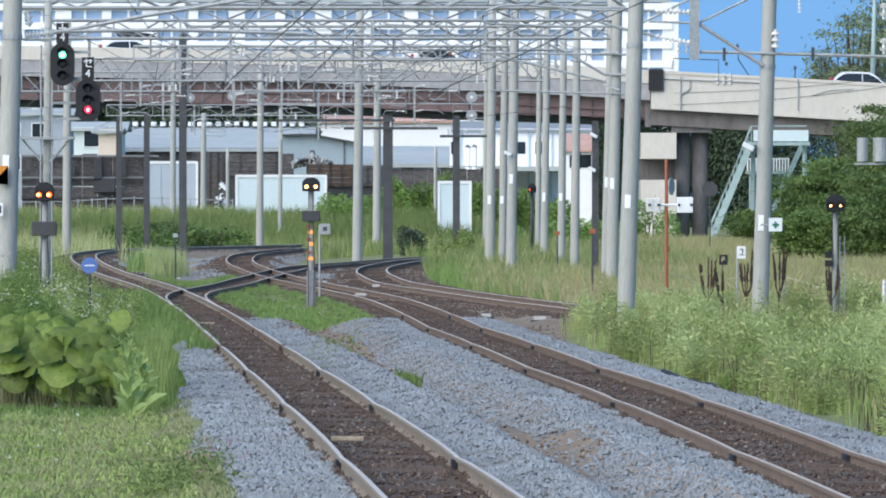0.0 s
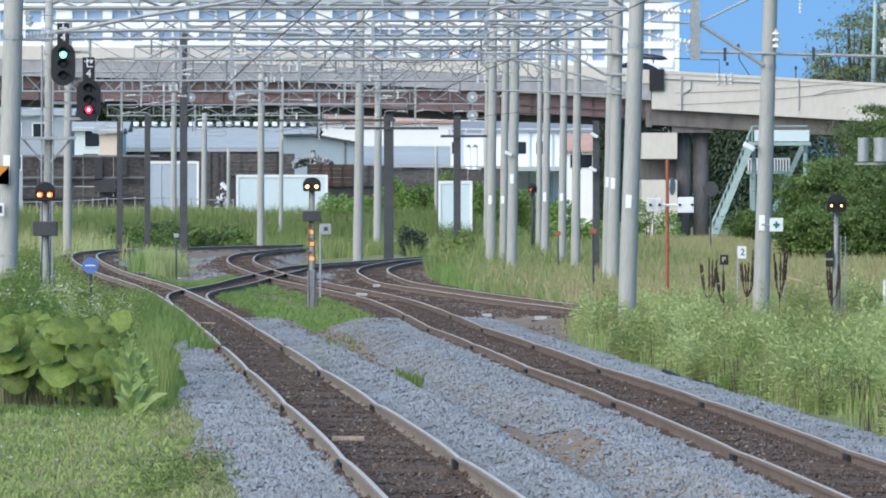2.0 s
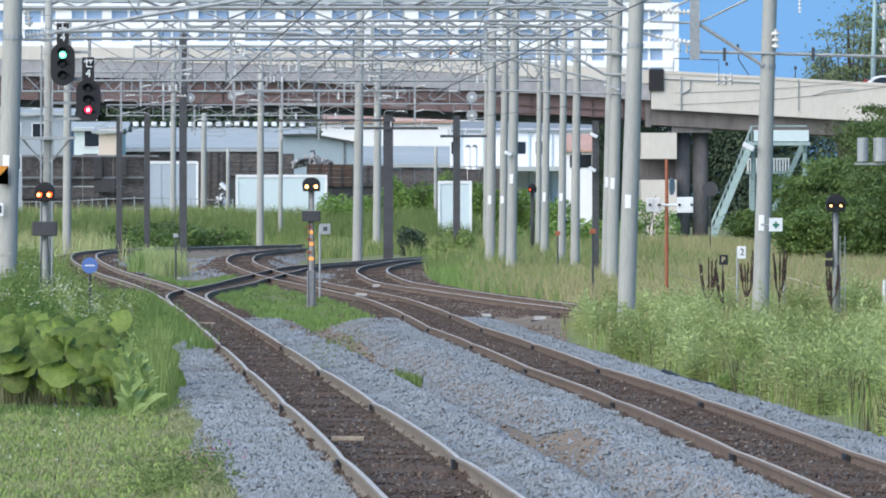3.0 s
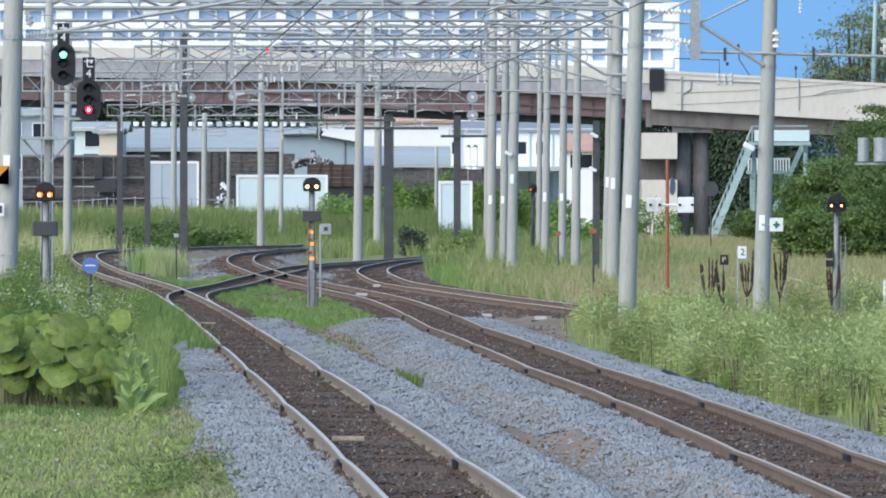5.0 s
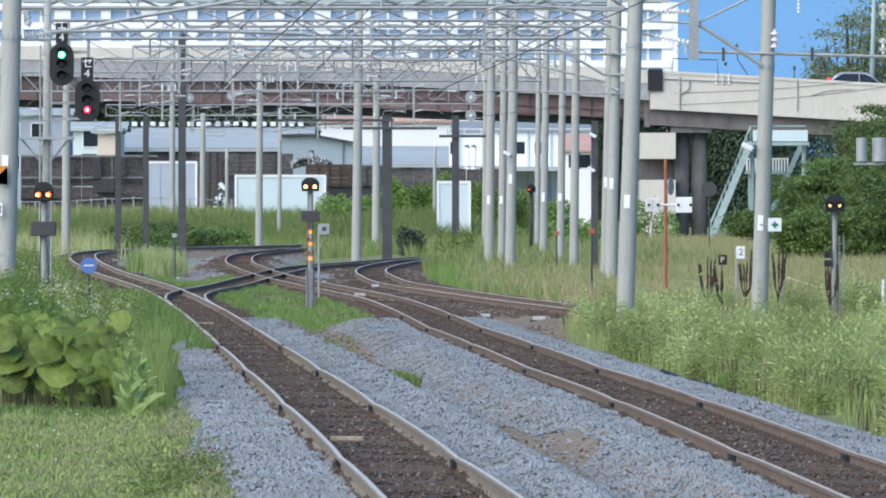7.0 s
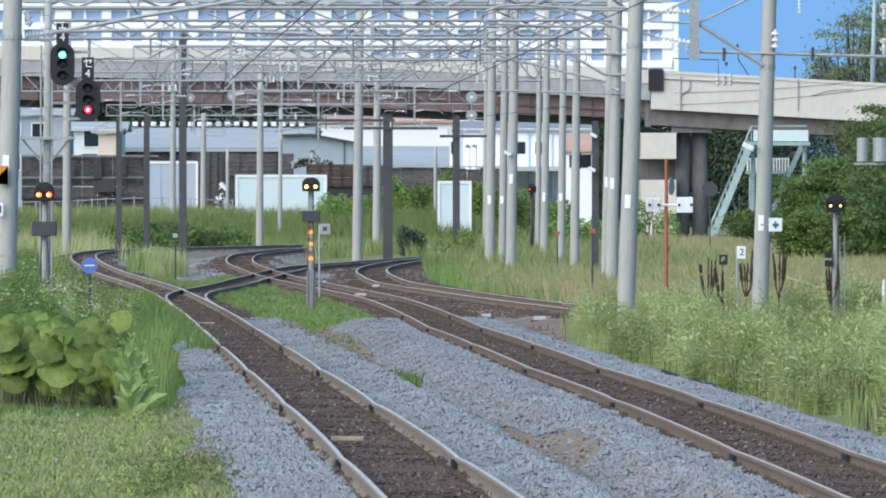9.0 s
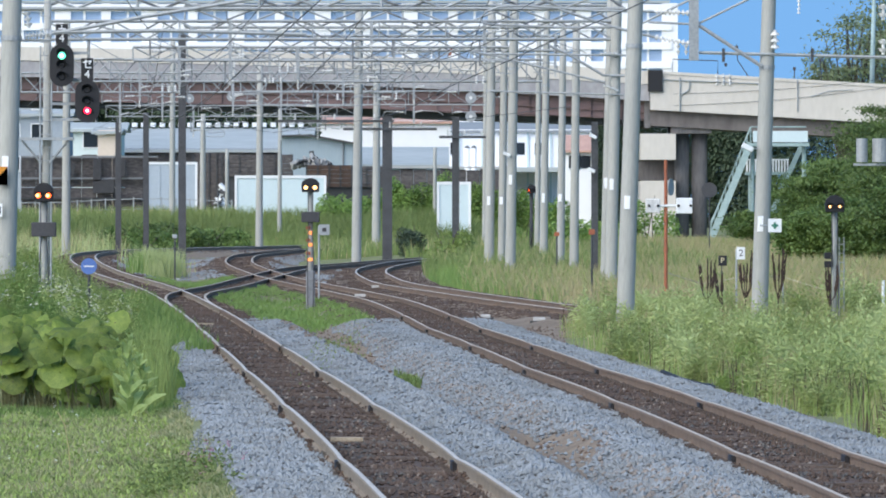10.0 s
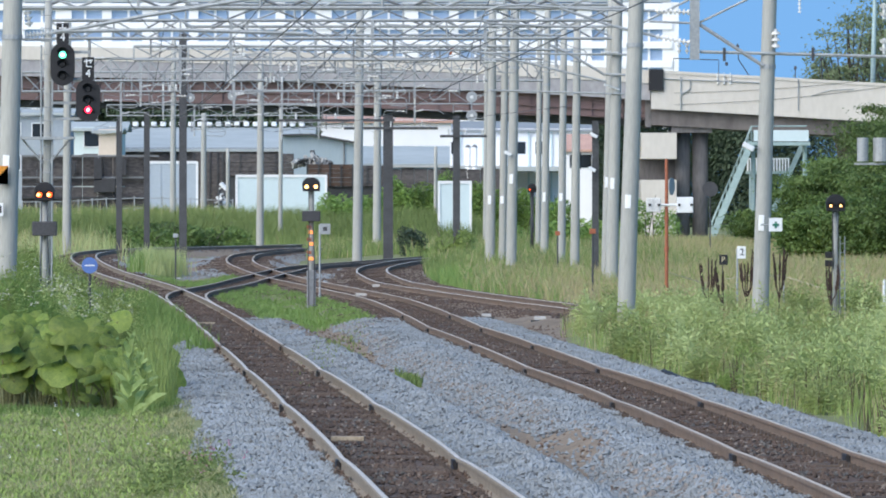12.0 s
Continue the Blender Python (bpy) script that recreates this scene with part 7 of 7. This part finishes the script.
# ---- cars ----
def car(label, paint, roof_paint, length=4.3, height=1.5, tail=False):
    """A car that faces +x: body, glass cabin, roof, wheels, lamps."""
    c = thing("car", label, "car", (0, 0, 0), "cars on the overpass")
    L, w = length / 2, 0.84
    low = [(-L, 0.35), (-L - 0.02, 0.8), (-L + 0.05, 0.95), (-L + 0.3, 1.0), (L - 1.15, 0.95), (L - 0.2, 0.78), (L, 0.6), (L - 0.02, 0.3), (L - 0.3, 0.22), (-L + 0.2, 0.22)]
    bm = profile_y(bmesh.new(), low, -w, w)
    bmesh.ops.bevel(bm, geom=bm.edges[:], offset=0.05, segments=2, affect="EDGES")
    part("body", bm, paint, c, smooth=True)
    top = height
    cab = [(-L + 0.15, 0.96), (-L + 0.42, top - 0.3), (-L + 0.8, top - 0.14), (0.0, top - 0.09), (L - 1.9, top - 0.17), (L - 1.05, 0.93)]
    bm = profile_y(bmesh.new(), cab, -w + 0.07, w - 0.07)
    part("cabin_glass", bm, CAR_GLASS, c, "dark side windows")
    roof = [(-L + 0.18, top - 0.52), (-L + 0.58, top - 0.13), (-L + 0.95, top - 0.03), (-0.3, top), (0.2, top - 0.01), (L - 1.85, top - 0.1), (L - 1.5, top - 0.3),
            (L - 1.62, top - 0.3), (L - 1.95, top - 0.19), (0.15, top - 0.12), (-0.3, top - 0.11), (-L + 0.98, top - 0.15), (-L + 0.72, top - 0.25), (-L + 0.36, top - 0.52)]
    bm = profile_y(bmesh.new(), roof, -w + 0.04, w - 0.04)
    part("roof", bm, roof_paint, c)
    for s in (-1, 1):
        for a, b, r in (((-L + 0.2, 0.95), (-L + 0.5, top - 0.26), 0.06), ((L - 1.05, 0.92), (L - 1.85, top - 0.16), 0.04), ((-0.25, 0.95), (-0.3, top - 0.12), 0.035)):
            part("pillar", rod(bmesh.new(), (a[0], s * (w - 0.07), a[1]), (b[0], s * (w - 0.07), b[1]), r, n=6), paint, c)
        part("tail_light", soft_box(-L - 0.04, -L + 0.14, s * 0.72 - 0.12, s * 0.72 + 0.12, 0.82, 1.16, 0.03), TAIL_GLOW if tail else TAIL_RED, c, "red tail light")
        part("headlight", soft_box(L - 0.24, L - 0.02, s * 0.62 - 0.16, s * 0.62 + 0.16, 0.6, 0.74, 0.03), PORCELAIN, c)
        for x in (-L + 0.8, L - 0.85):
            wheel = part("wheel", rod(bmesh.new(), (x, s * 0.66, 0.31), (x, s * 0.86, 0.31), 0.31, n=20), BLACK_PAINT, c, "black tyre")
            part("rim", rod(bmesh.new(), (x, s * 0.84, 0.31), (x, s * 0.87, 0.31), 0.2, n=14), GALVANISED, wheel)
    return c


TAIL_RED = surface("red_plastic", (0.5, 0.02, 0.03), rough=0.3, size=0.3, bump=0)
CAR_WHITE = surface("white_car_paint", (0.85, 0.86, 0.88), (0.8, 0.81, 0.83), rough=0.2, size=2, bump=0)
CAR_SILVER = surface("silver_car_paint", (0.50, 0.51, 0.55), (0.44, 0.45, 0.49), rough=0.25, metal=0.4, size=2, bump=0)
CAR_DARK = surface("dark_grey_car_paint", (0.035, 0.036, 0.045), (0.03, 0.03, 0.036), rough=0.2, size=2, bump=0)
car_one = car("white car with dark windows", CAR_WHITE, CAR_WHITE, 4.5, 1.62)
car_two = car("white hatchback with dark side windows", CAR_WHITE, CAR_WHITE, 4.2, 1.55)
car_three = car("white car carrying a dark roof box", CAR_WHITE, CAR_WHITE, 4.4, 1.5)
bm = profile_y(bmesh.new(), [(-1.15, 1.78), (-0.9, 1.66), (1.0, 1.64), (1.45, 1.72), (1.1, 1.9), (0.2, 2.0), (-0.8, 1.97), (-1.1, 1.9)], -0.5, 0.3)
bmesh.ops.bevel(bm, geom=bm.edges[:], offset=0.04, segments=2, affect="EDGES")
part("roof_box", bm, CAR_DARK, car_three, "dark streamlined roof box", smooth=True)
for x in (-0.6, 0.5):
    part("roof_bar", box(bmesh.new(), x - 0.03, x + 0.03, -0.62, 0.62, 1.42, 1.65), BLACK_PAINT, car_three)
car_four = car("silver car with dark windows and a red tail light", CAR_SILVER, CAR_SILVER, 4.4, 1.6, True)

# ---- sleepers, fastenings and ballast ----
def along(line, y0, y1, step):
    f = refine(line, step)
    f = f[(f[:, 1] > y0) & (f[:, 1] < y1)]
    d = np.gradient(f, axis=0)
    return f, np.arctan2(d[:, 1], d[:, 0]) - math.pi / 2


rng = random.Random(7)
for track, line in ((TRACKS[0], LINE_ONE), (TRACKS[1], LINE_TWO)):
    f, ang = along(line, 70, 255, 0.64)
    bm = bmesh.new()
    for (x, y), a in zip(f, ang):
        s = new("sleeper", sleeper_mesh)
        s.parent = track
        s.matrix_basis = pose(x, y, -0.150 + rise(y) + (0.012 if rng.random() < 0.25 else -0.004), 0, rng.uniform(-0.4, 0.4), math.degrees(a) + rng.uniform(-1, 1))
        m = pose(x, y, rise(y), 0, 0, math.degrees(a))
        for side in (-0.566, 0.566):
            for o in (-0.1, 0.1):
                w, d, h = (0.022, 0.045, -0.118) if line is LINE_ONE else (0.034, 0.075, -0.1)
                box(bm, side + o - w, side + o + w, -d, d, -0.152, h, m)
    part("fastenings", bm, FASTENING_RUST, track, "rusty rail fastenings", kind="stuff")
for track, line, y0 in ((TRACKS[0], LINE_ONE, -40), (TRACKS[1], LINE_TWO, -40), (TRACKS[0], LINE_ONE, 255), (TRACKS[1], LINE_TWO, 255), (TRACKS[2], LINE_CROSS, 180), (TRACKS[3], LINE_THREE, 190)):
    f, ang = along(line, y0, 70 if y0 < 0 else 470, 0.64)
    bm = bmesh.new()
    for (x, y), a in zip(f, ang):
        box(bm, -1.05, 1.05, -0.1, 0.1, -0.29, -0.152, pose(x, y, rise(y), 0, 0, math.degrees(a)))
    part("far_sleepers", bm, SLEEPER_WOOD, track, "dark weathered sleepers", kind="stuff")


def stones(name, label, n, keep, size, material, seed, y0=70, y1=216, x0=-7, x1=9):
    """Loose crushed stone: squashed, jittered octahedra in one mesh."""
    r = np.random.RandomState(seed)
    ys = y0 + (y1 - y0) * r.uniform(0, 1, n * 3) ** 1.4
    xs = r.uniform(x0, x1, n * 3)
    ok = keep(xs, ys)
    xs, ys = xs[ok][:n], ys[ok][:n]
    n = len(xs)
    z = ground_height(xs, ys)
    s = r.uniform(*size, n)[:, None, None]
    base = np.array([(1, 0, 0), (0, 1, 0), (-1, 0, 0), (0, -1, 0), (0, 0, 0.8), (0, 0, -0.8)], float)
    v = base[None] * (1 + r.uniform(-0.35, 0.35, (n, 6, 1))) + r.uniform(-0.25, 0.25, (n, 6, 3))
    a = r.uniform(0, 6.28, n)
    c, q = np.cos(a)[:, None], np.sin(a)[:, None]
    v = np.stack([v[..., 0] * c - v[..., 1] * q, v[..., 0] * q + v[..., 1] * c, v[..., 2]], -1) * s
    v += np.stack([xs, ys, z + s[:, 0, 0] * 0.35], -1)[:, None]
    f = np.array([(0, 1, 4), (1, 2, 4), (2, 3, 4), (3, 0, 4), (1, 0, 5), (2, 1, 5), (3, 2, 5), (0, 3, 5)])
    faces = (np.arange(n)[:, None, None] * 6 + f[None]).reshape(-1, 3)
    me = bpy.data.meshes.new(name)
    me.from_pydata(v.reshape(-1, 3).tolist(), [], faces.tolist())
    me.materials.append(material)
    return tagged(new(name, me), label, "ballast", kind="stuff")


stones("ballast_stones", "blue-grey crushed stone ballast", 130000, lambda x, y: (ground_zone(x, y) == 1) | ((ground_zone(x, y) == 3) & (np.sin(91 * x + 57 * y) > np.where(y < 125, 0.97, 0.9985)) & (x < two_at(y)) & (y < 215)), (0.016, 0.036), STONE, 1)
stones("stained_stones", "rust-brown stained stones between the rails", 50000, lambda x, y: (ground_zone(x, y) == 2) & (y < 238), (0.014, 0.034), DIRTY_STONE, 2, y1=240)
stones("pale_chips", "pale brown chips between the rails", 4500, lambda x, y: (ground_zone(x, y) == 2) & (y < 238), (0.014, 0.03), PALE_CHIP, 6, y1=240)
stones("oil_dark_chips", "dark oily chips in patches between the rails", 16000, lambda x, y: (ground_zone(x, y) == 2) & (y < 238) & (lumps(x, y / 2, 1.6, 3.0) > 0.15), (0.016, 0.034), OILY_STONE, 7, y1=240)
stones("yard_stones", "brown and grey stones of the curving track beds", 50000, lambda x, y: (GROUND_FIELD(x, y) < 1.9) & (y > 225), (0.018, 0.038), DIRTY_STONE, 8, y0=225, y1=490, x0=-19, x1=6)
stones("yard_gravel", "grey gravel patches between the curving tracks", 20000, lambda x, y: (ground_zone(x, y) == 3) & (y > 310) & (x < -4) & (GROUND_FIELD(x, y) > 1.3) & (lumps(x, y / 6, 2.2, 1.0) > -0.1), (0.025, 0.05), STONE, 9, y0=310, y1=480, x0=-19, x1=-3)
stones("soil_pebbles", "pebbles on the sandy strip", 5000, lambda x, y: ground_zone(x, y) == 3, (0.015, 0.035), DIRTY_STONE, 3)
stones("dark_stones", "scattered dark oily stones in the ballast", 6000, lambda x, y: ground_zone(x, y) == 1, (0.016, 0.034), OILY_STONE, 4)


def valley(x, y):
    s = (x - one_at(y)) / np.maximum(two_at(y) - one_at(y), 0.1)
    return (np.abs(s - 0.54 + 0.05 * lumps(x, y / 3, 2.0)) < 0.10 + 0.05 * lumps(x, y / 4, 3.0, 2.0)) & (ground_zone(x, y) == 1)


stones("brown_stones", "brown-grey stones in the hollow between the tracks", 26000, valley, (0.016, 0.038), BROWN_STONE, 5, x0=-5, x1=6)



def drive(x_start, speed):
    """Rows of a car that runs along the overpass at an even speed."""
    rows = []
    for k in range(25):
        t = k * 0.5
        x = x_start + speed * t
        slope = (bridge_top(x + 0.5) - bridge_top(x - 0.5))
        rows.append((t, pose(x, BRIDGE_Y + 3.0, bridge_top(x) - 0.92, 0, -math.degrees(math.atan(slope)), 0)))
    return rows


def sway(plant, seed, lean):
    """Rows of a plant that rocks in the wind about its root."""
    x, y, z = plant.location
    return [(k * 0.5, pose(x, y, z, lean * math.sin(1.9 * k * 0.5 + seed) * 0.6, lean * (math.sin(2.3 * k * 0.5 + 1.7 * seed) + 0.4 * math.sin(5.1 * k * 0.5 + seed)), 0)) for k in range(25)]


# seconds, and how far the large top leaf is turned up
LEAF_TURN = [(0, 14), (0.5, 18), (1, 12), (1.5, 28), (2, 44), (2.5, 22), (3, 10), (4, 20), (4.8, 58), (5.2, 68), (6, 72), (6.4, 46), (7, 12), (8, 18), (9, 10), (10, 14), (11, 16), (11.5, 26), (12, 48)]


def motions():
    for k, plant in enumerate(SWAYING):
        walk(plant, sway(plant, 0.9 * k, 0.55))
    walk(turning_leaf, [(t, pose(0.02, -0.02, 1.18, turn, -8, 0)) for t, turn in LEAF_TURN])
    walk(car_one, drive(26.9, 21.4))
    walk(car_two, drive(0.1, 21.4))
    walk(car_three, drive(-19.6, 16.2))
    walk(car_four, drive(-98.55, 17.9))


motions()
